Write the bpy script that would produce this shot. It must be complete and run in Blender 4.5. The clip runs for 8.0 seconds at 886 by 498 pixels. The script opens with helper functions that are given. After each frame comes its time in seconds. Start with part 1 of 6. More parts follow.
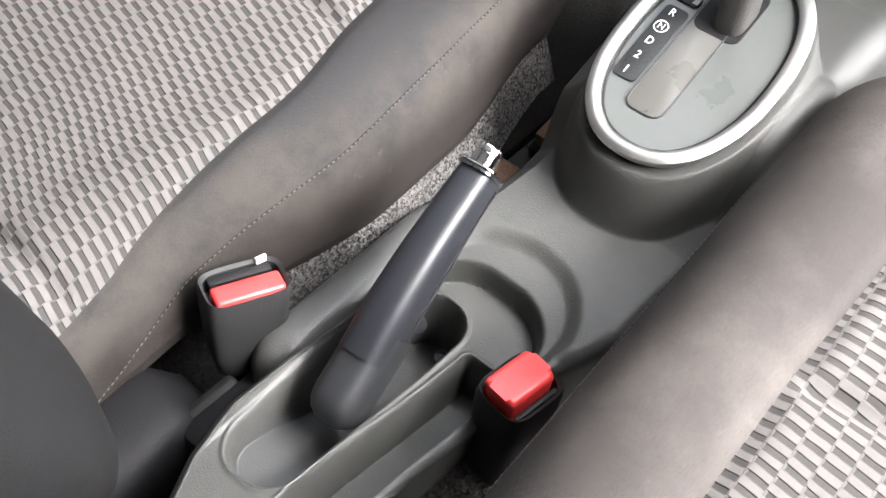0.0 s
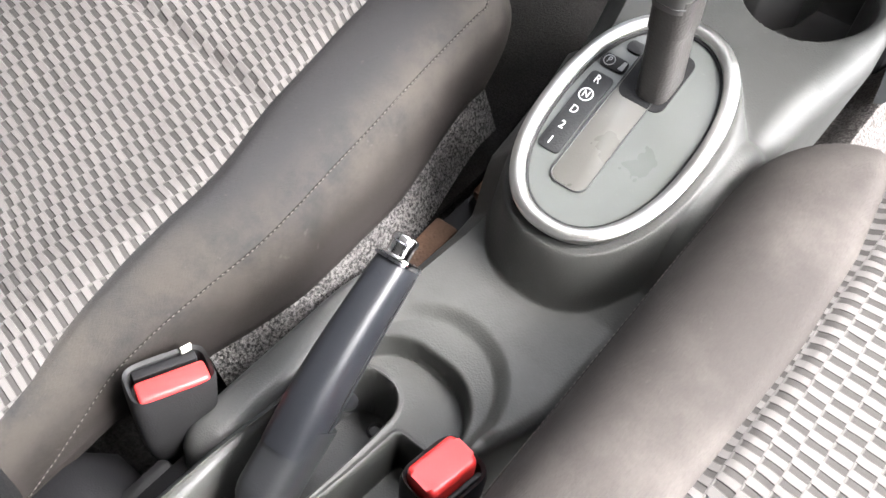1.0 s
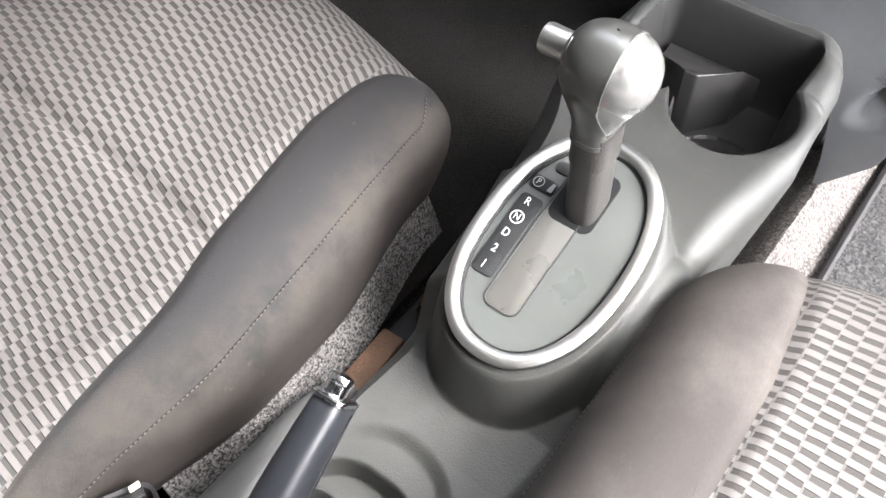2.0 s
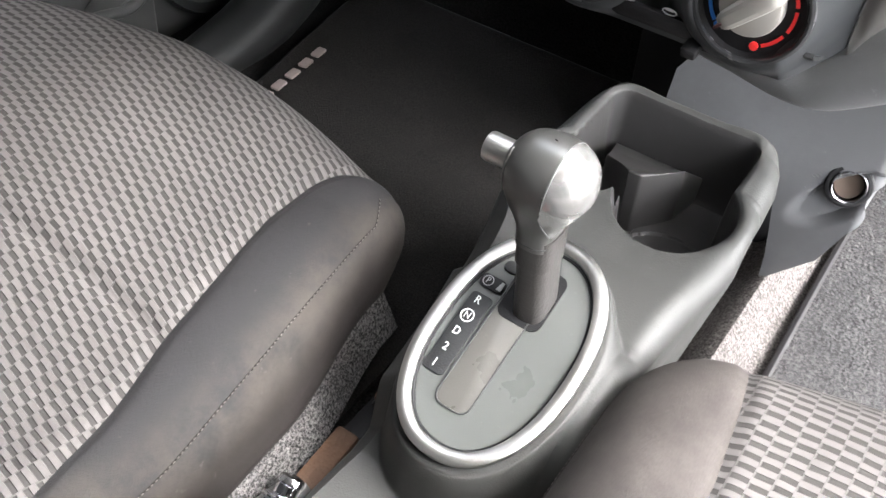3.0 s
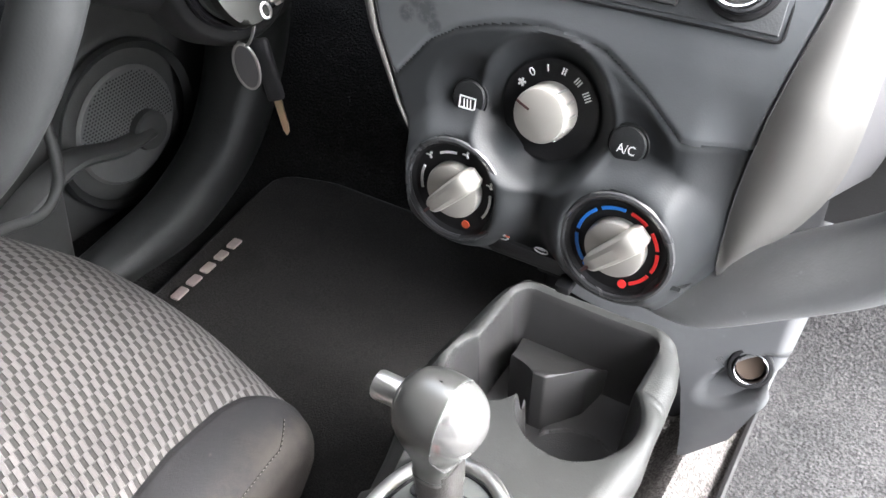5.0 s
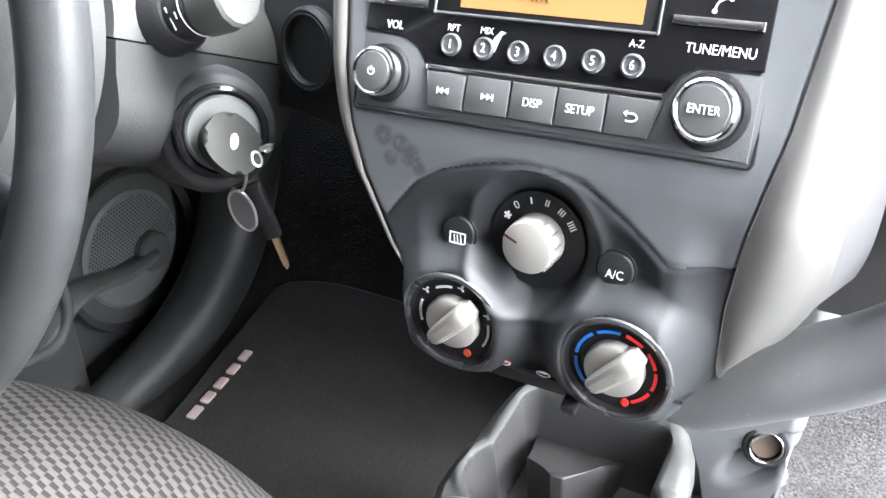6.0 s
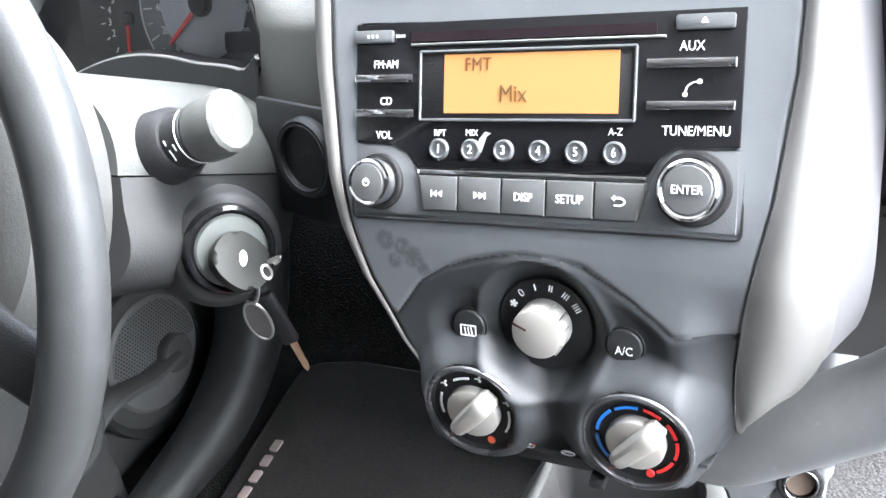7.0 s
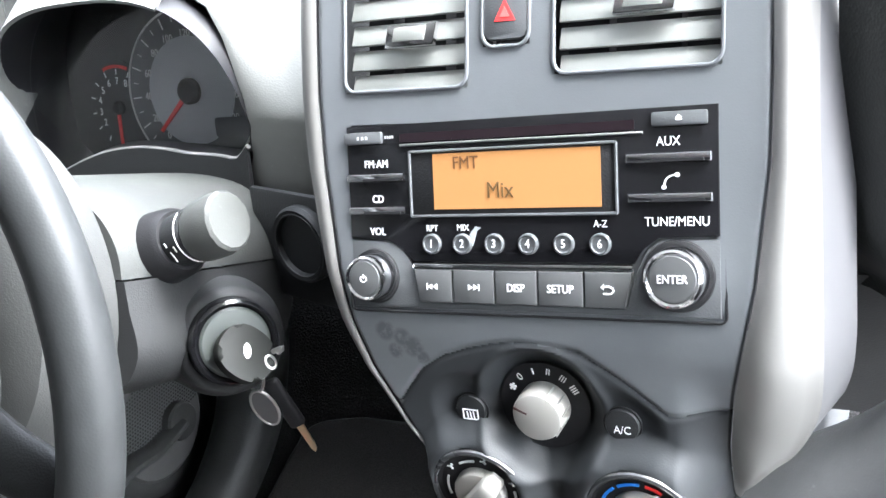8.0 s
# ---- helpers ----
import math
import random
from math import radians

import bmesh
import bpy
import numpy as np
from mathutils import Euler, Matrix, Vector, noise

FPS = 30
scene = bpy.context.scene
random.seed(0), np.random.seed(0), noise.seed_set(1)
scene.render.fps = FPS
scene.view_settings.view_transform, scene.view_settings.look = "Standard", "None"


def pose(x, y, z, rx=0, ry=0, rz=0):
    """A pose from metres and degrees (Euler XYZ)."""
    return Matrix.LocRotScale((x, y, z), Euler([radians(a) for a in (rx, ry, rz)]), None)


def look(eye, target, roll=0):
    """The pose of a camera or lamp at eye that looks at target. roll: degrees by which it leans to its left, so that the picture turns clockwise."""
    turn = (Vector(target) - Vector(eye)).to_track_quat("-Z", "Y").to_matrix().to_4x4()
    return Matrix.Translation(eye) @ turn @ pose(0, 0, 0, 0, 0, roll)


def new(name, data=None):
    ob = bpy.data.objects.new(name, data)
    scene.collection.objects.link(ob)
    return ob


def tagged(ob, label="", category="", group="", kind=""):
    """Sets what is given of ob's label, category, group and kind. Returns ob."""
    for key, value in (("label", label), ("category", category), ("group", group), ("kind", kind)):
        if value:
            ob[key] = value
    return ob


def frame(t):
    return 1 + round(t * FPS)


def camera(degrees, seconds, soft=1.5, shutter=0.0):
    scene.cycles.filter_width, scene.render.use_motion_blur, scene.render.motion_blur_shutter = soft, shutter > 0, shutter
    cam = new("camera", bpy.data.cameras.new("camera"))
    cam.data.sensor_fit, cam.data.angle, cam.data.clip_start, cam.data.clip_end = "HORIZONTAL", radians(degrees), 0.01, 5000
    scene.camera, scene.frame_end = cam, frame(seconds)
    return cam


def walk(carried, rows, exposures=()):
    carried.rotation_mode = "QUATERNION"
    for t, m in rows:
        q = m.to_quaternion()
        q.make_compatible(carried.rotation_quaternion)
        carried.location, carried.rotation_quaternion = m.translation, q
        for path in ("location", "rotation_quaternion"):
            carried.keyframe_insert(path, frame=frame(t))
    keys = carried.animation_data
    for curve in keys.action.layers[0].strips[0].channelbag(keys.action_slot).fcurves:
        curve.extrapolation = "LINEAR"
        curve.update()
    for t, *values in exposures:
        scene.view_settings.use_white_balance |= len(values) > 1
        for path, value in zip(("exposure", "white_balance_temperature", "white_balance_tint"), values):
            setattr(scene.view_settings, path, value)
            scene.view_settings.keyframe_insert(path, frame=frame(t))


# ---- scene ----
import functools

# All lengths in metres: x to the passenger's side, y to the front of the car, z up.
cam = camera(51.5, 8.0)
PATH = [
    (0, (0.142, 0.037, 0.623), (-0.636, 1.071, -0.902), 4.9),
    (0.5, (0.143, 0.06, 0.641), (-0.611, 1.096, -0.895), 4.9),
    (1, (0.145, 0.101, 0.664), (-0.61, 1.08, -0.908), 2.7),
    (1.5, (0.145, 0.145, 0.682), (-0.616, 1.097, -0.904), 1.4),
    (1.7, (0.143, 0.148, 0.703), (-0.614, 1.116, -0.875), 1.1),
    (2.8, (0.154, 0.158, 0.727), (-0.646, 1.274, -0.728), 1.5),
    (3, (0.154, 0.157, 0.732), (-0.638, 1.306, -0.701), 2.3),
    (3.5, (0.148, 0.186, 0.721), (-0.623, 1.396, -0.673), 3.2),
    (4, (0.157, 0.178, 0.749), (-0.607, 1.45, -0.592), 4.2),
    (4.5, (0.159, 0.189, 0.763), (-0.621, 1.507, -0.524), 3.3),
    (4.7, (0.159, 0.195, 0.768), (-0.629, 1.532, -0.494), 2.6),
    (5.8, (0.161, 0.214, 0.802), (-0.699, 1.63, -0.318), -2.9),
    (6, (0.159, 0.215, 0.812), (-0.702, 1.638, -0.299), -4.3),
    (6.5, (0.161, 0.218, 0.827), (-0.729, 1.66, -0.236), -8.1),
    (7, (0.165, 0.219, 0.84), (-0.74, 1.681, -0.181), -11.6),
    (7.5, (0.169, 0.221, 0.856), (-0.742, 1.698, -0.138), -14.3),
    (8, (0.169, 0.224, 0.877), (-0.725, 1.722, -0.101), -14.6),
]
walk(cam, [(t, look(eye, target, roll)) for t, eye, target, roll in PATH], [(0.0, 4.25, 6450, 11), (1.5, 4.4, 6450, 11), (3.0, 4.15, 6450, 11), (4.5, 4.3, 6400, 11), (6.5, 4.97, 6100, 9), (7.0, 4.97, 6050, 9), (8.0, 4.55, 6020, 8)])

# ---- light ----
world = bpy.data.worlds.new("sky")
scene.world = world
world.use_nodes = True
wn = world.node_tree.nodes
sky = wn.new("ShaderNodeTexSky")
sky.sky_type = "NISHITA"
sky.sun_disc = False
sky.sun_elevation, sky.sun_rotation = radians(51.5), radians(75.5)
sky.dust_density, sky.air_density, sky.ozone_density = 4.0, 1.0, 1.0
wn["Background"].inputs["Strength"].default_value = 0.15
# a veil of cloud takes most of the blue out of the sky
grey = wn.new("ShaderNodeHueSaturation")
grey.inputs["Saturation"].default_value = 0.25
world.node_tree.links.new(sky.outputs["Color"], grey.inputs["Color"])
world.node_tree.links.new(grey.outputs["Color"], wn["Background"].inputs["Color"])

sun_data = bpy.data.lights.new("sun", "SUN")
sun_data.energy, sun_data.angle, sun_data.color = 0.8, radians(60), (1.0, 0.97, 0.94)
sun = new("sun", sun_data)
# The veiled sun shines in through the windscreen and the open passenger's door.
sun.matrix_basis = look((1.35, 0.35, 1.75), (0, 0, 0))


# ---- materials ----
class Nodes:
    """A small shorthand for building a material's node tree."""

    def __init__(self, name):
        self.mat = bpy.data.materials.new(name)
        self.mat.use_nodes = True
        self.tree = self.mat.node_tree
        self.bsdf = self.tree.nodes["Principled BSDF"]

    def put(self, socket, value):
        if hasattr(value, "links"):
            self.tree.links.new(value, socket)
        elif isinstance(value, (tuple, list)) and len(value) == 3 and socket.type == "RGBA":
            socket.default_value = (*value, 1)
        else:
            socket.default_value = value

    def add(self, kind, operation=None, feature=None, interpolation_type=None, data_type=None):
        node = self.tree.nodes.new(kind)
        if operation:
            node.operation = operation
        if feature:
            node.feature = feature
        if interpolation_type:
            node.interpolation_type = interpolation_type
        if data_type:
            node.data_type = data_type
        return node

    def math(self, op, a, b=0.0, c=0.0):
        node = self.add("ShaderNodeMath", operation=op)
        for socket, value in zip(node.inputs, (a, b, c)):
            self.put(socket, value)
        return node.outputs[0]

    def coords(self, which="Object", scale=1.0):
        node = self.add("ShaderNodeTexCoord")
        vec = self.add("ShaderNodeMapping")
        vec.inputs["Scale"].default_value = (scale, scale, scale) if not isinstance(scale, tuple) else scale
        self.tree.links.new(node.outputs[which], vec.inputs["Vector"])
        return vec.outputs[0]

    def noise(self, scale, detail=3.0, rough=0.5, which="Object", stretch=1.0):
        node = self.add("ShaderNodeTexNoise")
        self.put(node.inputs["Vector"], self.coords(which, stretch))
        self.put(node.inputs["Scale"], scale)
        self.put(node.inputs["Detail"], detail)
        self.put(node.inputs["Roughness"], rough)
        return node.outputs["Fac"]

    def cells(self, scale, which="Object", feature="F1"):
        node = self.add("ShaderNodeTexVoronoi", feature=feature)
        self.put(node.inputs["Vector"], self.coords(which))
        self.put(node.inputs["Scale"], scale)
        return node.outputs["Distance"]

    def ramp(self, fac, lo, hi):
        node = self.add("ShaderNodeMapRange", interpolation_type="SMOOTHSTEP")
        for socket, value in zip(node.inputs, (fac, lo, hi, 0.0, 1.0)):
            self.put(socket, value)
        return node.outputs[0]

    def mix(self, fac, a, b):
        node = self.add("ShaderNodeMix", data_type="RGBA")
        self.put(node.inputs["Factor"], fac)
        self.put(node.inputs[6], a)
        self.put(node.inputs[7], b)
        return node.outputs[2]

    def finish(self, color, rough, metal=0.0, height=None, depth=0.0005, spec=0.5, coat=0.0, sheen=0.0):
        b = self.bsdf.inputs
        self.put(b["Base Color"], color)
        self.put(b["Roughness"], rough)
        self.put(b["Metallic"], metal)
        self.put(b["Specular IOR Level"], spec)
        self.put(b["Coat Weight"], coat)
        self.put(b["Sheen Weight"], sheen)
        if height is not None:
            bump = self.add("ShaderNodeBump")
            bump.inputs["Strength"].default_value = 1.0
            bump.inputs["Distance"].default_value = depth
            self.put(bump.inputs["Height"], height)
            self.tree.links.new(bump.outputs[0], b["Normal"])
        return self.mat


def scaled(color, k):
    return tuple(min(1.0, c * k) for c in color)


def plastic(name, color, rough=0.5, grain=900.0, depth=0.00012, dust=0.25, spec=0.5):
    """Moulded grained plastic with scuffs and a film of dust."""
    n = Nodes(name)
    film = n.ramp(n.noise(14, 5, 0.65), 0.42, 0.75)
    fine = n.noise(160, 4, 0.7)
    col = n.mix(n.math("MULTIPLY", film, dust), color, scaled(color, 1.9))
    col = n.mix(n.math("MULTIPLY", n.ramp(fine, 0.62, 0.75), 0.35), col, scaled(color, 1.6))
    r = n.math("ADD", rough - 0.06, n.math("MULTIPLY", n.noise(22, 4, 0.6), 0.14))
    h = n.math("ADD", n.cells(grain), n.math("MULTIPLY", fine, 0.4))
    return n.finish(col, r, height=h, depth=depth, spec=spec)


def metal(name, color, rough, brushed=0.0):
    n = Nodes(name)
    worn = n.noise(60, 4, 0.6)
    col = n.mix(worn, scaled(color, 0.88), color)
    r = n.math("ADD", rough, n.math("MULTIPLY", worn, 0.1))
    h = n.noise(900, 2, 0.5, stretch=(1.0, 0.05, 1.0)) if brushed else n.noise(500, 2, 0.5)
    return n.finish(col, r, metal=1.0, height=h, depth=0.00002 + brushed * 0.00005)


def paint(name, color, rough=0.35, metal_part=0.0, depth=0.00002):
    n = Nodes(name)
    worn = n.noise(35, 5, 0.65)
    col = n.mix(worn, scaled(color, 0.92), scaled(color, 1.05))
    return n.finish(col, n.math("ADD", rough - 0.05, n.math("MULTIPLY", worn, 0.1)), metal=metal_part,
                    height=n.noise(1200, 2, 0.5), depth=depth)


def ink(name, color, rough=0.5):
    n = Nodes(name)
    return n.finish(n.mix(n.noise(300, 3, 0.6), scaled(color, 0.85), color), rough)


def weave_fabric():
    """Jacquard seat cloth: staggered raised light bars between dark gaps; UV in metres."""
    n = Nodes("woven_seat_cloth")
    uv = n.add("ShaderNodeUVMap")
    warp = n.add("ShaderNodeTexNoise")
    warp.inputs["Scale"].default_value = 55.0
    n.tree.links.new(uv.outputs[0], warp.inputs["Vector"])
    sep = n.add("ShaderNodeSeparateXYZ")
    n.tree.links.new(uv.outputs[0], sep.inputs[0])
    wob = n.math("MULTIPLY", n.math("SUBTRACT", warp.outputs["Fac"], 0.5), 0.22)
    u = n.math("ADD", n.math("DIVIDE", sep.outputs[0], WEAVE_U), wob)
    col = n.math("FLOOR", u)
    fu = n.math("SUBTRACT", u, col)
    odd = n.math("MODULO", n.math("ABSOLUTE", col), 2.0)
    v = n.math("ADD", n.math("ADD", n.math("DIVIDE", sep.outputs[1], WEAVE_V), wob),
               n.math("ADD", n.math("MULTIPLY", odd, 0.46), n.math("MULTIPLY", fu, 0.20)))
    fv = n.math("FRACT", n.math("ADD", v, 1000.0))
    bar = n.math("MULTIPLY", n.ramp(fv, 0.0, 0.10), n.math("SUBTRACT", 1.0, n.ramp(fv, 0.56, 0.67)))
    ends = n.math("MULTIPLY", n.ramp(fu, 0.0, 0.06), n.math("SUBTRACT", 1.0, n.ramp(fu, 0.94, 1.0)))
    light = n.math("MULTIPLY", bar, n.math("ADD", 0.88, n.math("MULTIPLY", ends, 0.12)))
    rim = n.math("SUBTRACT", 1.0, n.ramp(fu, 0.05, 0.14))
    light = n.math("MAXIMUM", light, n.math("MULTIPLY", rim, 0.62))
    soil = n.ramp(n.noise(9, 5, 0.6), 0.35, 0.75)
    pale = n.mix(soil, (0.130, 0.1235, 0.1205), (0.106, 0.1005, 0.098))
    thread = n.noise(2600, 2, 0.6)
    pale = n.mix(n.math("MULTIPLY", thread, 0.35), pale, (0.098, 0.093, 0.091))
    color = n.mix(light, n.mix(thread, (0.038, 0.0355, 0.034), (0.056, 0.0525, 0.051)), pale)
    h = n.math("ADD", n.math("MULTIPLY", light, 1.0), n.math("MULTIPLY", thread, 0.18))
    return n.finish(color, 0.9, height=h, depth=0.0011, spec=0.2)


def plain_cloth(name, color, rib=2200.0, soil_color=None):
    """Fine-ribbed trim cloth with soiled patches."""
    n = Nodes(name)
    soil = n.ramp(n.noise(10, 6, 0.65), 0.40, 0.72)
    spots = n.ramp(n.noise(110, 3, 0.6), 0.66, 0.74)
    col = n.mix(soil, color, soil_color or scaled(color, 1.3))
    col = n.mix(n.math("MULTIPLY", spots, 0.3), col, scaled(color, 2.0))
    thread = n.noise(rib, 2, 0.5, stretch=(1.0, 0.25, 1.0))
    col = n.mix(n.math("MULTIPLY", thread, 0.4), col, scaled(color, 0.55))
    return n.finish(col, 0.88, height=n.math("ADD", thread, n.math("MULTIPLY", n.noise(70, 3), 0.6)), depth=0.0004, spec=0.25)


def dusty_bolster():
    """Driver's bolster cloth: clean slate above, a dusty beige ridge along the seam, brown below; UV in metres."""
    n = Nodes("bolster_cloth")
    uv = n.add("ShaderNodeUVMap")
    sep = n.add("ShaderNodeSeparateXYZ")
    n.tree.links.new(uv.outputs[0], sep.inputs[0])
    seam = n.math("ADD", -0.1015, n.math("MULTIPLY", sep.outputs[1], -0.048))
    off = n.math("SUBTRACT", sep.outputs[0], seam)
    wob = n.math("MULTIPLY", n.math("SUBTRACT", n.noise(18, 4, 0.6), 0.5), 0.03)
    off = n.math("ADD", off, wob)
    ridge = n.math("MULTIPLY", n.ramp(off, -0.030, 0.0), n.math("SUBTRACT", 1.0, n.ramp(off, 0.004, 0.040)))
    ridge = n.math("MULTIPLY", ridge, n.ramp(n.noise(30, 5, 0.7), 0.25, 0.65))
    under = n.ramp(off, 0.0, 0.030)
    col = n.mix(under, (0.024, 0.0235, 0.025), (0.018, 0.0146, 0.0135))
    col = n.mix(n.math("MULTIPLY", ridge, 0.75), col, (0.062, 0.054, 0.046))
    spots = n.ramp(n.noise(140, 3, 0.6), 0.68, 0.74)
    col = n.mix(n.math("MULTIPLY", spots, 0.35), col, (0.09, 0.082, 0.075))
    thread = n.noise(2200, 2, 0.5, stretch=(1.0, 0.25, 1.0))
    col = n.mix(n.math("MULTIPLY", thread, 0.35), col, (0.015, 0.0145, 0.0145))
    return n.finish(col, 0.86, height=n.math("ADD", thread, n.math("MULTIPLY", n.noise(70, 3), 0.6)), depth=0.0004, spec=0.25)


def carpet(name, dark, pale, scale=420.0, depth=0.0025):
    """Needle-felt carpet: tufted speckle of two tones."""
    n = Nodes(name)
    tuft = n.noise(scale, 4, 0.75)
    patch = n.noise(25, 4, 0.6)
    col = n.mix(n.ramp(tuft, 0.38, 0.62), dark, pale)
    col = n.mix(n.math("MULTIPLY", n.ramp(patch, 0.45, 0.7), 0.4), col, scaled(dark, 1.1))
    return n.finish(col, 0.95, height=n.math("ADD", tuft, n.math("MULTIPLY", n.cells(scale * 0.8), 0.7)), depth=depth, spec=0.1)


WEAVE_U, WEAVE_V = 0.0098, 0.0066
CLOTH_WEAVE = weave_fabric()
CLOTH_BOLSTER = dusty_bolster()
CLOTH_BOLSTER_WORN = plain_cloth("bolster_cloth_worn", (0.044, 0.039, 0.037), soil_color=(0.086, 0.077, 0.072), rib=1300.0)
CLOTH_BACK = plain_cloth("backrest_cloth", (0.006, 0.006, 0.0066))
THREAD = ink("stitch_thread", (0.115, 0.107, 0.098), 0.8)
CARPET_LIGHT = carpet("tunnel_carpet", (0.065, 0.060, 0.058), (0.185, 0.171, 0.166))
CARPET_SKIRT = carpet("seat_skirt_felt", (0.022, 0.022, 0.022), (0.19, 0.182, 0.18), 500.0, 0.0018)
# driver's footwell: carpet and mat colours hold the shade under the dash
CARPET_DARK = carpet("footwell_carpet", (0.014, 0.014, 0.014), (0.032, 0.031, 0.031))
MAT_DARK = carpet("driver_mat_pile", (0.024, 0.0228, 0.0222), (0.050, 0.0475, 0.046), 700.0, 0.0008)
MAT_GREY = carpet("passenger_mat_pile", (0.031, 0.031, 0.032), (0.080, 0.078, 0.079), 380.0, 0.0024)
BINDING = plastic("mat_binding", (0.012, 0.012, 0.013), 0.6)
CONSOLE = plastic("console_plastic", (0.049, 0.050, 0.048), 0.46, 800.0, 0.00010, 0.38, 0.35)
CONSOLE_DARK = plastic("console_insert", (0.028, 0.029, 0.030), 0.42, 900.0, 0.0001, 0.2)
PLATE = plastic("shift_plate_plastic", (0.078, 0.083, 0.080), 0.28, 1400.0, 0.00003, 0.0)
GATE = plastic("gate_slider_plastic", (0.088, 0.086, 0.080), 0.27, 1400.0, 0.00003, 0.0)
DASH = plastic("dash_plastic", (0.058, 0.061, 0.064), 0.44, 1100.0, 0.00008, 0.18)
DASH_TOP = plastic("dash_top_plastic", (0.175, 0.178, 0.172), 0.48, 700.0, 0.0001, 0.15, 0.35)
DASH_DARK = plastic("dash_lower_plastic", (0.018, 0.019, 0.020), 0.48, 800.0, 0.00012, 0.15, 0.25)
SHROUD = plastic("column_plastic", (0.022, 0.0225, 0.023), 0.48, 900.0, 0.0001, 0.2, 0.25)
LEATHER = plastic("wheel_rim_vinyl", (0.029, 0.0305, 0.0312), 0.46, 700.0, 0.00005, 0.45, 0.32)
BLACK_GLOSS = plastic("gloss_black", (0.006, 0.006, 0.007), 0.14, 2500.0, 0.00001, 0.05)
BLACK_MATTE = plastic("matt_black", (0.010, 0.010, 0.011), 0.55, 900.0, 0.0001, 0.1, 0.25)
BUCKLE_PLASTIC = plastic("buckle_plastic", (0.019, 0.019, 0.020), 0.55, 1000.0, 0.0001, 0.2, 0.25)
BUCKLE_RED = plastic("buckle_red", (0.74, 0.045, 0.045), 0.34, 1500.0, 0.00003, 0.0)
GRIP = plastic("brake_grip_plastic", (0.012, 0.0132, 0.0165), 0.40, 1300.0, 0.00004, 0.10)
KNOB_SATIN = paint("knob_satin_grey", (0.38, 0.38, 0.375), 0.26, 0.75)
KNOB_GREY = paint("knob_dark_metallic", (0.120, 0.121, 0.117), 0.33, 0.7, 0.00001)
CHROME = metal("chrome", (0.86, 0.86, 0.88), 0.07)
SATIN = metal("satin_silver", (0.62, 0.62, 0.60), 0.34, 1.0)
TRIM_SILVER = paint("silver_trim_paint", (0.165, 0.161, 0.154), 0.46, 0.2)
STEEL = metal("steel", (0.55, 0.54, 0.52), 0.30)
RUST = plastic("rusty_rail", (0.075, 0.040, 0.022), 0.75, 400.0, 0.0004, 0.6)
BRASS = metal("brass", (0.70, 0.56, 0.36), 0.3)
WHITE_INK = ink("white_ink", (0.78, 0.78, 0.78))
GREY_INK = ink("grey_ink", (0.45, 0.45, 0.46))
RED_INK = ink("red_ink", (0.75, 0.03, 0.03))
ORANGE_INK = ink("orange_ink", (0.50, 0.075, 0.03))
BLUE_INK = ink("blue_ink", (0.02, 0.20, 0.70))
DARK_INK = ink("dark_ink", (0.08, 0.045, 0.015))
PINK_INK = ink("mat_badge", (0.50, 0.41, 0.385))
PAPER = ink("paper_scrap", (0.62, 0.60, 0.50), 0.9)


def lit_screen():
    n = Nodes("amber_lcd")
    tone = n.mix(n.noise(8, 2, 0.5), (0.80, 0.37, 0.115), (0.88, 0.43, 0.15))
    n.put(n.bsdf.inputs["Emission Color"], tone)
    n.put(n.bsdf.inputs["Emission Strength"], 0.020)
    return n.finish(n.mix(0.5, (0.20, 0.095, 0.036), (0.23, 0.115, 0.045)), 0.35)


def clear_pane():
    n = Nodes("clear_lens")
    n.put(n.bsdf.inputs["Transmission Weight"], 1.0)
    n.put(n.bsdf.inputs["IOR"], 1.35)
    return n.finish((0.96, 0.97, 0.98), 0.03)


SCREEN = lit_screen()
LENS = clear_pane()


# ---- mesh building ----
IDENT = Matrix.Identity(4)


def part(name, bm, mat, parent=None, label="", smooth=True, sharp=32.0):
    """Links a bmesh as one mesh object, under a thing or a part where one is given."""
    bmesh.ops.recalc_face_normals(bm, faces=bm.faces)
    me = bpy.data.meshes.new(name)
    bm.to_mesh(me)
    bm.free()
    me.materials.append(mat)
    if smooth:
        for p in me.polygons:
            p.use_smooth = True
        me.set_sharp_from_angle(angle=radians(sharp))
    ob = new(name, me)
    if parent is not None:
        ob.parent = parent
    if label:
        ob["label"] = label
    return ob


def thing(name, at, label, category, group="", kind=""):
    """An Empty at the base of a thing, that carries its tags. Its parts are modelled in world metres."""
    ob = new(name)
    ob.empty_display_size = 0.02
    ob.location = at
    return tagged(ob, label, category, group, kind)


def piece(name, bm, mat, holder, label="", smooth=True, sharp=32.0):
    """A part modelled in world metres under a thing or one of its parts."""
    ob = part(name, bm, mat, None, label, smooth, sharp)
    ob.parent = holder
    root = holder
    while root.parent is not None:
        root = root.parent
    if holder is root:
        ob.matrix_parent_inverse = root.matrix_basis.inverted()
    return ob


def box(c, size, m=IDENT, bevel=0.002, segs=2):
    bm = bmesh.new()
    bmesh.ops.create_cube(bm, size=1.0, matrix=m @ Matrix.Translation(c) @ Matrix.Diagonal((*size, 1)))
    if bevel:
        bmesh.ops.bevel(bm, geom=list(bm.edges), offset=bevel, segments=segs, profile=0.5, affect="EDGES")
    return bm


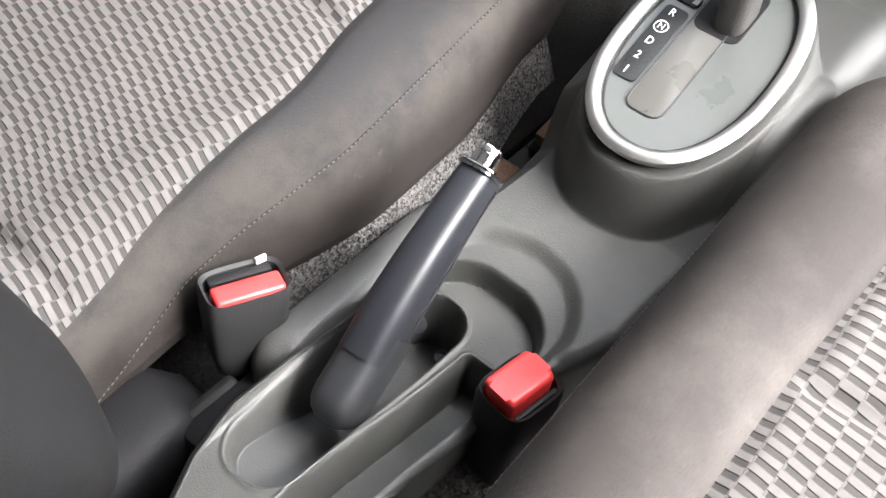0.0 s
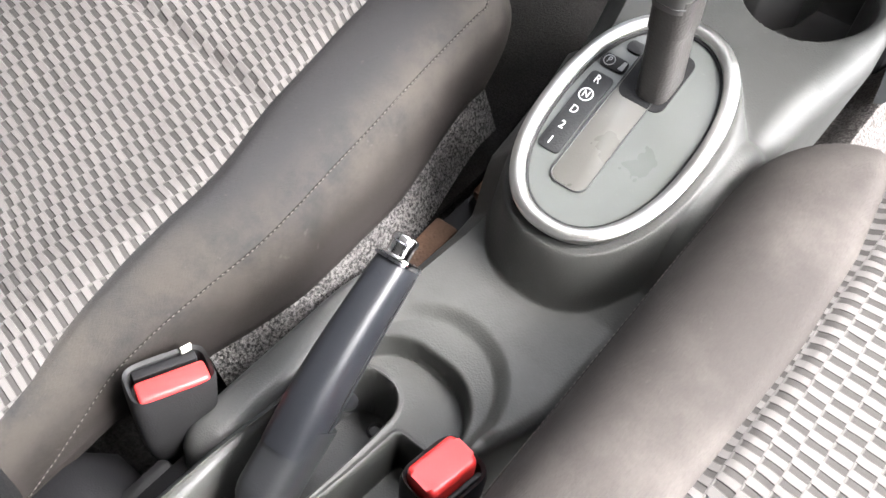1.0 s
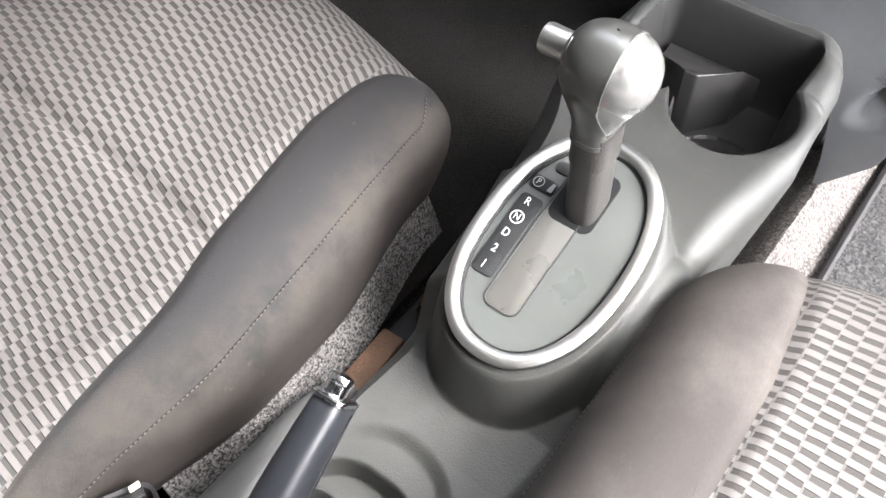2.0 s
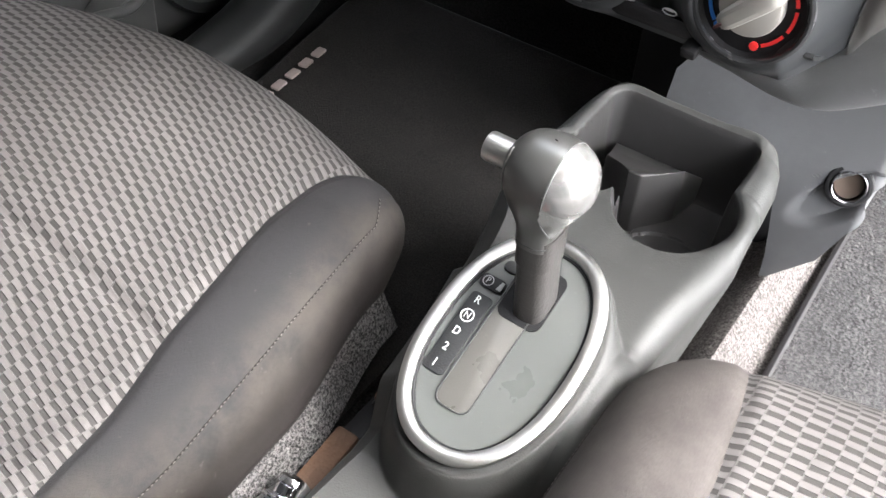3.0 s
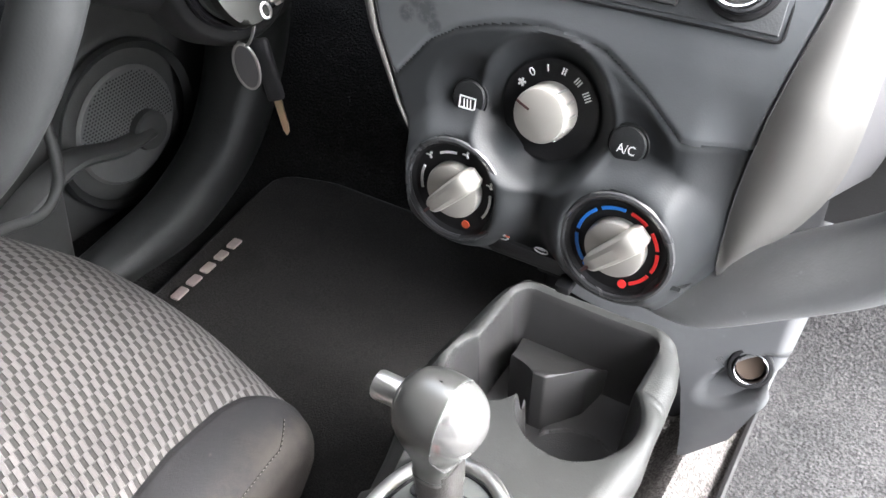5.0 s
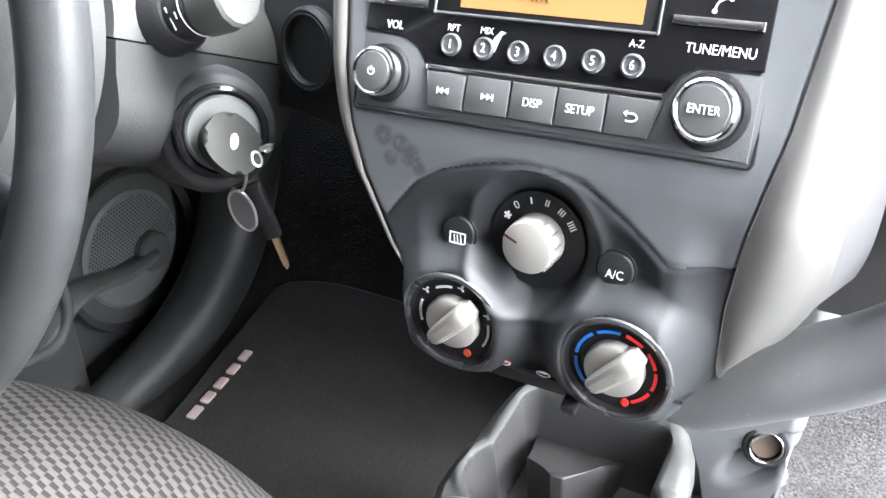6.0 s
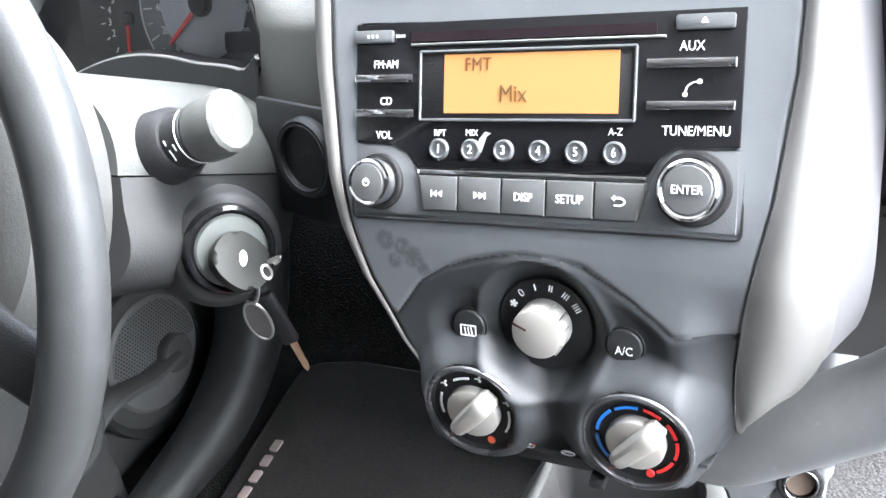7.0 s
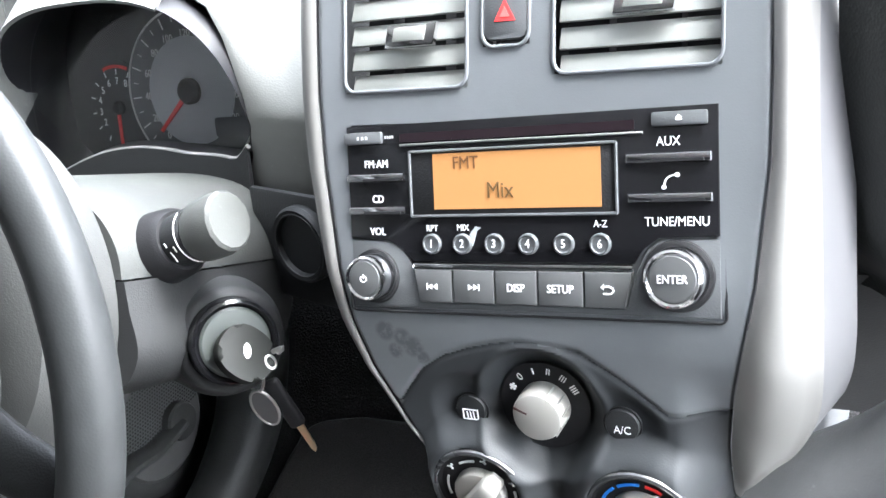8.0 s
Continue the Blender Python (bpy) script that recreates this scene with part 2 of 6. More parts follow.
def merge(*bms):
    """Joins bmeshes of one part."""
    out = bms[0]
    for b in bms[1:]:
        me = bpy.data.meshes.new("tmp")
        b.to_mesh(me)
        b.free()
        out.from_mesh(me)
        bpy.data.meshes.remove(me)
    return out


def prism(outline, depth, m=IDENT, bevel=0.0, segs=2, base=0.0):
    """A flat outline in local x, y raised along local z, its upper rim rounded."""
    bm = bmesh.new()
    lo = [bm.verts.new(m @ Vector((x, y, base))) for x, y in outline]
    hi = [bm.verts.new(m @ Vector((x, y, base + depth))) for x, y in outline]
    k = len(outline)
    bm.faces.new(lo)
    top = bm.faces.new(hi)
    for i in range(k):
        bm.faces.new((lo[i], lo[(i + 1) % k], hi[(i + 1) % k], hi[i]))
    if bevel:
        bmesh.ops.bevel(bm, geom=list(top.edges), offset=bevel, segments=segs, profile=0.5, affect="EDGES", clamp_overlap=True)
    return bm


def lathe(profile, m=IDENT, n=40, caps=True):
    """Turns (radius, height) pairs about local z."""
    bm = bmesh.new()
    rings = []
    for r, z in profile:
        rings.append([bm.verts.new(m @ Vector((r * math.cos(a), r * math.sin(a), z)))
                      for a in (2 * math.pi * i / n for i in range(n))])
    for p, q in zip(rings, rings[1:]):
        for i in range(n):
            bm.faces.new((p[i], p[(i + 1) % n], q[(i + 1) % n], q[i]))
    if caps:
        bm.faces.new(rings[0])
        bm.faces.new(rings[-1])
    return bm


def loft(rings, caps=True, closed=True):
    bm = bmesh.new()
    vs = [[bm.verts.new(p) for p in ring] for ring in rings]
    n = len(vs[0])
    for p, q in zip(vs, vs[1:]):
        for i in range(n if closed else n - 1):
            bm.faces.new((p[i], p[(i + 1) % n], q[(i + 1) % n], q[i]))
    if caps and closed:
        bm.faces.new(vs[0])
        bm.faces.new(vs[-1])
    return bm


def curve_through(points, n):
    """n points on a smooth curve through the given ones."""
    pts = [Vector(p) for p in points]
    out = []
    for i in range(n):
        s = i / (n - 1) * (len(pts) - 1)
        k = min(int(s), len(pts) - 2)
        f = s - k
        p0, p1, p2, p3 = pts[max(k - 1, 0)], pts[k], pts[k + 1], pts[min(k + 2, len(pts) - 1)]
        out.append(0.5 * ((2 * p1) + (p2 - p0) * f + (2 * p0 - 5 * p1 + 4 * p2 - p3) * f * f + (3 * p1 - p0 - 3 * p2 + p3) * f ** 3))
    return out


def tube(points, radius, n=12, ring=False, flat=1.0, up=None):
    """A round or flattened tube along points; radius may be a list."""
    pts = [Vector(p) for p in points]
    k = len(pts)
    rings = []
    side = None
    for i, p in enumerate(pts):
        a, b = (pts[i - 1], pts[(i + 1) % k]) if ring else (pts[max(i - 1, 0)], pts[min(i + 1, k - 1)])
        d = (b - a).normalized()
        if up is not None:
            side = d.cross(Vector(up)).normalized()
        elif side is None:
            side = d.orthogonal().normalized()
        else:
            side = (side - d * side.dot(d)).normalized()
        other = d.cross(side)
        r = radius[i] if isinstance(radius, (list, tuple)) else radius
        rings.append([p + side * (r * math.cos(t)) + other * (r * flat * math.sin(t))
                      for t in (2 * math.pi * j / n for j in range(n))])
    if ring:
        rings.append(rings[0])
        bm = loft(rings, caps=False)
        bmesh.ops.remove_doubles(bm, verts=bm.verts, dist=1e-6)
        return bm
    return loft(rings)


def sheet(fn, us, vs, thick=0.0, uv=None, keep=None):
    """A surface from fn(u, v); thick gives it a back; keep(u, v) picks its faces."""
    bm = bmesh.new()
    layer = bm.loops.layers.uv.new("UVMap") if uv else None
    grid = [[bm.verts.new(fn(u, v)) for v in vs] for u in us]
    for i in range(len(us) - 1):
        for j in range(len(vs) - 1):
            if keep and not keep((us[i] + us[i + 1]) / 2, (vs[j] + vs[j + 1]) / 2):
                continue
            f = bm.faces.new((grid[i][j], grid[i + 1][j], grid[i + 1][j + 1], grid[i][j + 1]))
            if layer:
                for loop, (a, b) in zip(f.loops, ((i, j), (i + 1, j), (i + 1, j + 1), (i, j + 1))):
                    loop[layer].uv = uv(us[a], vs[b])
    loose = [v for v in bm.verts if not v.link_faces]
    bmesh.ops.delete(bm, geom=loose, context="VERTS")
    if thick:
        bmesh.ops.recalc_face_normals(bm, faces=bm.faces)
        bmesh.ops.solidify(bm, geom=list(bm.faces), thickness=thick)
    return bm


def steps(a, b, n):
    return [a + (b - a) * i / (n - 1) for i in range(n)]


def rounded(w, h, r, n=6, cx=0.0, cy=0.0):
    """The outline of a rounded rectangle about (cx, cy)."""
    out = []
    for sx, sy, a0 in ((1, 1, 0), (-1, 1, 90), (-1, -1, 180), (1, -1, 270)):
        for i in range(n):
            a = radians(a0 + 90 * i / (n - 1))
            out.append((cx + sx * (w / 2 - r) + r * math.cos(a), cy + sy * (h / 2 - r) + r * math.sin(a)))
    return out


def ellipse(a, b, n=64, cx=0.0, cy=0.0):
    return [(cx + a * math.cos(2 * math.pi * i / n), cy + b * math.sin(2 * math.pi * i / n)) for i in range(n)]


def frame_of(origin, xdir, ydir):
    """A pose with local x and y along the given ways."""
    x = Vector(xdir).normalized()
    z = x.cross(Vector(ydir)).normalized()
    y = z.cross(x)
    m = Matrix((x, y, z)).transposed().to_4x4()
    return Matrix.Translation(origin) @ m


def words(text, size, m, depth=0.0002, align="CENTER"):
    """Raised lettering in the built-in font as a bmesh, lying in local x, y."""
    cu = bpy.data.curves.new("text", "FONT")
    cu.body, cu.size, cu.extrude, cu.align_x, cu.align_y = text, size, depth, align, "CENTER"
    cu.resolution_u = 3
    m = m @ Matrix.Diagonal((0.86, 1, 1, 1))
    ob = new("text", cu)
    me = bpy.data.meshes.new_from_object(ob.evaluated_get(bpy.context.evaluated_depsgraph_get()))
    bm = bmesh.new()
    bm.from_mesh(me)
    bm.transform(m)
    bpy.data.objects.remove(ob)
    bpy.data.curves.remove(cu)
    bpy.data.meshes.remove(me)
    return bm


def smooth01(a, b, x):
    t = min(1.0, max(0.0, (x - a) / (b - a)))
    return t * t * (3 - 2 * t)


def arc_strip(r, w, a0, a1, n=16):
    """The outline of a piece of a ring, angles in degrees."""
    outer = [((r + w / 2) * math.cos(radians(a)), (r + w / 2) * math.sin(radians(a))) for a in steps(a0, a1, n)]
    inner = [((r - w / 2) * math.cos(radians(a)), (r - w / 2) * math.sin(radians(a))) for a in steps(a1, a0, n)]
    return outer + inner



# ---- centre stack ----
FACE_Z = [0.44, 0.47, 0.50, 0.52, 0.56, 0.60, 0.62, 0.712, 0.76, 0.80, 0.84]
FACE_Y = [0.575, 0.548, 0.539, 0.537, 0.548, 0.556, 0.5605, 0.6065, 0.632, 0.658, 0.700]


def face_y(z):
    return sum(float(np.interp(z + dz, FACE_Z, FACE_Y)) for dz in (-0.016, -0.008, 0.0, 0.008, 0.016)) / 5


def face_frame(x, z, off=0.0):
    """A pose on the stack's face: local x to the passenger, y up the face, z towards the cabin."""
    slope = (face_y(z + 0.012) - face_y(z - 0.012)) / 0.024
    m = frame_of((x, face_y(z), z), (1, 0, 0), (0, slope, 1))
    return m @ Matrix.Translation((0, 0, off))


EDGE_Z = [0.470, 0.493, 0.521, 0.537, 0.55, 0.584, 0.61, 0.636, 0.685, 0.72, 0.765, 0.84]
EDGE_L = [-0.054, -0.056, -0.058, -0.060, -0.070, -0.0885, -0.097, -0.103, -0.110, -0.1125, -0.113, -0.113]
EDGE_R = [0.0905, 0.092, 0.0950, 0.096, 0.0970, 0.1015, 0.1065, 0.112, 0.1175, 0.118, 0.117, 0.116]
FAN, KNOB_L, KNOB_R = (0.006, 0.5665), (-0.0318, 0.5200), (0.0545, 0.5198)
DEFROST, AC = (-0.0340, 0.5628), (0.0480, 0.5636)


def edge_left(z):
    return float(np.interp(z, EDGE_Z, EDGE_L))


def edge_right(z):
    return float(np.interp(z, EDGE_Z, EDGE_R))


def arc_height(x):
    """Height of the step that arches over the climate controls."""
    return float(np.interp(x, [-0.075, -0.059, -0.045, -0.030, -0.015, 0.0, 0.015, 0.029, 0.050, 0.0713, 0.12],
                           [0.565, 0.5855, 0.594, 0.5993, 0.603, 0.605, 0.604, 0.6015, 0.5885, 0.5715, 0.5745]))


def face_relief(x, z):
    """How far the fascia stands out from its plain curve."""
    d = 0.0
    step = arc_height(x) - z
    d -= 0.0014 * math.exp(-(step / 0.0015) ** 2)
    inside = smooth01(0.0, 0.010, step)
    rf = math.hypot(x - FAN[0], (z - FAN[1]) * 0.95)
    bowl = (1 - smooth01(0.022, 0.036, rf))
    d -= 0.011 * bowl
    d += 0.0016 * math.exp(-((rf - 0.0345) / 0.003) ** 2)
    for bx, bz in (DEFROST, AC):
        rb = math.hypot(x - bx, z - bz)
        d -= inside * 0.004 * (1 - smooth01(0.010, 0.024, rb)) * (1 - bowl)
    for kx, kz in (KNOB_L, KNOB_R):
        rk = math.hypot(x - kx, z - kz)
        d += 0.0100 * (1 - smooth01(0.027, 0.043, rk))
        d -= 0.0070 * (1 - smooth01(0.0215, 0.0265, rk))
    return d


def sweep(x, z):
    """The lower right corner of the stack sweeps away forwards."""
    return 0.066 * (max(0.0, 0.60 - z) / 0.137) ** 1.4 * smooth01(0.074, 0.097, x)


def face_point(x, z, off=0.0):
    slope = (face_y(z + 0.012) - face_y(z - 0.012)) / 0.024
    nrm = Vector((0, -1, slope)).normalized()
    return Vector((x, face_y(z) + sweep(x, z), z)) + nrm * off


VENT_L, VENT_R, HAZ = (-0.0955, -0.0250, 0.7205, 0.778), (0.0200, 0.0975, 0.7235, 0.778), (-0.0165, 0.0078, 0.7365, 0.772)


def build_fascia():
    stack = thing("center_stack", (0, 0.56, 0.49), "dark grey plastic centre stack fascia with stains", "dashboard panel")
    zs = steps(0.481, 0.815, 300)
    us = steps(0.0, 1.0, 190)

    def at(u, z):
        xl, xr = edge_left(z), edge_right(z)
        x = xl + (xr - xl) * u
        return face_point(x, z, face_relief(x, z) - 0.0015 * (smooth01(0.992, 1.0, u) + smooth01(0.008, 0.0, u)))

    def keep(u, z):
        x = edge_left(z) + (edge_right(z) - edge_left(z)) * u
        for x0, x1, z0, z1 in (VENT_L, VENT_R, HAZ, (-0.0935, 0.0955, 0.624, 0.706)):
            if x0 < x < x1 and z0 < z < z1:
                return False
        return True

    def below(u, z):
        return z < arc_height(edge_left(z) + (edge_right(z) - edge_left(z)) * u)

    piece("fascia", sheet(at, us, zs, keep=lambda u, z: keep(u, z) and not below(u, z)), STAINED, stack)
    # own moulding; its charcoal is darkened to carry the shade low on the stack
    piece("climate_panel", sheet(at, us, zs, keep=below), CLIMATE_SHADED, stack, "matt climate control panel, charcoal darkened to carry shade")
    # raised rounded bezels round the vents and the hazard switch
    for x0, x1, z0, z1 in (VENT_L, VENT_R, HAZ):
        loop = []
        for px, pz in rounded(x1 - x0, z1 - z0, 0.006, 5, (x0 + x1) / 2, (z0 + z1) / 2):
            loop.append(face_point(px, pz, 0.0005))
        piece("vent_bezel", tube(loop, 0.0010, 8, ring=True), STAINED, stack)
    # dark recess behind the openings
    piece("duct", merge(*[box((0, 0, -0.030), (x1 - x0 + 0.004, z1 - z0 + 0.012, 0.004), face_frame((x0 + x1) / 2, (z0 + z1) / 2), 0)
                          for x0, x1, z0, z1 in (VENT_L, VENT_R, HAZ)]), BLACK_MATTE, stack)
    # side cheek of the stack towards the driver's footwell
    piece("cheek", sheet(lambda a, z: Vector((edge_left(z) - 0.006 + 0.010 * a, face_y(z) + 0.006 + 0.16 * a, z)),
                         steps(0, 1, 8), steps(0.47, 0.80, 40), 0.002), DASH_DARK, stack)
    # curved lower lip under the rotary knobs
    def lip(u, a):
        x = -0.060 + 0.146 * u
        z = 0.487 - 0.030 * a
        return Vector((x, face_y(0.487) + 0.004 + 0.07 * a ** 1.3, z + 0.012 * u))
    piece("lower_lip", sheet(lip, steps(0, 1, 30), steps(0, 1, 12), 0.002), DASH_DARK, stack)
    # left trim: a thin silver strip that tapers downwards
    def trim_l(a, z):
        w = float(np.interp(z, [0.535, 0.56, 0.60, 0.65, 0.70, 0.77, 0.82], [0.001, 0.0035, 0.007, 0.0105, 0.0125, 0.013, 0.013]))
        return face_point(edge_left(z) - 0.0006 - w * a, z, 0.0006 + 0.14 * w * math.sin(math.pi * a) - 0.35 * w * a * a)
    piece("side_trim", sheet(trim_l, steps(0, 1, 10), steps(0.536, 0.815, 90), 0.002), TRIM_SILVER, stack, "thin satin silver trim strip")
    # right trim: a broad silver blade with a leaf-shaped lower end
    def trim_r(a, b):
        z = 0.469 + (0.815 - 0.469) * b
        outer = sum(float(np.interp(z + dz, [0.469, 0.485, 0.508, 0.537, 0.562, 0.59, 0.62, 0.66, 0.70, 0.82], [0.0925, 0.1010, 0.1135, 0.1265, 0.1365, 0.1395, 0.1390, 0.1380, 0.1360, 0.1340])) for dz in (-0.012, -0.006, 0.0, 0.006, 0.012)) / 5
        inner = edge_right(z) + 0.0008
        x = inner + max(0.0, outer - inner) * a
        p = face_point(x, z, 0.0010 + 0.0035 * math.sin(math.pi * min(1, a * 1.15)) - 0.014 * a ** 2.2)
        return p
    piece("side_trim", sheet(trim_r, steps(0, 1, 16), steps(0, 1, 110), 0.002), TRIM_SILVER, stack, "broad satin silver trim blade")
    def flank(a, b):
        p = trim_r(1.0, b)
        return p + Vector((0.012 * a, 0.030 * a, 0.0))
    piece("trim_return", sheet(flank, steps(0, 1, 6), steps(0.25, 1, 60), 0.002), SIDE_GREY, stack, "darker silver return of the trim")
    # hazard switch
    hm = face_frame((HAZ[0] + HAZ[1]) / 2, (HAZ[2] + HAZ[3]) / 2, -0.004)
    hz = piece("hazard_switch", prism(rounded(0.0225, 0.0335, 0.003), 0.005, hm, 0.0012), DASH, stack, "dark hazard switch with red triangle")
    tri = [(-0.0055, -0.0045), (0.0055, -0.0045), (0, 0.0060)]
    ti = [(-0.0026, -0.0026), (0.0026, -0.0026), (0, 0.0024)]
    tm = hm @ Matrix.Translation((0, -0.004, 0.0051))
    piece("triangle", prism(tri, 0.0003, tm), RED_INK, hz, smooth=False)
    piece("triangle", prism(ti, 0.0006, tm), HAZ_INNER, hz, smooth=False)
    # climate push buttons
    for (bx, bz), name in ((DEFROST, "defrost_button"), (AC, "ac_button")):
        bmx = face_frame(bx, bz, -0.0045)
        btn = piece(name, lathe([(0.0088, -0.004), (0.0088, 0.0022), (0.0082, 0.0030), (0.004, 0.0034), (0.0005, 0.0035)], bmx, 36), DASH_DARK, stack)
        piece("button_ring", tube([bmx @ Vector((0.0094 * math.cos(a), 0.0094 * math.sin(a), 0.0012)) for a in steps(0, 2 * math.pi, 41)[:-1]], 0.0006, 6, ring=True), BLACK_MATTE, btn)
        if name == "ac_button":
            piece("lettering", words("A/C", 0.0062, bmx @ Matrix.Translation((0.0002, -0.0022, 0.0034))), WHITE_INK, btn, smooth=False)
        else:
            im = bmx @ Matrix.Translation((0.0, -0.0022, 0.0034))
            bits = [box((dx, 0, 0.0001), (0.0007, 0.0056, 0.0003), im, 0) for dx in (-0.0042, 0.0042)]
            bits += [box((0, dz, 0.0001), (0.0090, 0.0007, 0.0003), im, 0) for dz in (-0.0028, 0.0028)]
            bits += [box((dx, -0.0006, 0.0001), (0.0006, 0.0050, 0.0003), im @ Matrix.Rotation(0.12, 4, "Z"), 0) for dx in (-0.0018, 0.0, 0.0018)]
            piece("symbol", merge(*bits), WHITE_INK, btn, smooth=False)
    return stack


def build_fan_knob(stack):
    m = face_frame(FAN[0], FAN[1], -0.011)
    well = piece("knob_well", lathe([(0.0245, 0.0030), (0.0235, 0.0026), (0.016, 0.0022), (0.012, 0.0022)], m, 56, caps=False), BLACK_MATTE, stack)
    tilt = m
    body = piece("fan_knob", lathe([(0.0138, 0.001), (0.0136, 0.0100), (0.0133, 0.0145), (0.0126, 0.0160), (0.011, 0.0166), (0.0005, 0.0169)], tilt, 60), KNOB_SILVER, stack, "satin silver fan speed knob")
    for i in range(5):
        a = radians(62 - 27 * i)
        p = tilt @ Matrix.Rotation(a, 4, "Z") @ Matrix.Translation((0.0137, 0, 0.0100))
        piece("grip_rib", box((0, 0, 0), (0.0008, 0.0010, 0.0105), p, 0.0002, 1), SATIN, body)
    pm = tilt @ Matrix.Rotation(radians(158), 4, "Z")
    piece("pointer", box((0.0090, 0, 0.0166), (0.0075, 0.0012, 0.0006), pm, 0), DARK_POINTER, body, smooth=False)
    # speed marks round the well
    for ang, count in ((128, 0), (104, 1), (80, 2), (56, 3), (33, 4)):
        fm = m @ Matrix.Rotation(radians(ang - 90), 4, "Z") @ Matrix.Translation((0, 0.0200, 0.0032))
        if count == 0:
            mark = tube([fm @ Vector((0.0010 * math.cos(a), 0.0018 * math.sin(a), 0)) for a in steps(0, 2 * math.pi, 17)[:-1]], 0.00028, 5, ring=True)
        else:
            mark = merge(*[box(((k - (count - 1) / 2) * 0.0013, 0, 0), (0.0006, 0.0032, 0.0006), fm, 0) for k in range(count)])
        piece("speed_mark", mark, WHITE_INK, stack, smooth=False)
    fm = m @ Matrix.Rotation(radians(150 - 90), 4, "Z") @ Matrix.Translation((0, 0.0192, 0.0032))
    piece("fan_symbol", merge(*[box((0, 0.0011, 0), (0.0011, 0.0018, 0.0005), fm @ Matrix.Rotation(radians(72 * k), 4, "Z"), 0) for k in range(5)]), WHITE_INK, stack, smooth=False)


def build_rotary(stack, centre, kind):
    """A rotary knob in its dished bezel: a disc with a bar handle across it."""
    m = face_frame(centre[0] + 0.0015, centre[1], 0.0040)
    dish = piece("dial", lathe([(0.0262, 0.0030), (0.0235, 0.0008), (0.0150, 0.0004)], m, 56, caps=False), BLACK_MATTE, stack)
    piece("dial_bezel", tube([m @ Vector((0.0268 * math.cos(a), 0.0268 * math.sin(a), 0.0030)) for a in steps(0, 2 * math.pi, 65)[:-1]], 0.0017, 8, ring=True), BEZEL_GLOSS, dish)
    base = piece("rotary_knob", lathe([(0.0146, 0.0), (0.0146, 0.0042), (0.0140, 0.0056), (0.0128, 0.0062), (0.0005, 0.0064)], m, 56), KNOB_SILVER, stack, "satin silver rotary knob")
    hm = m @ Matrix.Rotation(radians(47), 4, "Z")
    rings = []
    for s in steps(-1, 1, 21):
        wdt = 0.0053 + 0.0007 * s
        top = 0.0145 - 0.0016 * s * s + 0.0012 * s
        bot = 0.003
        end = 1 - abs(s) ** 8
        x = 0.0172 * s + 0.0018
        rings.append([hm @ Vector((x, y * (0.55 + 0.45 * end), z)) for y, z in
                      ((-wdt, bot), (wdt, bot), (wdt * 0.96, top - 0.0035), (wdt * 0.80, top - 0.0012 - 0.003 * (1 - end)), (wdt * 0.45, top - 0.003 * (1 - end)),
                       (-wdt * 0.45, top - 0.003 * (1 - end)), (-wdt * 0.80, top - 0.0012 - 0.003 * (1 - end)), (-wdt * 0.96, top - 0.0035))])
    piece("bar_handle", loft(rings), KNOB_SILVER, base)
    piece("pointer", box((-0.0140, 0, 0.0090), (0.0040, 0.0012, 0.0076), hm, 0), DARK_POINTER, base, smooth=False)
    tm = m @ Matrix.Translation((0, 0, 0.0011))
    if kind == "temperature":
        spans = ((222, 180, BLUE_INK), (172, 128, BLUE_INK), (120, 86, BLUE_INK), (78, 52, RED_INK), (8, -22, RED_INK), (-30, -62, RED_INK), (40, 14, RED_INK))
        for a0, a1, ink_mat in spans:
            piece("temperature_arc", prism(arc_strip(0.0197, 0.0016, a0, a1, 12), 0.0007, tm), ink_mat, stack, smooth=False)
        for ang, mat, r in ((228, BLUE_INK, 0.0013), (-72, RED_INK, 0.0021)):
            piece("end_dot", lathe([(r, 0), (r, 0.0010), (r * 0.6, 0.0012)], tm @ Matrix.Translation((0.0197 * math.cos(radians(ang)), 0.0197 * math.sin(radians(ang)), 0)), 16), mat, stack)
    else:
        for a0, a1 in ((120, 92), (196, 158), (8, -34)):
            piece("mode_arc", prism(arc_strip(0.0197, 0.0012, a0, a1, 10), 0.0007, tm), WHITE_INK, stack, smooth=False)
        for ang in (76, 138, 22):
            sm = tm @ Matrix.Translation((0.0208 * math.cos(radians(ang)), 0.0208 * math.sin(radians(ang)), 0))
            bits = [lathe([(0.0007, 0), (0.0007, 0.0007)], sm @ Matrix.Translation((0.0004, 0.0014, 0)), 10), box((0, -0.0005, 0.0004), (0.0010, 0.0022, 0.0006), sm @ Matrix.Rotation(0.5, 4, "Z"), 0),
                    box((-0.0015, 0.0002, 0.0004), (0.0016, 0.0005, 0.0006), sm, 0)]
            piece("mode_symbol", merge(*bits), WHITE_INK, stack, smooth=False)
        piece("defog_symbol", lathe([(0.0022, 0), (0.0022, 0.0007), (0.0016, 0.0008)], tm @ Matrix.Translation((0.0197 * math.cos(radians(-68)), 0.0197 * math.sin(radians(-68)), 0)), 14), ORANGE_INK, stack)


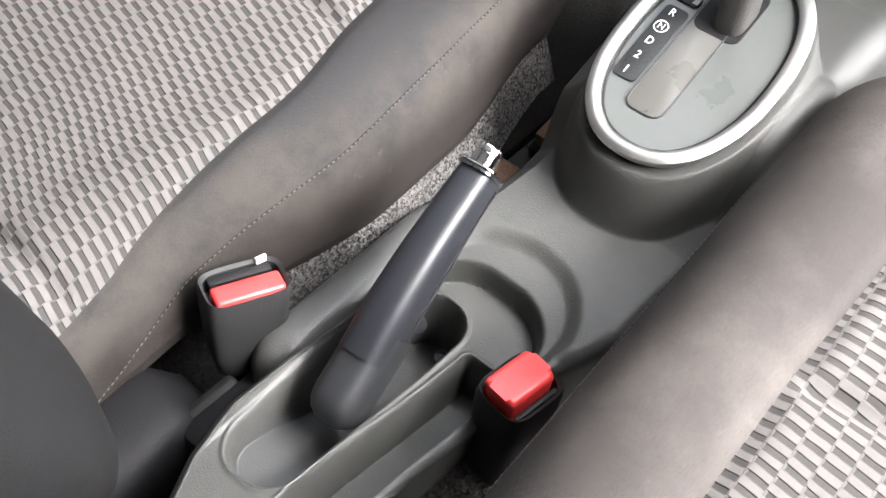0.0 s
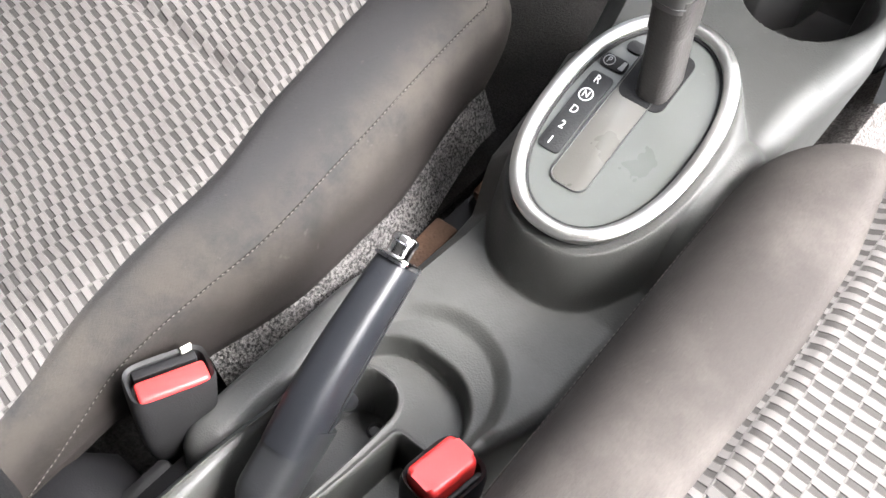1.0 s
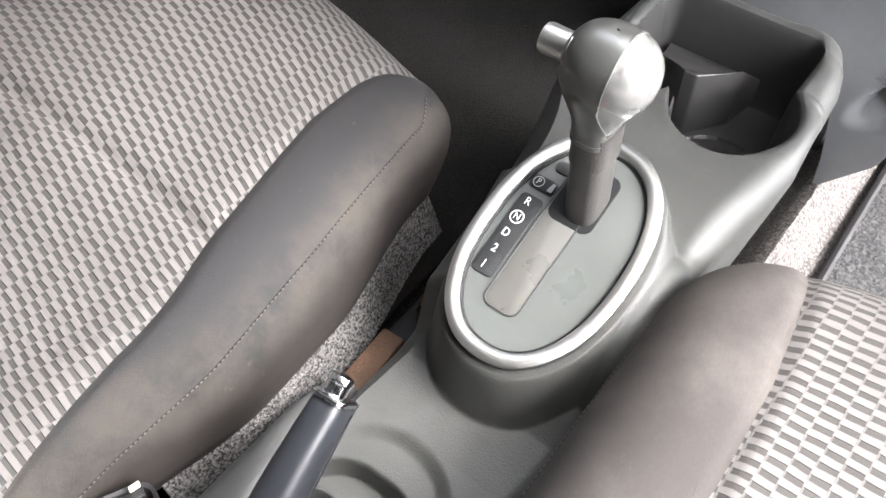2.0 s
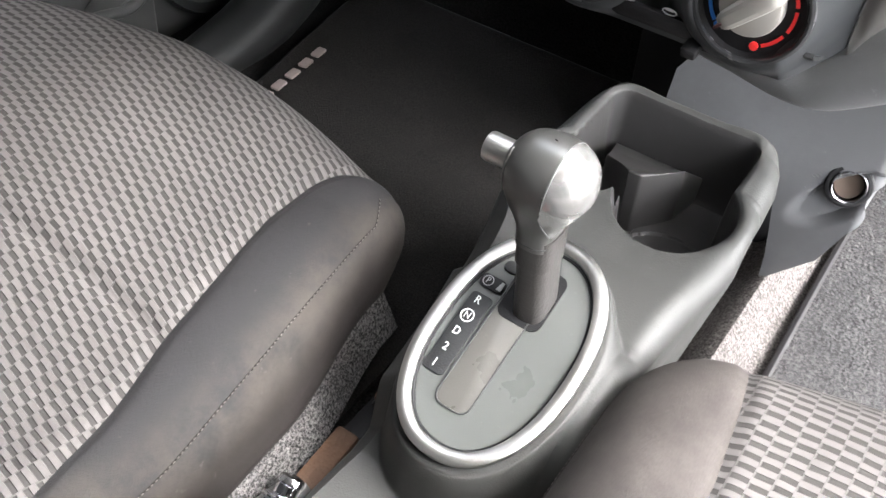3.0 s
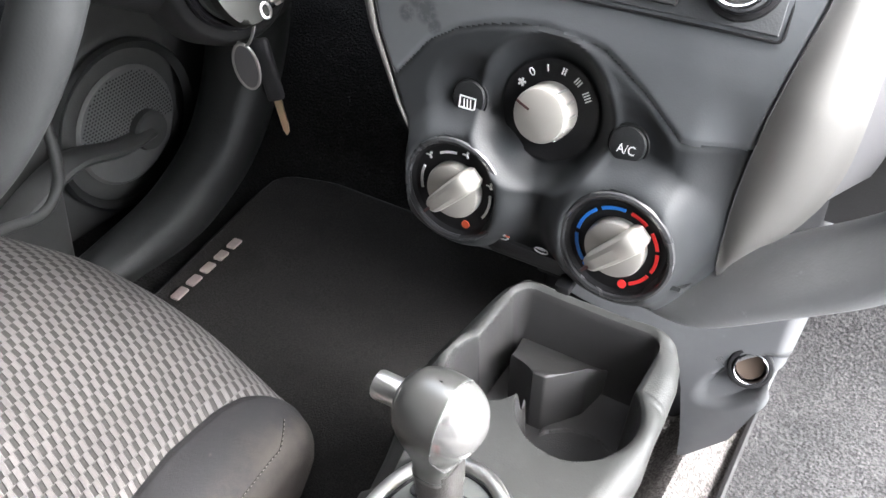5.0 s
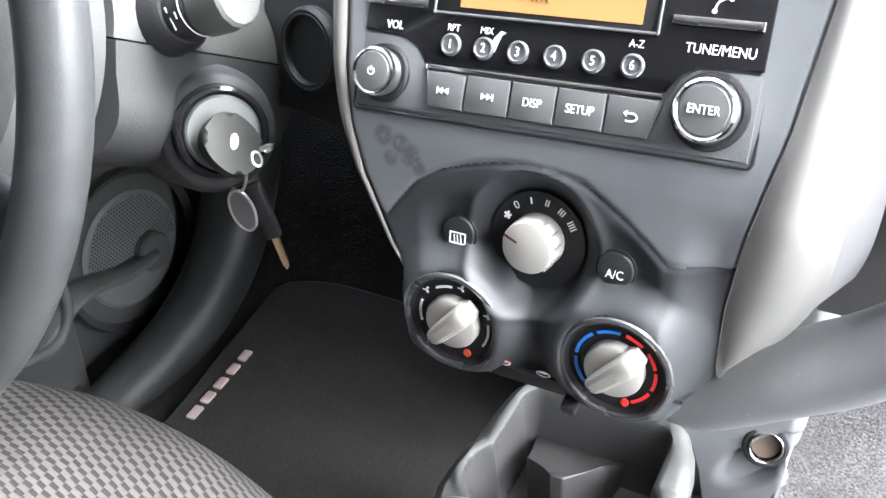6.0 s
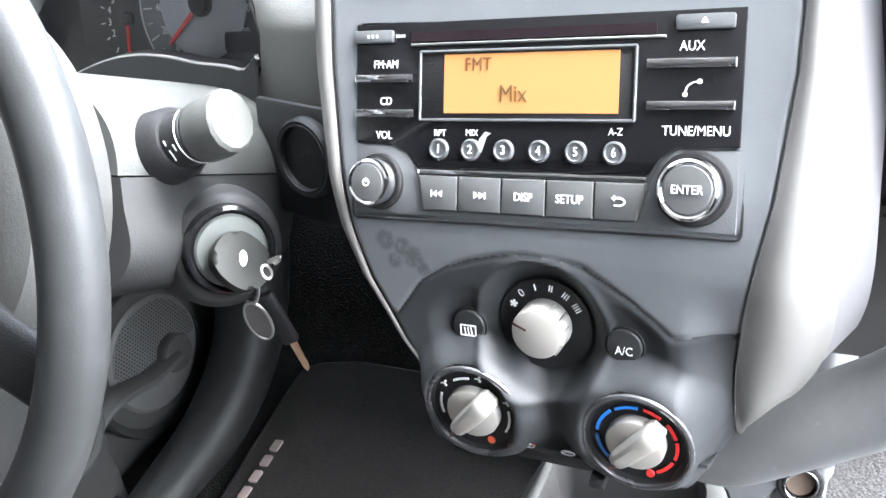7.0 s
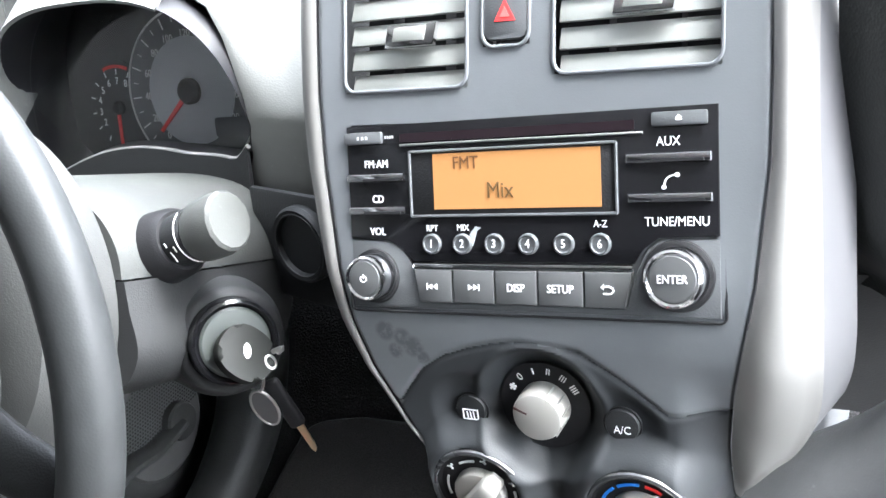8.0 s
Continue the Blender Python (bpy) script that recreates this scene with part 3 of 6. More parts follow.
def build_air_lever(stack):
    """Fresh air slider between the two rotary knobs."""
    m = face_frame(0.010, 0.4955, 0.004)
    slot = piece("air_slider_slot", prism(rounded(0.044, 0.010, 0.003), 0.002, m, 0.0006), BLACK_MATTE, stack)
    piece("slider_tab", box((0.024, -0.006, 0.005), (0.008, 0.006, 0.010), m, 0.0015), BLACK_MATTE, slot)
    for x, ink_mat in ((-0.013, GREY_INK), (0.009, GREY_INK)):
        sm = m @ Matrix.Translation((x, 0.0075, 0.0016))
        bits = [tube([sm @ Vector((0.0036 * math.cos(a), 0.0018 * math.sin(a), 0)) for a in steps(0, 2 * math.pi, 21)[:-1]], 0.00035, 5, ring=True),
                box((0, 0.0012, 0), (0.0040, 0.0010, 0.0006), sm, 0)]
        piece("air_symbol", merge(*bits), ink_mat, slot, smooth=False)
    piece("air_arrow", box((-0.0098, 0.0088, 0.0016), (0.0024, 0.0008, 0.0006), m @ Matrix.Rotation(radians(0), 4, "Z"), 0), ORANGE_INK, slot, smooth=False)


def build_vent(x0, x1, z0, z1, tab_x, tab_z):
    vent = thing("air_vent", face_point((x0 + x1) / 2, z0), "grey slatted air vent with chrome-edged tab", "air vent", "dash air vents")
    w = x1 - x0
    slope = 0.53
    k = 0
    z = z0 + 0.0035
    while z < z1 - 0.003:
        m = face_frame((x0 + x1) / 2, z, -0.007) @ Matrix.Rotation(radians(-17), 4, "X")
        piece("slat", box((0, 0, 0), (w - 0.002, 0.0112, 0.0018), m, 0.0006, 2), SLAT, vent)
        z += 0.0114
        k += 1
    m = face_frame(tab_x, tab_z, 0.0015)
    tab = piece("thumb_tab", prism([(-0.0145, -0.0055), (0.0135, -0.0055), (0.0155, 0.0058), (-0.0125, 0.0058)], 0.0035, m @ Matrix.Translation((0, 0, -0.004)), 0.001), CHROME, vent, "chrome thumb tab with grey inlay")
    piece("inlay", prism([(-0.0095, -0.0028), (0.0085, -0.0028), (0.0100, 0.0042), (-0.0080, 0.0042)], 0.0006, m @ Matrix.Translation((0, 0, -0.0005)), 0.0002), SLAT, tab)
    for s in (-1, 1):
        piece("vane", box((s * w * 0.22, 0, -0.022), (0.0012, 0.05, 0.012), face_frame((x0 + x1) / 2, (z0 + z1) / 2), 0), BLACK_MATTE, vent)




def stained_fascia():
    """Fascia plastic with finger stains under the radio."""
    n = Nodes("stained_fascia_plastic")
    color = (0.096, 0.102, 0.108)
    film = n.ramp(n.noise(14, 5, 0.65), 0.42, 0.75)
    col = n.mix(n.math("MULTIPLY", film, 0.2), color, scaled(color, 1.8))
    pos = n.add("ShaderNodeTexCoord").outputs["Object"]
    stain = 0.0
    for x, z, r in ((-0.078, 0.606, 0.0065), (-0.068, 0.603, 0.006), (-0.062, 0.598, 0.007), (-0.073, 0.595, 0.005), (-0.057, 0.592, 0.0045)):
        d = n.add("ShaderNodeVectorMath", operation="DISTANCE")
        n.put(d.inputs[0], pos)
        d.inputs[1].default_value = (x, face_y(z), z)
        stain = n.math("MAXIMUM", stain, n.math("SUBTRACT", 1.0, n.ramp(d.outputs["Value"], r * 0.55, r * 1.1)))
    edge = n.math("MULTIPLY", stain, n.ramp(n.noise(220, 4, 0.7), 0.3, 0.55))
    col = n.mix(n.math("MULTIPLY", edge, 0.75), col, scaled(color, 0.38))
    h = n.math("ADD", n.cells(1100), n.math("MULTIPLY", n.noise(160, 4, 0.7), 0.4))
    r = n.math("ADD", 0.40, n.math("MULTIPLY", n.noise(22, 4, 0.6), 0.12))
    return n.finish(col, r, height=h, depth=0.00003, spec=0.5)


STAINED = stained_fascia()
CLIMATE_SHADED = plastic("climate_panel_shaded", (0.024, 0.026, 0.028), 0.50, 1100.0, 0.00003, 0.2, 0.28)
BEZEL_GLOSS = plastic("dial_bezel_plastic", (0.030, 0.031, 0.033), 0.26, 1500.0, 0.00002, 0.1)
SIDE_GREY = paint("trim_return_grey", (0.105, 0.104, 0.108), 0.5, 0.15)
HAZ_INNER = ink("hazard_inner", (0.55, 0.10, 0.09))
KNOB_SILVER = paint("knob_silver", (0.34, 0.33, 0.305), 0.38, 0.35)
DARK_POINTER = ink("pointer_dark", (0.05, 0.02, 0.02))
SLAT = plastic("vent_slat_plastic", (0.17, 0.175, 0.164), 0.45, 1200.0, 0.00005, 0.2)

the_stack = build_fascia()
build_fan_knob(the_stack)
build_rotary(the_stack, KNOB_L, "mode")
build_rotary(the_stack, KNOB_R, "temperature")
build_air_lever(the_stack)
build_vent(*VENT_L, -0.057, 0.7445)
build_vent(*VENT_R, 0.0625, 0.7505)


# ---- radio ----
def build_radio():
    """The radio's front in its own plane: u to the passenger, v up from the lower edge."""
    m0 = frame_of((0.0022, 0.5612, 0.6196), (1, 0.010, 0.020), (0, 0.044, 0.0875)) @ Matrix.Diagonal((1.008, 1.014, 1, 1))
    radio = thing("car_radio", m0.translation, "black car radio with amber display showing a station", "car radio")

    def at(u, v, off=0.0):
        return m0 @ Matrix.Translation((u / 1000, v / 1000, off))

    def plate(name, pts, depth, mat, base=0.0, bevel=0.0006, holder=None, label=""):
        return piece(name, prism([(u / 1000, v / 1000) for u, v in pts], depth, m0, bevel, 2, base), mat, holder or radio, label)

    plate("chassis", [(x * 1000, y * 1000) for x, y in rounded(0.193, 0.0980, 0.0025, 4, 0, 0.049)], 0.012, DASH, -0.0125, 0.0004)
    seam = [m0 @ Vector((x, y, 0.0002)) for x, y in rounded(0.1945, 0.0995, 0.003, 5, 0, 0.049)]
    piece("shut_line", tube(seam, 0.0007, 6, ring=True), BLACK_MATTE, radio)
    gloss = [(-95, 95.5), (-95, 38), (-72, 37), (-64, 33), (-58.5, 25.5), (56.5, 25.5), (61, 33), (68, 38), (95, 38), (95, 95.5)]
    front = plate("front_panel", gloss, 0.0022, BLACK_GLOSS, -0.0005, 0.0006, None, "glossy black front panel")
    low = [(-95, 36.6), (-95, 1.5), (95, 1.5), (95, 36.6), (69, 36.6), (62.5, 32), (57, 20), (54, 6), (50, 4.0), (-51, 4.0), (-55, 6), (-58.5, 22), (-64, 32), (-72, 36)]
    plate("lower_panel", low, 0.0016, DASH, -0.0005, 0.0005)
    # disc slot and the keys along the top
    plate("disc_slot", [(-63, 86.2), (58, 86.2), (58, 90.6), (-63, 90.6)], 0.0008, DISC_SLOT, 0.0016, 0, front)
    plate("slot_lip", [(-63, 84.2), (62, 84.2), (62, 85.4), (-63, 85.4)], 0.0016, SATIN, 0.0014, 0.0004, front)
    plate("eject_key", [(x * 1000, y * 1000) for x, y in rounded(0.0245, 0.0062, 0.001, 3, 0.0784, 0.0902)], 0.0024, DASH, 0.0014, 0.0005, front)
    piece("eject_symbol", merge(prism([(-0.0014, 0.0), (0.0014, 0.0), (0, 0.0016)], 0.0003, at(78.4, 90.4, 0.0038)), box((0, -0.0007, 0.0001), (0.0028, 0.0006, 0.0003), at(78.4, 90.4, 0.0038), 0)), WHITE_INK, front, smooth=False)
    plate("mute_key", [(x * 1000, y * 1000) for x, y in rounded(0.0225, 0.0060, 0.001, 3, -0.0842, 0.0892)], 0.0024, DASH, 0.0014, 0.0005, front)
    piece("mute_symbol", merge(*[box((dx, 0, 0), (0.0012, 0.0016, 0.0003), at(-84.2, 89.2, 0.0039), 0) for dx in (-0.0025, 0.0, 0.0025)]), GREY_INK, front, smooth=False)
    piece("small_print", merge(*[box((dx, 0, 0), (0.0008, 0.0014, 0.0003), at(-69.5, 89.2, 0.0018), 0) for dx in (-0.002, -0.0006, 0.0008, 0.0022)]), GREY_INK, front, smooth=False)
    # display in its bevelled window
    frame_loop = [at(u, v, 0.0026).translation for u, v in ((-57.5, 48.8), (49.5, 48.8), (49.5, 81.2), (-57.5, 81.2))]
    plate("display_surround", [(-57.5, 48.8), (49.5, 48.8), (49.5, 81.2), (-57.5, 81.2)], 0.0008, BLACK_MATTE, 0.0013, 0.0003, front)
    for a, b in ((0, 1), (1, 2), (2, 3), (3, 0)):
        piece("display_bezel", tube([frame_loop[a], frame_loop[b]], 0.0008, 6), DASH, front)
    lcd = plate("display", [(-44.5, 52.0), (42.2, 52.0), (42.2, 79.6), (-44.5, 79.6)], 0.0006, SCREEN, 0.0018, 0, front, "amber lit display")
    piece("display_text", words("FMT", 0.0088, at(-26.5, 74.5, 0.0026)), FAINT_INK, lcd, smooth=False)
    piece("display_text", words("Mix", 0.0112, at(-8.4, 60.6, 0.0026)), DARK_INK, lcd, smooth=False)
    # chrome-edged source keys
    for u0, u1, v0, v1 in ((-95.0, -61.2, 66.8, 70.8), (-94.6, -60.8, 49.8, 53.8), (54.0, 92.0, 71.2, 75.4), (54.6, 92.2, 53.5, 57.5)):
        key = plate("source_key", [(u0, v0), (u1, v0), (u1, v1), (u0, v1)], 0.0022, CHROME, 0.0014, 0.0007, front, "chrome edged key")
        a0, a1 = u0 + (u1 - u0) * 0.30, u1 - (u1 - u0) * 0.08
        plate("key_face", [(a0, v0 + 0.3), (a1, v0 + 0.3), (a1, v0 + 1.6), (a0, v0 + 1.6)], 0.0030, BLACK_MATTE, 0.0012, 0, key)
    for text, u, v, size in (("FM\u00b7AM", -77.6, 75.6, 0.0056), ("CD", -77.4, 57.6, 0.0056), ("VOL", -78.4, 40.9, 0.0056), ("AUX", 73.2, 80.3, 0.0060),
                             ("TUNE/MENU", 76.4, 44.6, 0.0060), ("RPT", -46.6, 42.4, 0.0045), ("MIX", -29.4, 42.6, 0.0045), ("A-Z", 41.2, 43.9, 0.0047)):
        piece("lettering", words(text, size, at(u, v, 0.0018)), WHITE_INK, front, smooth=False)
    hand = curve_through([(-0.0030, -0.0028, 0), (-0.0022, 0.0004, 0), (0.0002, 0.0022, 0), (0.0030, 0.0026, 0)], 14)
    pm = at(74.0, 62.9, 0.0020)
    piece("handset_symbol", merge(tube([pm @ p for p in hand], 0.0005, 6, flat=0.6), lathe([(0.0010, -0.0003), (0.0010, 0.0004)], pm @ Matrix.Translation(hand[0]), 10), lathe([(0.0011, -0.0003), (0.0011, 0.0004)], pm @ Matrix.Translation(hand[-1]), 10)), WHITE_INK, front, smooth=False)
    # preset keys
    for i, u in enumerate((-46.7, -29.6, -12.4, 5.3, 23.3, 41.1)):
        key = piece("preset_key", lathe([(0.0052, 0.0), (0.0052, 0.0014), (0.0047, 0.0022), (0.0042, 0.0024), (0.0036, 0.0019), (0.0004, 0.0016)], at(u, 34.7, 0.0015), 28), DASH, front)
        piece("numeral", words(str(i + 1), 0.0058, at(u, 34.7, 0.0036)), WHITE_INK, key, smooth=False)
    # row of flat keys under a bright bar
    plate("bright_bar", [(-58, 22.4), (56.6, 22.4), (56.2, 24.9), (-58, 24.9)], 0.0018, CHROME, 0.0012, 0.0006, front)
    tops = (-57.8, -35.8, -12.9, 9.6, 32.7, 56.3)
    bots = (-55.0, -36.0, -13.0, 9.5, 32.7, 52.5)
    faces = ("back", "next", "DISP", "SETUP", "return")
    for i in range(5):
        key = plate("flat_key", [(bots[i] + 0.35, 5.0), (bots[i + 1] - 0.35, 5.0), (tops[i + 1] - 0.35, 21.8), (tops[i] + 0.35, 21.8)], 0.0034, KEY_GREY, -0.0002, 0.0007, radio)
        cu, cv = (tops[i] + tops[i + 1]) / 2, 13.2
        km = at(cu, cv, 0.0034)
        if faces[i].isupper():
            sym = words(faces[i], 0.0056, km)
        elif faces[i] == "return":
            sym = merge(tube([km @ p for p in curve_through([(-0.0026, 0.0016, 0), (0.0010, 0.0016, 0), (0.0026, 0.0, 0), (0.0010, -0.0016, 0), (-0.0022, -0.0016, 0)], 16)], 0.00045, 5),
                        prism([(-0.0036, 0.0016), (-0.0020, 0.0030), (-0.0020, 0.0002)], 0.0003, km))
        else:
            s = -1 if faces[i] == "back" else 1
            bits = [box((s * 0.0032, 0, 0.0001), (0.0006, 0.0032, 0.0003), km, 0)]
            for dx in (0.0003, -0.0026):
                bits.append(prism([(s * dx, 0.0015), (s * dx, -0.0015), (s * (dx + 0.0026), 0)], 0.0003, km))
            sym = merge(*bits)
        piece("key_symbol", sym, WHITE_INK, key, smooth=False)
    # the two turning knobs
    for u, v, r, name in ((-81.4, 17.8, 0.0118, "volume_knob"), (76.4, 20.2, 0.0136, "tune_knob")):
        seat = piece("knob_seat", lathe([(r * 1.22, 0.0), (r * 1.18, 0.0016), (r * 1.02, 0.0008)], at(u, v, 0.0010), 48, caps=False), BLACK_MATTE, radio)
        rim = piece(name, lathe([(r, 0.0), (r, 0.0095), (r * 0.96, 0.0115), (r * 0.88, 0.0122), (r * 0.80, 0.0115)], at(u, v, 0.0010), 56), CHROME, radio, "chrome rimmed turning knob")
        cap = piece("cap", lathe([(r * 0.81, 0.008), (r * 0.81, 0.0112), (r * 0.74, 0.0122), (r * 0.4, 0.0127), (0.0004, 0.0129)], at(u, v, 0.0010), 48), KEY_GREY, rim)
        if name == "tune_knob":
            piece("lettering", words("ENTER", 0.0053, at(u, v, 0.0142)), WHITE_INK, rim, smooth=False)
        else:
            pw = at(u, v, 0.0140)
            piece("power_symbol", merge(tube([pw @ Vector((0.0017 * math.cos(radians(a)), 0.0017 * math.sin(radians(a)), 0)) for a in steps(130, 410, 18)], 0.0003, 5), box((0, 0.0012, 0), (0.0005, 0.0020, 0.0004), pw, 0)), WHITE_INK, rim, smooth=False)
    # torn scrap of adhesive film on the gloss panel
    scrap = piece("film_scrap", prism([(-0.0028, -0.0040), (0.0004, -0.0046), (0.0030, 0.0030), (0.0052, 0.0044), (0.0022, 0.0052), (-0.0008, 0.0018)], 0.0002, at(-24.5, 38.2, 0.0018)), FILM, radio, "torn scrap of grey film")
    return radio


DISC_SLOT = plastic("disc_slot_black", (0.010, 0.006, 0.008), 0.30, 1500.0, 0.00002, 0.05)
KEY_GREY = plastic("radio_key_grey", (0.062, 0.064, 0.065), 0.42, 1500.0, 0.00003, 0.12)
FAINT_INK = ink("faint_lcd_ink", (0.095, 0.042, 0.016))
FILM = ink("film_scrap", (0.30, 0.32, 0.34), 0.6)
build_radio()



# ---- centre console ----
RING = (-0.004, 0.452)
RING_A, RING_B = 0.0468, 0.0688


def plate_z(y):
    return 0.300 + (y - 0.42) * 0.36


def ring_dist(x, y, grow=0.0):
    """Below one inside the shift plate's oval."""
    return (abs((x - RING[0]) / (RING_A + grow)) ** 2.25 + abs((y - RING[1]) / (RING_B + grow)) ** 2.25) ** (1 / 2.25)


def sd_box(x, y, cx, cy, hx, hy, r):
    qx, qy = abs(x - cx) - hx + r, abs(y - cy) - hy + r
    return math.hypot(max(qx, 0), max(qy, 0)) + min(max(qx, qy), 0) - r


def console_half(y):
    """Left and right edge of the console at its upper surface."""
    left = float(np.interp(y, [0.04, 0.105, 0.13, 0.16, 0.195, 0.23, 0.32, 0.40, 0.46, 0.52, 0.58, 0.66, 0.68, 0.693, 0.701], [-0.030, -0.056, -0.068, -0.0745, -0.073, -0.070, -0.068, -0.062, -0.063, -0.069, -0.081, -0.073, -0.070, -0.066, -0.058]))
    right = float(np.interp(y, [0.04, 0.20, 0.245, 0.28, 0.32, 0.40, 0.46, 0.52, 0.58, 0.66, 0.68, 0.693, 0.701], [0.0160, 0.0185, 0.0210, 0.034, 0.052, 0.060, 0.063, 0.070, 0.082, 0.075, 0.070, 0.063, 0.054]))
    return left, right


def console_z(x, y):
    """The console's upper surface: deck, brake well, coin tray, shift plinth and cup holders."""
    z = float(np.interp(y, [0.04, 0.30, 0.34, 0.38, 0.42, 0.46, 0.50, 0.54, 0.58, 0.70, 0.74], [0.226, 0.232, 0.236, 0.243, 0.262, 0.288, 0.310, 0.324, 0.331, 0.337, 0.336]))
    # plinth under the shift plate
    d = ring_dist(x, y, 0.005)
    top = plate_z(y) - 0.0045
    q = smooth01(0.47, 0.51, y)
    reach = (1.15 + 0.30 * smooth01(0.0, 0.03, x) * smooth01(0.39, 0.46, y)) * (1 - q) + 1.09 * q
    wall = 1 - smooth01(1.0, reach, d)
    z += (max(top, z) * (1 - q) + top * q - z) * wall
    # stepped round recess behind the plinth that holds the brake and the tray
    arc = sd_box(x, y, -0.0165, 0.171, 0.0490, 0.169, 0.047)
    z -= 0.006 * (1 - smooth01(-0.008, 0.002, arc)) * smooth01(0.12, 0.26, y)
    rim = sd_box(x, y, -0.0200, 0.150, 0.0425, 0.1635, 0.036)
    z -= 0.0015 + 0.0155 * (1 - smooth01(-0.003, 0.0005, rim)) * smooth01(0.14, 0.28, y) - 0.0015 * smooth01(-0.001, 0.002, rim)
    # well of the parking brake
    well = sd_box(x, y, -0.0400, 0.2140, 0.0205, 0.0775, 0.0185)
    z -= (0.018 + 0.026 * smooth01(0.15, 0.24, y)) * (1 - smooth01(-0.0035, 0.0, well))
    # long coin tray beside it
    tray = sd_box(x - (y - 0.2) * 0.05, y, -0.0008, 0.160, 0.0142, 0.1110, 0.004)
    z -= 0.033 * (1 - smooth01(-0.003, 0.0, tray))
    # thin moulded lips round both
    z += 0.0012 * (math.exp(-((well - 0.0012) / 0.0012) ** 2) + math.exp(-((tray - 0.0012) / 0.0012) ** 2)) * smooth01(0.10, 0.13, y)
    # front tray: a deep pocket and two round cup wells with a low pillar between
    shelf = sd_box(x, y, -0.003, 0.650, 0.0570, 0.040, 0.016)
    cup_r = math.hypot(x - 0.0270, y - 0.6020) - 0.0410
    cup_l = min(math.hypot(x + 0.0400, y - 0.6030) - 0.0290, sd_box(x, y, -0.0125, 0.6220, 0.0120, 0.0160, 0.004))
    pit = min(shelf, cup_r, cup_l)
    back = 1 - smooth01(0.678, 0.690, y)
    depth = max(0.066 * (1 - smooth01(-0.0045, 0.0, min(cup_r, cup_l))), 0.064 * back * (1 - smooth01(-0.005, 0.0, shelf)))
    z -= depth
    # raised lip round the tray
    z += 0.003 * math.exp(-((pit - 0.004) / 0.004) ** 2) * smooth01(0.56, 0.60, y) * smooth01(0.006, 0.020, abs(cup_r - cup_l))
    z -= 0.006 * (max(0.0, y - 0.694) / 0.007) ** 2
    return z


def shoulder(y):
    """Radius of the console's right shoulder, narrower beside the cup."""
    full = 0.0045 + 0.0065 * smooth01(0.24, 0.34, y) + 0.006 * smooth01(0.45, 0.53, y)
    cup = 0.027 + math.sqrt(max(0.0, 0.041 ** 2 - (y - 0.602) ** 2))
    return max(0.005, min(full, console_half(y)[1] - cup - 0.003))


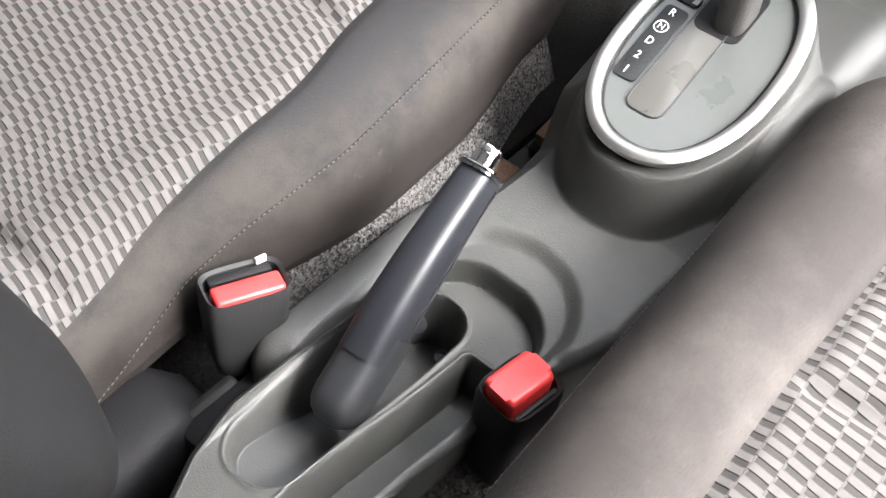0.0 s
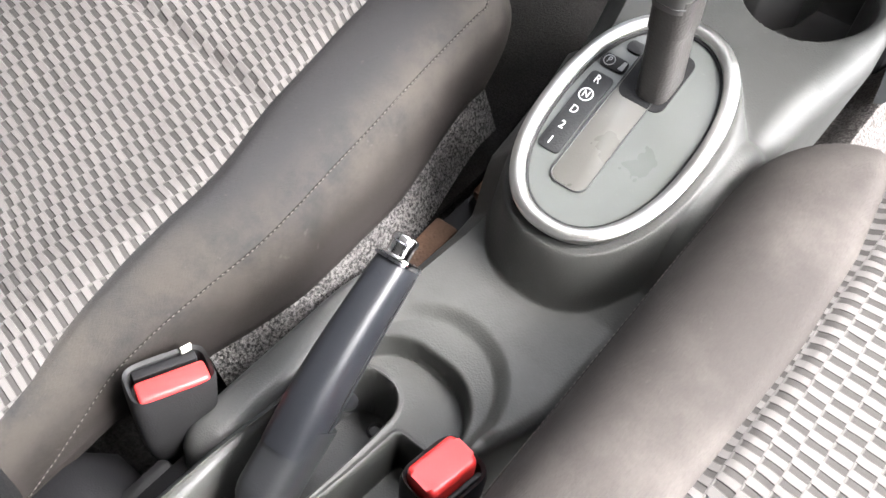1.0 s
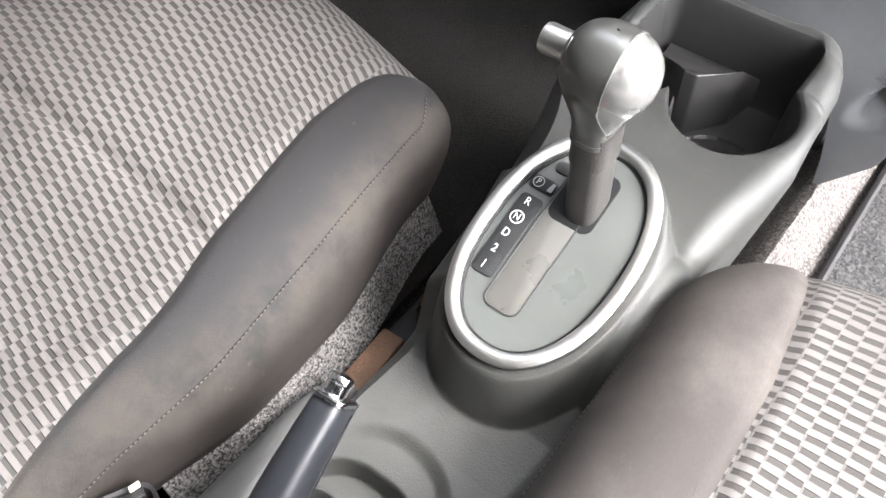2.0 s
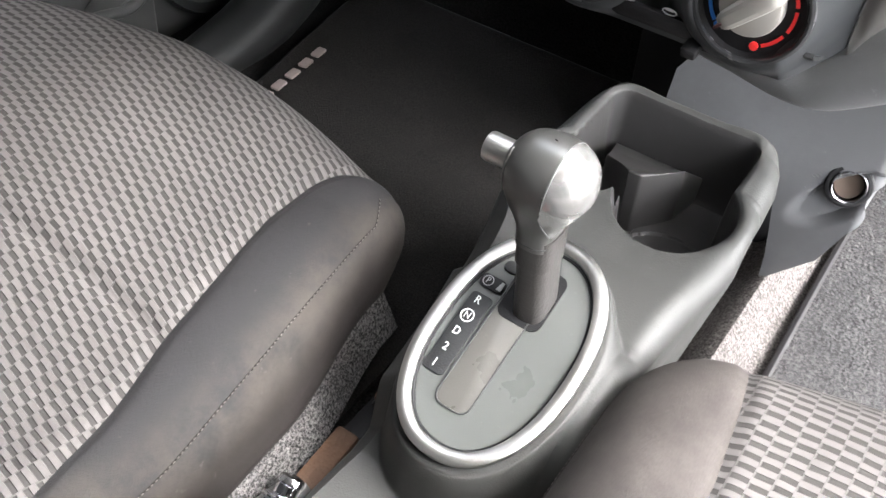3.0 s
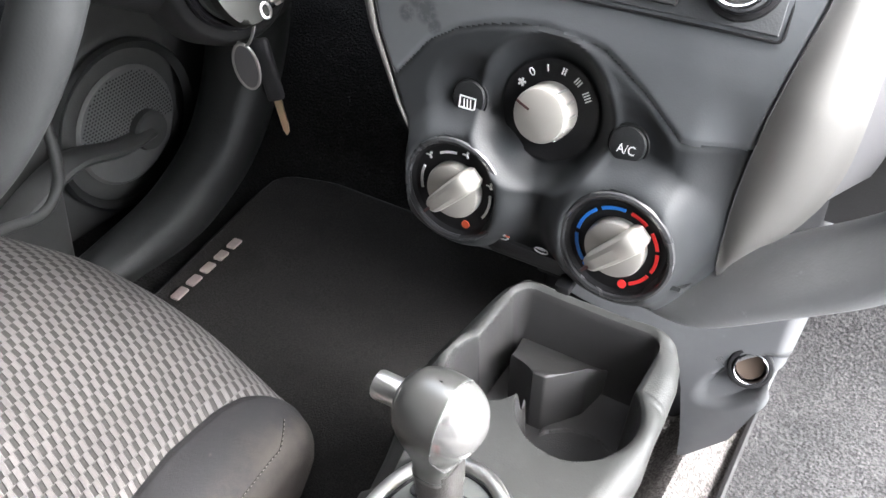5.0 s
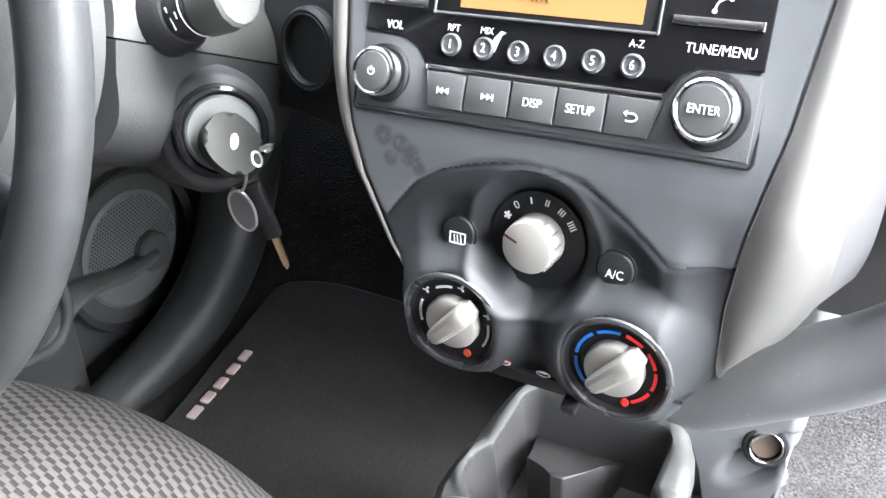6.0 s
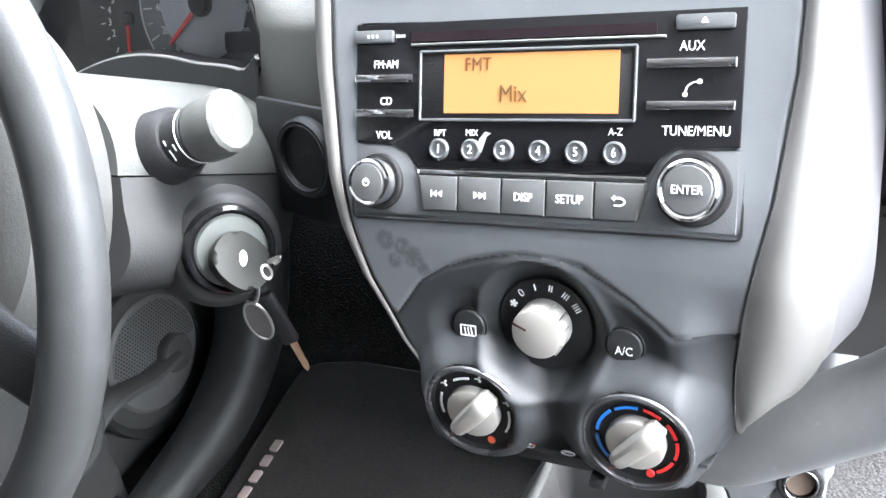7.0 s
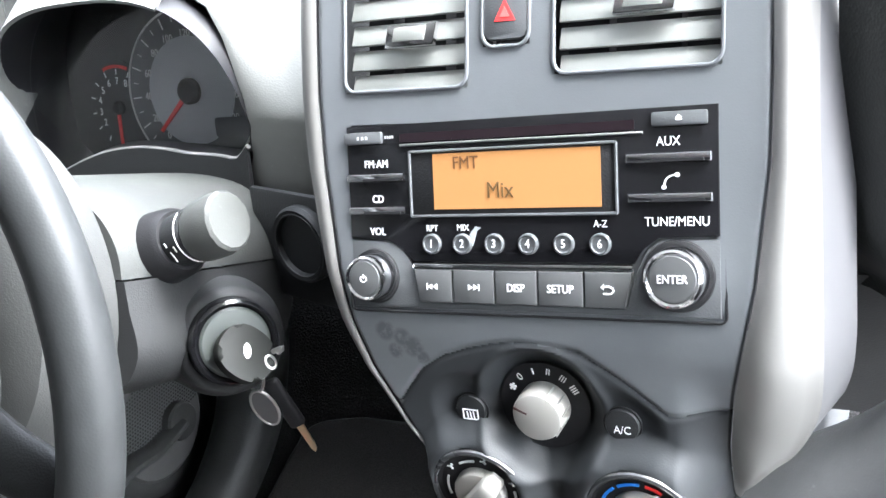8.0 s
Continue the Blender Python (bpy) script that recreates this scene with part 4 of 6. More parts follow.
def build_console():
    con = thing("center_console", (0, 0.4, 0.15), "dusty dark grey plastic centre console with cup holders", "console")
    ys = steps(0.045, 0.345, 300)[:-1] + steps(0.345, 0.701, 360)
    n = 175

    @functools.lru_cache(maxsize=None)
    def at(u, y):
        left, right = console_half(y)
        # the outer tenths turn down into the flanks; a rounded bead runs along the rear left edge
        rl = 0.007 + 0.007 * smooth01(0.34, 0.44, y) * (1 - smooth01(0.53, 0.57, y))
        if u < 0.12:
            a = 1 - u / 0.12
            edge_z = console_z(left + rl, y)
            bead = 0.0035 * (1 - smooth01(0.30, 0.36, y))
            if a < 0.30:
                t = a / 0.30
                x = left + rl * math.cos(t * math.pi / 2)
                z = edge_z + bead * math.sin(min(1.0, t * 2) * math.pi / 2) - (rl + bead) * (1 - math.cos(t * math.pi / 2))
            else:
                b = (a - 0.30) / 0.70
                x = left + 0.010 * b
                z = edge_z - rl - (edge_z - rl - 0.150) * b
            return Vector((x, y, z))
        if u > 0.88:
            a = (u - 0.88) / 0.12
            rr = shoulder(y)
            top = console_z(right - rr, y)
            if a < 0.30:
                t = a / 0.30 * math.pi / 2
                return Vector((right - rr + rr * math.sin(t), y, top - rr * (1 - math.cos(t))))
            b = (a - 0.30) / 0.70
            tuck = float(np.interp(y, [0.1, 0.40, 0.55, 0.70], [0.014, 0.006, 0.030, 0.020]))
            return Vector((right - tuck * b, y, top - rr - (top - rr - 0.150) * b))
        f = (u - 0.12) / 0.76
        rr = shoulder(y)
        x = left + rl + (right - rr - left - rl) * f
        return Vector((x, y, console_z(x, y)))

    def in_pit(u, y):
        x = at(u, y).x
        shelf = sd_box(x, y, -0.003, 0.650, 0.0570, 0.040, 0.016)
        cups = min(math.hypot(x - 0.0270, y - 0.6020) - 0.0410, math.hypot(x + 0.0400, y - 0.6030) - 0.0290, sd_box(x, y, -0.0125, 0.6220, 0.0120, 0.0160, 0.004))
        return 0.12 < u < 0.88 and y < 0.694 and min(shelf, cups) < -0.0005

    def in_well(u, y):
        x = at(u, y).x
        return 0.12 < u < 0.88 and sd_box(x, y, -0.0400, 0.2140, 0.0205, 0.0775, 0.0185) < -0.0018

    us = steps(0, 1, n + 50)
    piece("console_body", sheet(at, us, ys, keep=lambda u, y: not in_pit(u, y) and not in_well(u, y)), CONSOLE, con, sharp=50)
    piece("cup_tray", sheet(at, us, ys, keep=in_pit), TRAY_DARK, con, "dark moulded cup tray", sharp=50)
    # the well takes a darker console tone, its shade put into the colour
    piece("brake_well", sheet(at, us, ys, keep=in_well), WELL_GREY, con, "shaded brake well", sharp=50)
    # block between the cups: a concave face to each cup, its top falling to the rear wall
    plan = [(-0.0073, 0.6260), (0.0030, 0.6385), (0.0135, 0.6530), (0.0205, 0.6890), (-0.0540, 0.6890), (-0.0450, 0.6600)]
    plan += [(-0.0460 + 0.0374 * math.cos(a), 0.6030 + 0.0374 * math.sin(a)) for a in steps(radians(82), radians(38), 6)]
    bm = bmesh.new()
    lo = [bm.verts.new((x, y, 0.2640)) for x, y in plan]
    hi = [bm.verts.new((x, y, 0.3207 - (y - 0.626) * (0.085 if x > -0.008 and y < 0.66 else 0.52))) for x, y in plan]
    lid = bm.faces.new(hi)
    for i in range(len(plan)):
        bm.faces.new((lo[i], lo[(i + 1) % len(plan)], hi[(i + 1) % len(plan)], hi[i]))
    edges = set(lid.edges)
    for v in (hi[0], hi[2]):
        edges.update(e for e in v.link_edges if abs(e.verts[0].co.z - e.verts[1].co.z) > 0.02)
    bmesh.ops.bevel(bm, geom=list(edges), offset=0.0016, segments=3, profile=0.5, affect="EDGES", clamp_overlap=True)
    piece("cup_divider", bm, TRAY_DARK, con)
    # front end of the console, behind the tray
    piece("front_wall", box((-0.002, 0.6995, 0.235), (0.112, 0.004, 0.170), IDENT, 0.002), CONSOLE_DARK, con)
    # bottom of the brake well and rivet
    piece("rivet", lathe([(0.0050, 0), (0.0050, 0.0012), (0.0038, 0.0020), (0.0030, 0.0006), (0.0004, 0.0004)], pose(-0.030, 0.272, 0.1835), 24), BLACK_MATTE, con)
    pm = frame_of((RING[0], RING[1], plate_z(RING[1])), (1, 0, 0), (0, 1, 0.36))
    sl = math.hypot(1, 0.36)

    def oval(grow, n=72):
        out = []
        for i in range(n):
            a = 2 * math.pi * i / n
            c, s = math.cos(a), math.sin(a)
            out.append((math.copysign(abs(c) ** (2 / 2.25), c) * (RING_A + grow), math.copysign(abs(s) ** (2 / 2.25), s) * (RING_B * sl + grow)))
        return out

    ring = [pm @ Vector((x, y, 0.0020)) for x, y in oval(-0.0010)]
    piece("ring_gap", tube([pm @ Vector((x, y, 0.0006)) for x, y in oval(-0.0058)], 0.0013, 8, ring=True), BLACK_MATTE, con)
    piece("trim_ring", tube(ring, 0.0046, 12, ring=True, flat=0.80, up=pm.to_3x3() @ Vector((0, 0, 1))), SATIN, con, "satin silver oval ring")
    plate = piece("shift_plate", prism(oval(-0.0035), 0.0040, pm, 0.0010, 2, -0.0040), PLATE, con)
    # sunken slider beside the gate
    gx0, gx1, gy0, gy1 = -0.0180, 0.0050, -0.0478, 0.047
    slider = rounded(gx1 - gx0, gy1 - gy0, 0.0065, 5, (gx0 + gx1) / 2, (gy0 + gy1) / 2)
    piece("gate_slider", prism(slider, 0.0007, pm, 0.0003), GATE, plate)
    piece("gate_rim", tube([pm @ Vector((x, y, 0.0007)) for x, y in slider], 0.0006, 6, ring=True), CONSOLE_DARK, plate)
    piece("lever_slot", prism(rounded(0.0290, 0.040, 0.006, 5, -0.0022, 0.0350), 0.0009, pm), BLACK_MATTE, plate, smooth=False)
    # position strip with its letters
    strip = piece("position_strip", prism(rounded(0.0148, 0.0560, 0.003, 4, -0.0278, -0.0065), 0.0011, pm, 0.0004), DASH_DARK, plate)
    for i, s in enumerate(("1", "2", "D", "N", "R")):
        lm = pm @ Matrix.Translation((-0.0290, -0.0290 + i * 0.01140, 0.0012))
        if s == "N":
            piece("letter_ring", tube([lm @ Vector((0.0040 * math.cos(a), 0.0040 * math.sin(a), 0.0002)) for a in steps(0, 2 * math.pi, 29)[:-1]], 0.0004, 5, ring=True), WHITE_INK, strip)
            piece("letter", words(s, 0.0062, lm @ Matrix.Translation((0, 0, 0.0003))), WHITE_INK, strip, smooth=False)
        else:
            piece("letter", words(s, 0.0074, lm), WHITE_INK, strip, smooth=False)
    lock = piece("release_button", prism(rounded(0.0168, 0.0088, 0.003, 4, -0.0275, 0.0305), 0.0018, pm, 0.0007), DASH_DARK, plate)
    lm = pm @ Matrix.Translation((-0.0305, 0.0305, 0.0019))
    piece("letter_ring", tube([lm @ Vector((0.0033 * math.cos(a), 0.0033 * math.sin(a), 0)) for a in steps(0, 2 * math.pi, 25)[:-1]], 0.0003, 5, ring=True), GREY_INK, lock)
    piece("letter", words("P", 0.0058, lm), GREY_INK, lock, smooth=False)
    piece("button_corner", prism([(-0.0235, 0.0276), (-0.0202, 0.0276), (-0.0202, 0.0335), (-0.0222, 0.0335)], 0.0003, pm, 0, 2, 0.0018), GREY_INK, lock, smooth=False)
    piece("key_cover", prism(rounded(0.0110, 0.0078, 0.0034, 5, -0.0225, 0.0455), 0.0014, pm, 0.0005), DASH_DARK, plate)
    return con


TRAY_DARK = plastic("cup_tray_plastic", (0.045, 0.044, 0.044), 0.32, 1000.0, 0.0001, 0.3, 0.45)
WELL_GREY = plastic("brake_well_shaded", (0.042, 0.043, 0.043), 0.45, 800.0, 0.00014, 0.3)
build_console()


# ---- gear lever ----
def build_lever():
    lever = thing("gear_lever", (-0.002, 0.480, 0.318), "grey automatic gear lever with satin silver knob", "gear lever")
    axis = [(-0.003, 0.484, 0.300), (-0.003, 0.482, 0.335), (-0.0035, 0.4795, 0.372), (-0.004, 0.477, 0.400), (-0.004, 0.4755, 0.415)]
    rings = []
    for i, c in enumerate(curve_through(axis, 16)):
        s = i / 15
        hx, hy = 0.0105 - 0.001 * s, 0.0135 - 0.0005 * s
        rings.append([c + Vector((hx * math.copysign(abs(math.cos(a)) ** 0.6, math.cos(a)), hy * math.copysign(abs(math.sin(a)) ** 0.6, math.sin(a)), 0)) for a in steps(0, 2 * math.pi, 29)[:-1]])
    piece("shaft", loft(rings), SHAFT, lever)
    piece("collar", loft([[Vector(c) + Vector((0.0112 * math.copysign(abs(math.cos(a)) ** 0.6, math.cos(a)), 0.0140 * math.copysign(abs(math.sin(a)) ** 0.6, math.sin(a)), dz)) for a in steps(0, 2 * math.pi, 29)[:-1]]
                          for c, dz in (((-0.003, 0.4795, 0.366), 0), ((-0.003, 0.479, 0.385), 0.004))]), SHAFT, lever)
    # knob: a rounded head that runs down smoothly into the neck, the shiny cap on the passenger's side
    km = frame_of((-0.004, 0.4725, 0.4320), (1, 0.04, -0.03), (0, 1, 0))
    x_axis = km @ Matrix.Rotation(radians(90), 4, "Y")

    def head(a, z):
        dz = z - 0.4320
        k = math.sqrt(max(0.0, 1 - (dz / 0.0217) ** 2)) if dz > 0 else 1.0
        low = smooth01(-0.003, -0.043, dz)
        hx = 0.0245 * (k ** 0.85 if dz > 0 else 1.0) * (1 - low) + 0.0110 * low
        hy = 0.0216 * k * (1 - low) + 0.0138 * low
        p = 0.88 * (1 - low) + 0.66 * low
        c, sn = math.cos(a), math.sin(a)
        cx, cy = 0.0002 * (1 - low) - 0.0038 * low, 0.4725 + 0.0050 * low
        return Vector((cx + hx * math.copysign(abs(c) ** p, c), cy + hy * math.copysign(abs(sn) ** p, sn), z))

    def half_cap(z):
        """Half the angle that the cap takes of the head at a height: its rim above, a tongue below."""
        east = head(0.0, z).x
        rim = 0.0062 + 0.10 * (z - 0.4320)
        a = math.acos(min(1.0, max(0.0, rim / max(east, 1e-6))))
        return a * smooth01(0.3900, 0.4180, z) ** 0.7

    def turned(z):
        return -0.42 * smooth01(0.4180, 0.3950, z)

    rise = steps(0.3820, 0.4430, 110)[:-1] + [0.4430 + 0.010695 * math.sin(t * math.pi / 2) for t in steps(0, 1, 34)]
    barrel = piece("knob_barrel", sheet(lambda u, z: head(turned(z) + half_cap(z) + (2 * math.pi - 2 * half_cap(z)) * u, z), steps(0, 1, 121), rise), KNOB_GREY, lever, sharp=60)
    piece("knob_cap", sheet(lambda u, z: head(turned(z) + half_cap(z) * u, z) + Vector((0.0003, 0, 0)), steps(-1, 1, 61), [z for z in rise if 0.3935 < z < 0.4534]), KNOB_SATIN, lever, "shiny satin grey knob cap", sharp=60)
    for way in (-1, 1):
        piece("knob_seam", tube([head(turned(z) + way * half_cap(z), z) + Vector((0.0002, 0, 0)) for z in rise if 0.3945 < z < 0.4522], 0.00045, 6), KNOB_END, barrel)
    ring_x = [head(math.pi - way * math.acos(min(1.0, 0.0180 / -head(math.pi, z).x)), z) for way in (1, -1) for z in (rise if way > 0 else rise[::-1]) if 0.4200 < z < 0.4452]
    piece("knob_seam", tube(ring_x, 0.00045, 6), KNOB_END, barrel)
    piece("neck_ring", tube([head(a, 0.3850) for a in steps(0, 2 * math.pi, 49)[:-1]], 0.0004, 6, ring=True), CONSOLE_DARK, lever)
    piece("release_button", lathe([(0.0080, -0.002), (0.0080, 0.0115), (0.0074, 0.0130), (0.0056, 0.0136), (0.0004, 0.0138)], x_axis @ Matrix.Translation((0, 0, -0.0200)) @ Matrix.Rotation(math.pi, 4, "X"), 28), SATIN, lever, "bright silver release button")


SHAFT = plastic("lever_shaft_plastic", (0.034, 0.032, 0.031), 0.40, 700.0, 0.00015, 0.25, 0.4)
KNOB_END = paint("knob_end_grey", (0.20, 0.202, 0.20), 0.28, 0.6)
build_lever()


# ---- parking brake ----
def build_brake():
    brake = thing("parking_brake", (-0.034, 0.20, 0.19), "black parking brake lever with chrome button", "hand brake")
    tail, tip = Vector((-0.0335, 0.193, 0.2215)), Vector((-0.0425, 0.3080, 0.2985))
    d = (tip - tail).normalized()
    side = Vector((1, 0.05, 0)).normalized()
    up = side.cross(d).normalized()
    side = d.cross(up).normalized()

    def ring_at(s, w, h, lift, p=0.62):
        c = tail + (tip - tail) * s + up * lift
        return [c + side * (w * math.copysign(abs(math.cos(a)) ** p, math.cos(a))) + up * (h * math.copysign(abs(math.sin(a)) ** p, math.sin(a))) for a in steps(0, 2 * math.pi, 41)[:-1]]

    grip = []
    for s in steps(0.22, 1.0, 26):
        w = float(np.interp(s, [0.22, 0.4, 0.6, 0.8, 0.97, 1.0], [0.0128, 0.0126, 0.0120, 0.0110, 0.0103, 0.0100]))
        h = float(np.interp(s, [0.22, 0.4, 0.6, 0.8, 0.97, 1.0], [0.0165, 0.0170, 0.0162, 0.0150, 0.0138, 0.0130]))
        grip.append(ring_at(s, w, h, 0.006 * math.sin(math.pi * min(1, s)) - 0.002))
    body = piece("grip", loft(grip), GRIP, brake)
    base = []
    for s in steps(-0.045, 0.34, 16):
        e = math.sqrt(max(0.0, 1 - (max(0.0, 0.06 - s) / 0.112) ** 2))
        base.append(ring_at(s, 0.0134 * (0.35 + 0.65 * e), 0.0178 * (0.45 + 0.55 * e), -0.001 - 0.004 * (1 - e)))
    piece("base_cover", loft(base), BRAKE_BASE, brake)
    arm = [tail + d * 0.030 - up * 0.010 - side * 0.006, tail + d * 0.05 - up * 0.030 - side * 0.006, tail + d * 0.055 - up * 0.055 - side * 0.006]
    piece("brake_arm", tube(curve_through(arm, 8), 0.005, 12), BRAKE_BASE, brake)
    seam = [tail + (tip - tail) * s + side * float(np.interp(s, [0.2, 0.4, 0.6, 0.8, 1.0], [0.0129, 0.0127, 0.0121, 0.0111, 0.0103])) + up * (-0.006 + 0.006 * math.sin(math.pi * s)) for s in steps(0.25, 0.97, 16)]
    piece("mould_seam", tube(seam, 0.0005, 5), BLACK_MATTE, body)
    em = frame_of(tip, side, up)
    z = em.to_3x3() @ Vector((0, 0, 1))
    if z.dot(d) < 0:
        em = em @ Matrix.Rotation(math.pi, 4, "Y")
    outline = rounded(0.0205, 0.0265, 0.0055, 5)
    piece("end_collar", prism(outline, 0.0028, em, 0.0009, 3, -0.0010), CHROME_DARK, brake, "worn chrome collar")
    piece("collar_edge", tube([em @ Vector((x * 0.97, y * 0.97, 0.0012)) for x, y in outline if y > 0.003], 0.0011, 8), CHROME, brake)
    piece("push_button", lathe([(0.0066, 0), (0.0066, 0.0075), (0.0072, 0.0082), (0.0072, 0.0104), (0.0064, 0.0118), (0.0045, 0.0124), (0.0004, 0.0126)], em @ Matrix.Translation((0.0005, 0.0035, 0.0012)), 32), CHROME, brake, "chrome push button")


BRAKE_BASE = plastic("brake_base_plastic", (0.017, 0.018, 0.020), 0.42, 1300.0, 0.00004, 0.2)
CHROME_DARK = metal("worn_chrome", (0.35, 0.35, 0.37), 0.22)
build_brake()


# ---- seat belt buckles ----
def build_buckle(centre, along, axis, flip, scrap, size):
    """A belt buckle: along lies across its mouth, axis points from its foot to its mouth."""
    m = frame_of(centre, along, axis) @ Matrix.Diagonal((*size, 1))
    # local x along the mouth, y to the mouth, z across its thickness
    buckle = thing("seat_belt_buckle", Vector(centre) - Vector(axis).normalized() * 0.06, "black seat belt buckle with red release button", "seat belt buckle", "front belt buckles")
    rings = []
    for y, w, t in ((-0.062, 0.0125, 0.0070), (-0.055, 0.0165, 0.0100), (-0.040, 0.0195, 0.0118), (-0.018, 0.0212, 0.0125), (-0.004, 0.0216, 0.0128), (0.0, 0.0208, 0.0120)):
        rings.append([m @ Vector((w * math.copysign(abs(math.cos(a)) ** 0.45, math.cos(a)), y, t * math.copysign(abs(math.sin(a)) ** 0.45, math.sin(a)))) for a in steps(0, 2 * math.pi, 41)[:-1]])
    bm = loft(rings, caps=False)
    # mouth: the rim turns in and down
    for y, w, t in ((-0.0015, 0.0192, 0.0104), (-0.010, 0.0185, 0.0098)):
        rings.append([m @ Vector((w * math.copysign(abs(math.cos(a)) ** 0.45, math.cos(a)), y, t * math.copysign(abs(math.sin(a)) ** 0.45, math.sin(a)))) for a in steps(0, 2 * math.pi, 41)[:-1]])
    bm.free()
    piece("body", loft(rings), BUCKLE_PLASTIC, buckle)
    bz, thick, high = (0.0052, 0.0118, 0.0135) if flip > 0 else (-0.0016, 0.0162, 0.0165)
    piece("release_button", prism(rounded(0.0352, thick, 0.0022 if flip > 0 else 0.0040, 5, 0, 0), high, m @ Matrix.Translation((0, -0.0118, bz)) @ Matrix.Rotation(radians(-90), 4, "X"), 0.0022 if flip > 0 else 0.0030, 4), BUCKLE_RED, buckle, "red release button")
    piece("tongue_slot", box((0, -0.0035, -0.0066 if flip > 0 else 0.0086), (0.0320, 0.004, 0.0050 if flip > 0 else 0.0022), m, 0.0008), BLACK_MATTE, buckle)
    if scrap:
        piece("label_scrap", box((0.0140, 0.0005, -0.0072), (0.0060, 0.0040, 0.0018), m @ Matrix.Rotation(0.2, 4, "Y"), 0.0005), PAPER, buckle, "torn paper label")
    piece("stalk", box((0, -0.085, 0), (0.020, 0.060, 0.006), m, 0.002), BLACK_MATTE, buckle)


build_buckle((-0.1075, 0.2035, 0.2510), (0.013, 0.034, -0.004), (0.03, 0.12, 1.0), 1, True, (1.05, 1.12, 1.10))
build_buckle((0.0300, 0.2600, 0.2340), (0.004, 0.030, -0.002), (0.07, 0.42, 0.91), -1, False, (0.92, 1.32, 1.30))



# ---- front seats ----
class Cushion:
    """A seat cushion whose flat core is folded down over rounded edges."""

    def __init__(self, x_in, x_out, y_back, y_front, z_front, pitch, radius, side, seams, edge, taper=0.0):
        self.x0, self.x1 = min(x_in, x_out), max(x_in, x_out)
        self.xi, self.side, self.seams, self.edge = x_in, side, seams, edge
        self.yb, self.yf, self.zf, self.pitch, self.r = y_back, y_front, z_front, pitch, radius
        self.taper = taper

    def point(self, s, t):
        """s: across, t: fore and aft, both measured along the cloth."""
        cx, cy = min(max(s, self.x0), self.x1), min(t, self.yf)
        dx, dy = s - cx, t - cy
        d = math.hypot(dx, dy)
        r = self.r
        lift = self.zf - (self.yf - cy) * self.pitch
        # slight crown of the core, and the bolster's own bulge
        mid = (cx - (self.x0 + self.x1) / 2) / ((self.x1 - self.x0) / 2)
        lift += 0.004 * math.cos(mid * 3.1) + 0.004
        lift += self.dents(s, t)
        span = (self.x1 - self.x0) / 2 + 0.03
        fwd = 0.037 * max(0.0, 1 - ((cx - (self.x0 + self.x1) / 2) / span) ** 2) * smooth01(0.22, 0.47, cy)
        # the cushion narrows to the rear on its inner side
        narrow = -self.side * self.taper * (1 - smooth01(0.17, 0.31, cy)) * smooth01(-0.09, 0.02, (s - self.xi) * self.side)
        narrow -= self.side * 0.62 * self.taper * smooth01(0.36, 0.466, cy) * smooth01(0.03, 0.10, (s - self.xi) * self.side)
        cx_out = cx + narrow
        if d < 1e-9:
            return Vector((cx_out, cy + fwd, lift))
        nx, ny = dx / d, dy / d
        arc = r * math.pi / 2
        a = min(d, arc) / r
        out = r * math.sin(a)
        drop = r * 1.12 * (1 - math.cos(a))
        if d > arc:
            over = d - arc
            drop += over
            out -= 0.30 * over
        bulge = 0.004 * math.sin(min(1.0, d / (arc * 0.9)) * math.pi)
        return Vector((cx_out + nx * (out + bulge), cy + fwd + ny * (out + bulge), lift - drop + bulge))

    def dents(self, s, t):
        k = 0.0
        # tailored seam lines pull the cloth in
        inner = (float(np.interp(t, *self.edge)) - s) * self.side
        k -= 0.0030 * math.exp(-(inner / 0.0045) ** 2)
        if self.side > 0:
            tuck = (s - float(np.interp(t, *STITCH_D))) / 0.0035
            k -= 0.0012 * math.exp(-tuck * tuck)
        for y in self.seams:
            k -= 0.0050 * math.exp(-((t - y - 0.04 * (s - self.xi)) / 0.005) ** 2) * smooth01(0.0, 0.01, inner)
        k += 0.0016 * noise.noise(Vector((s * 14, t * 14, self.x0)))
        return k


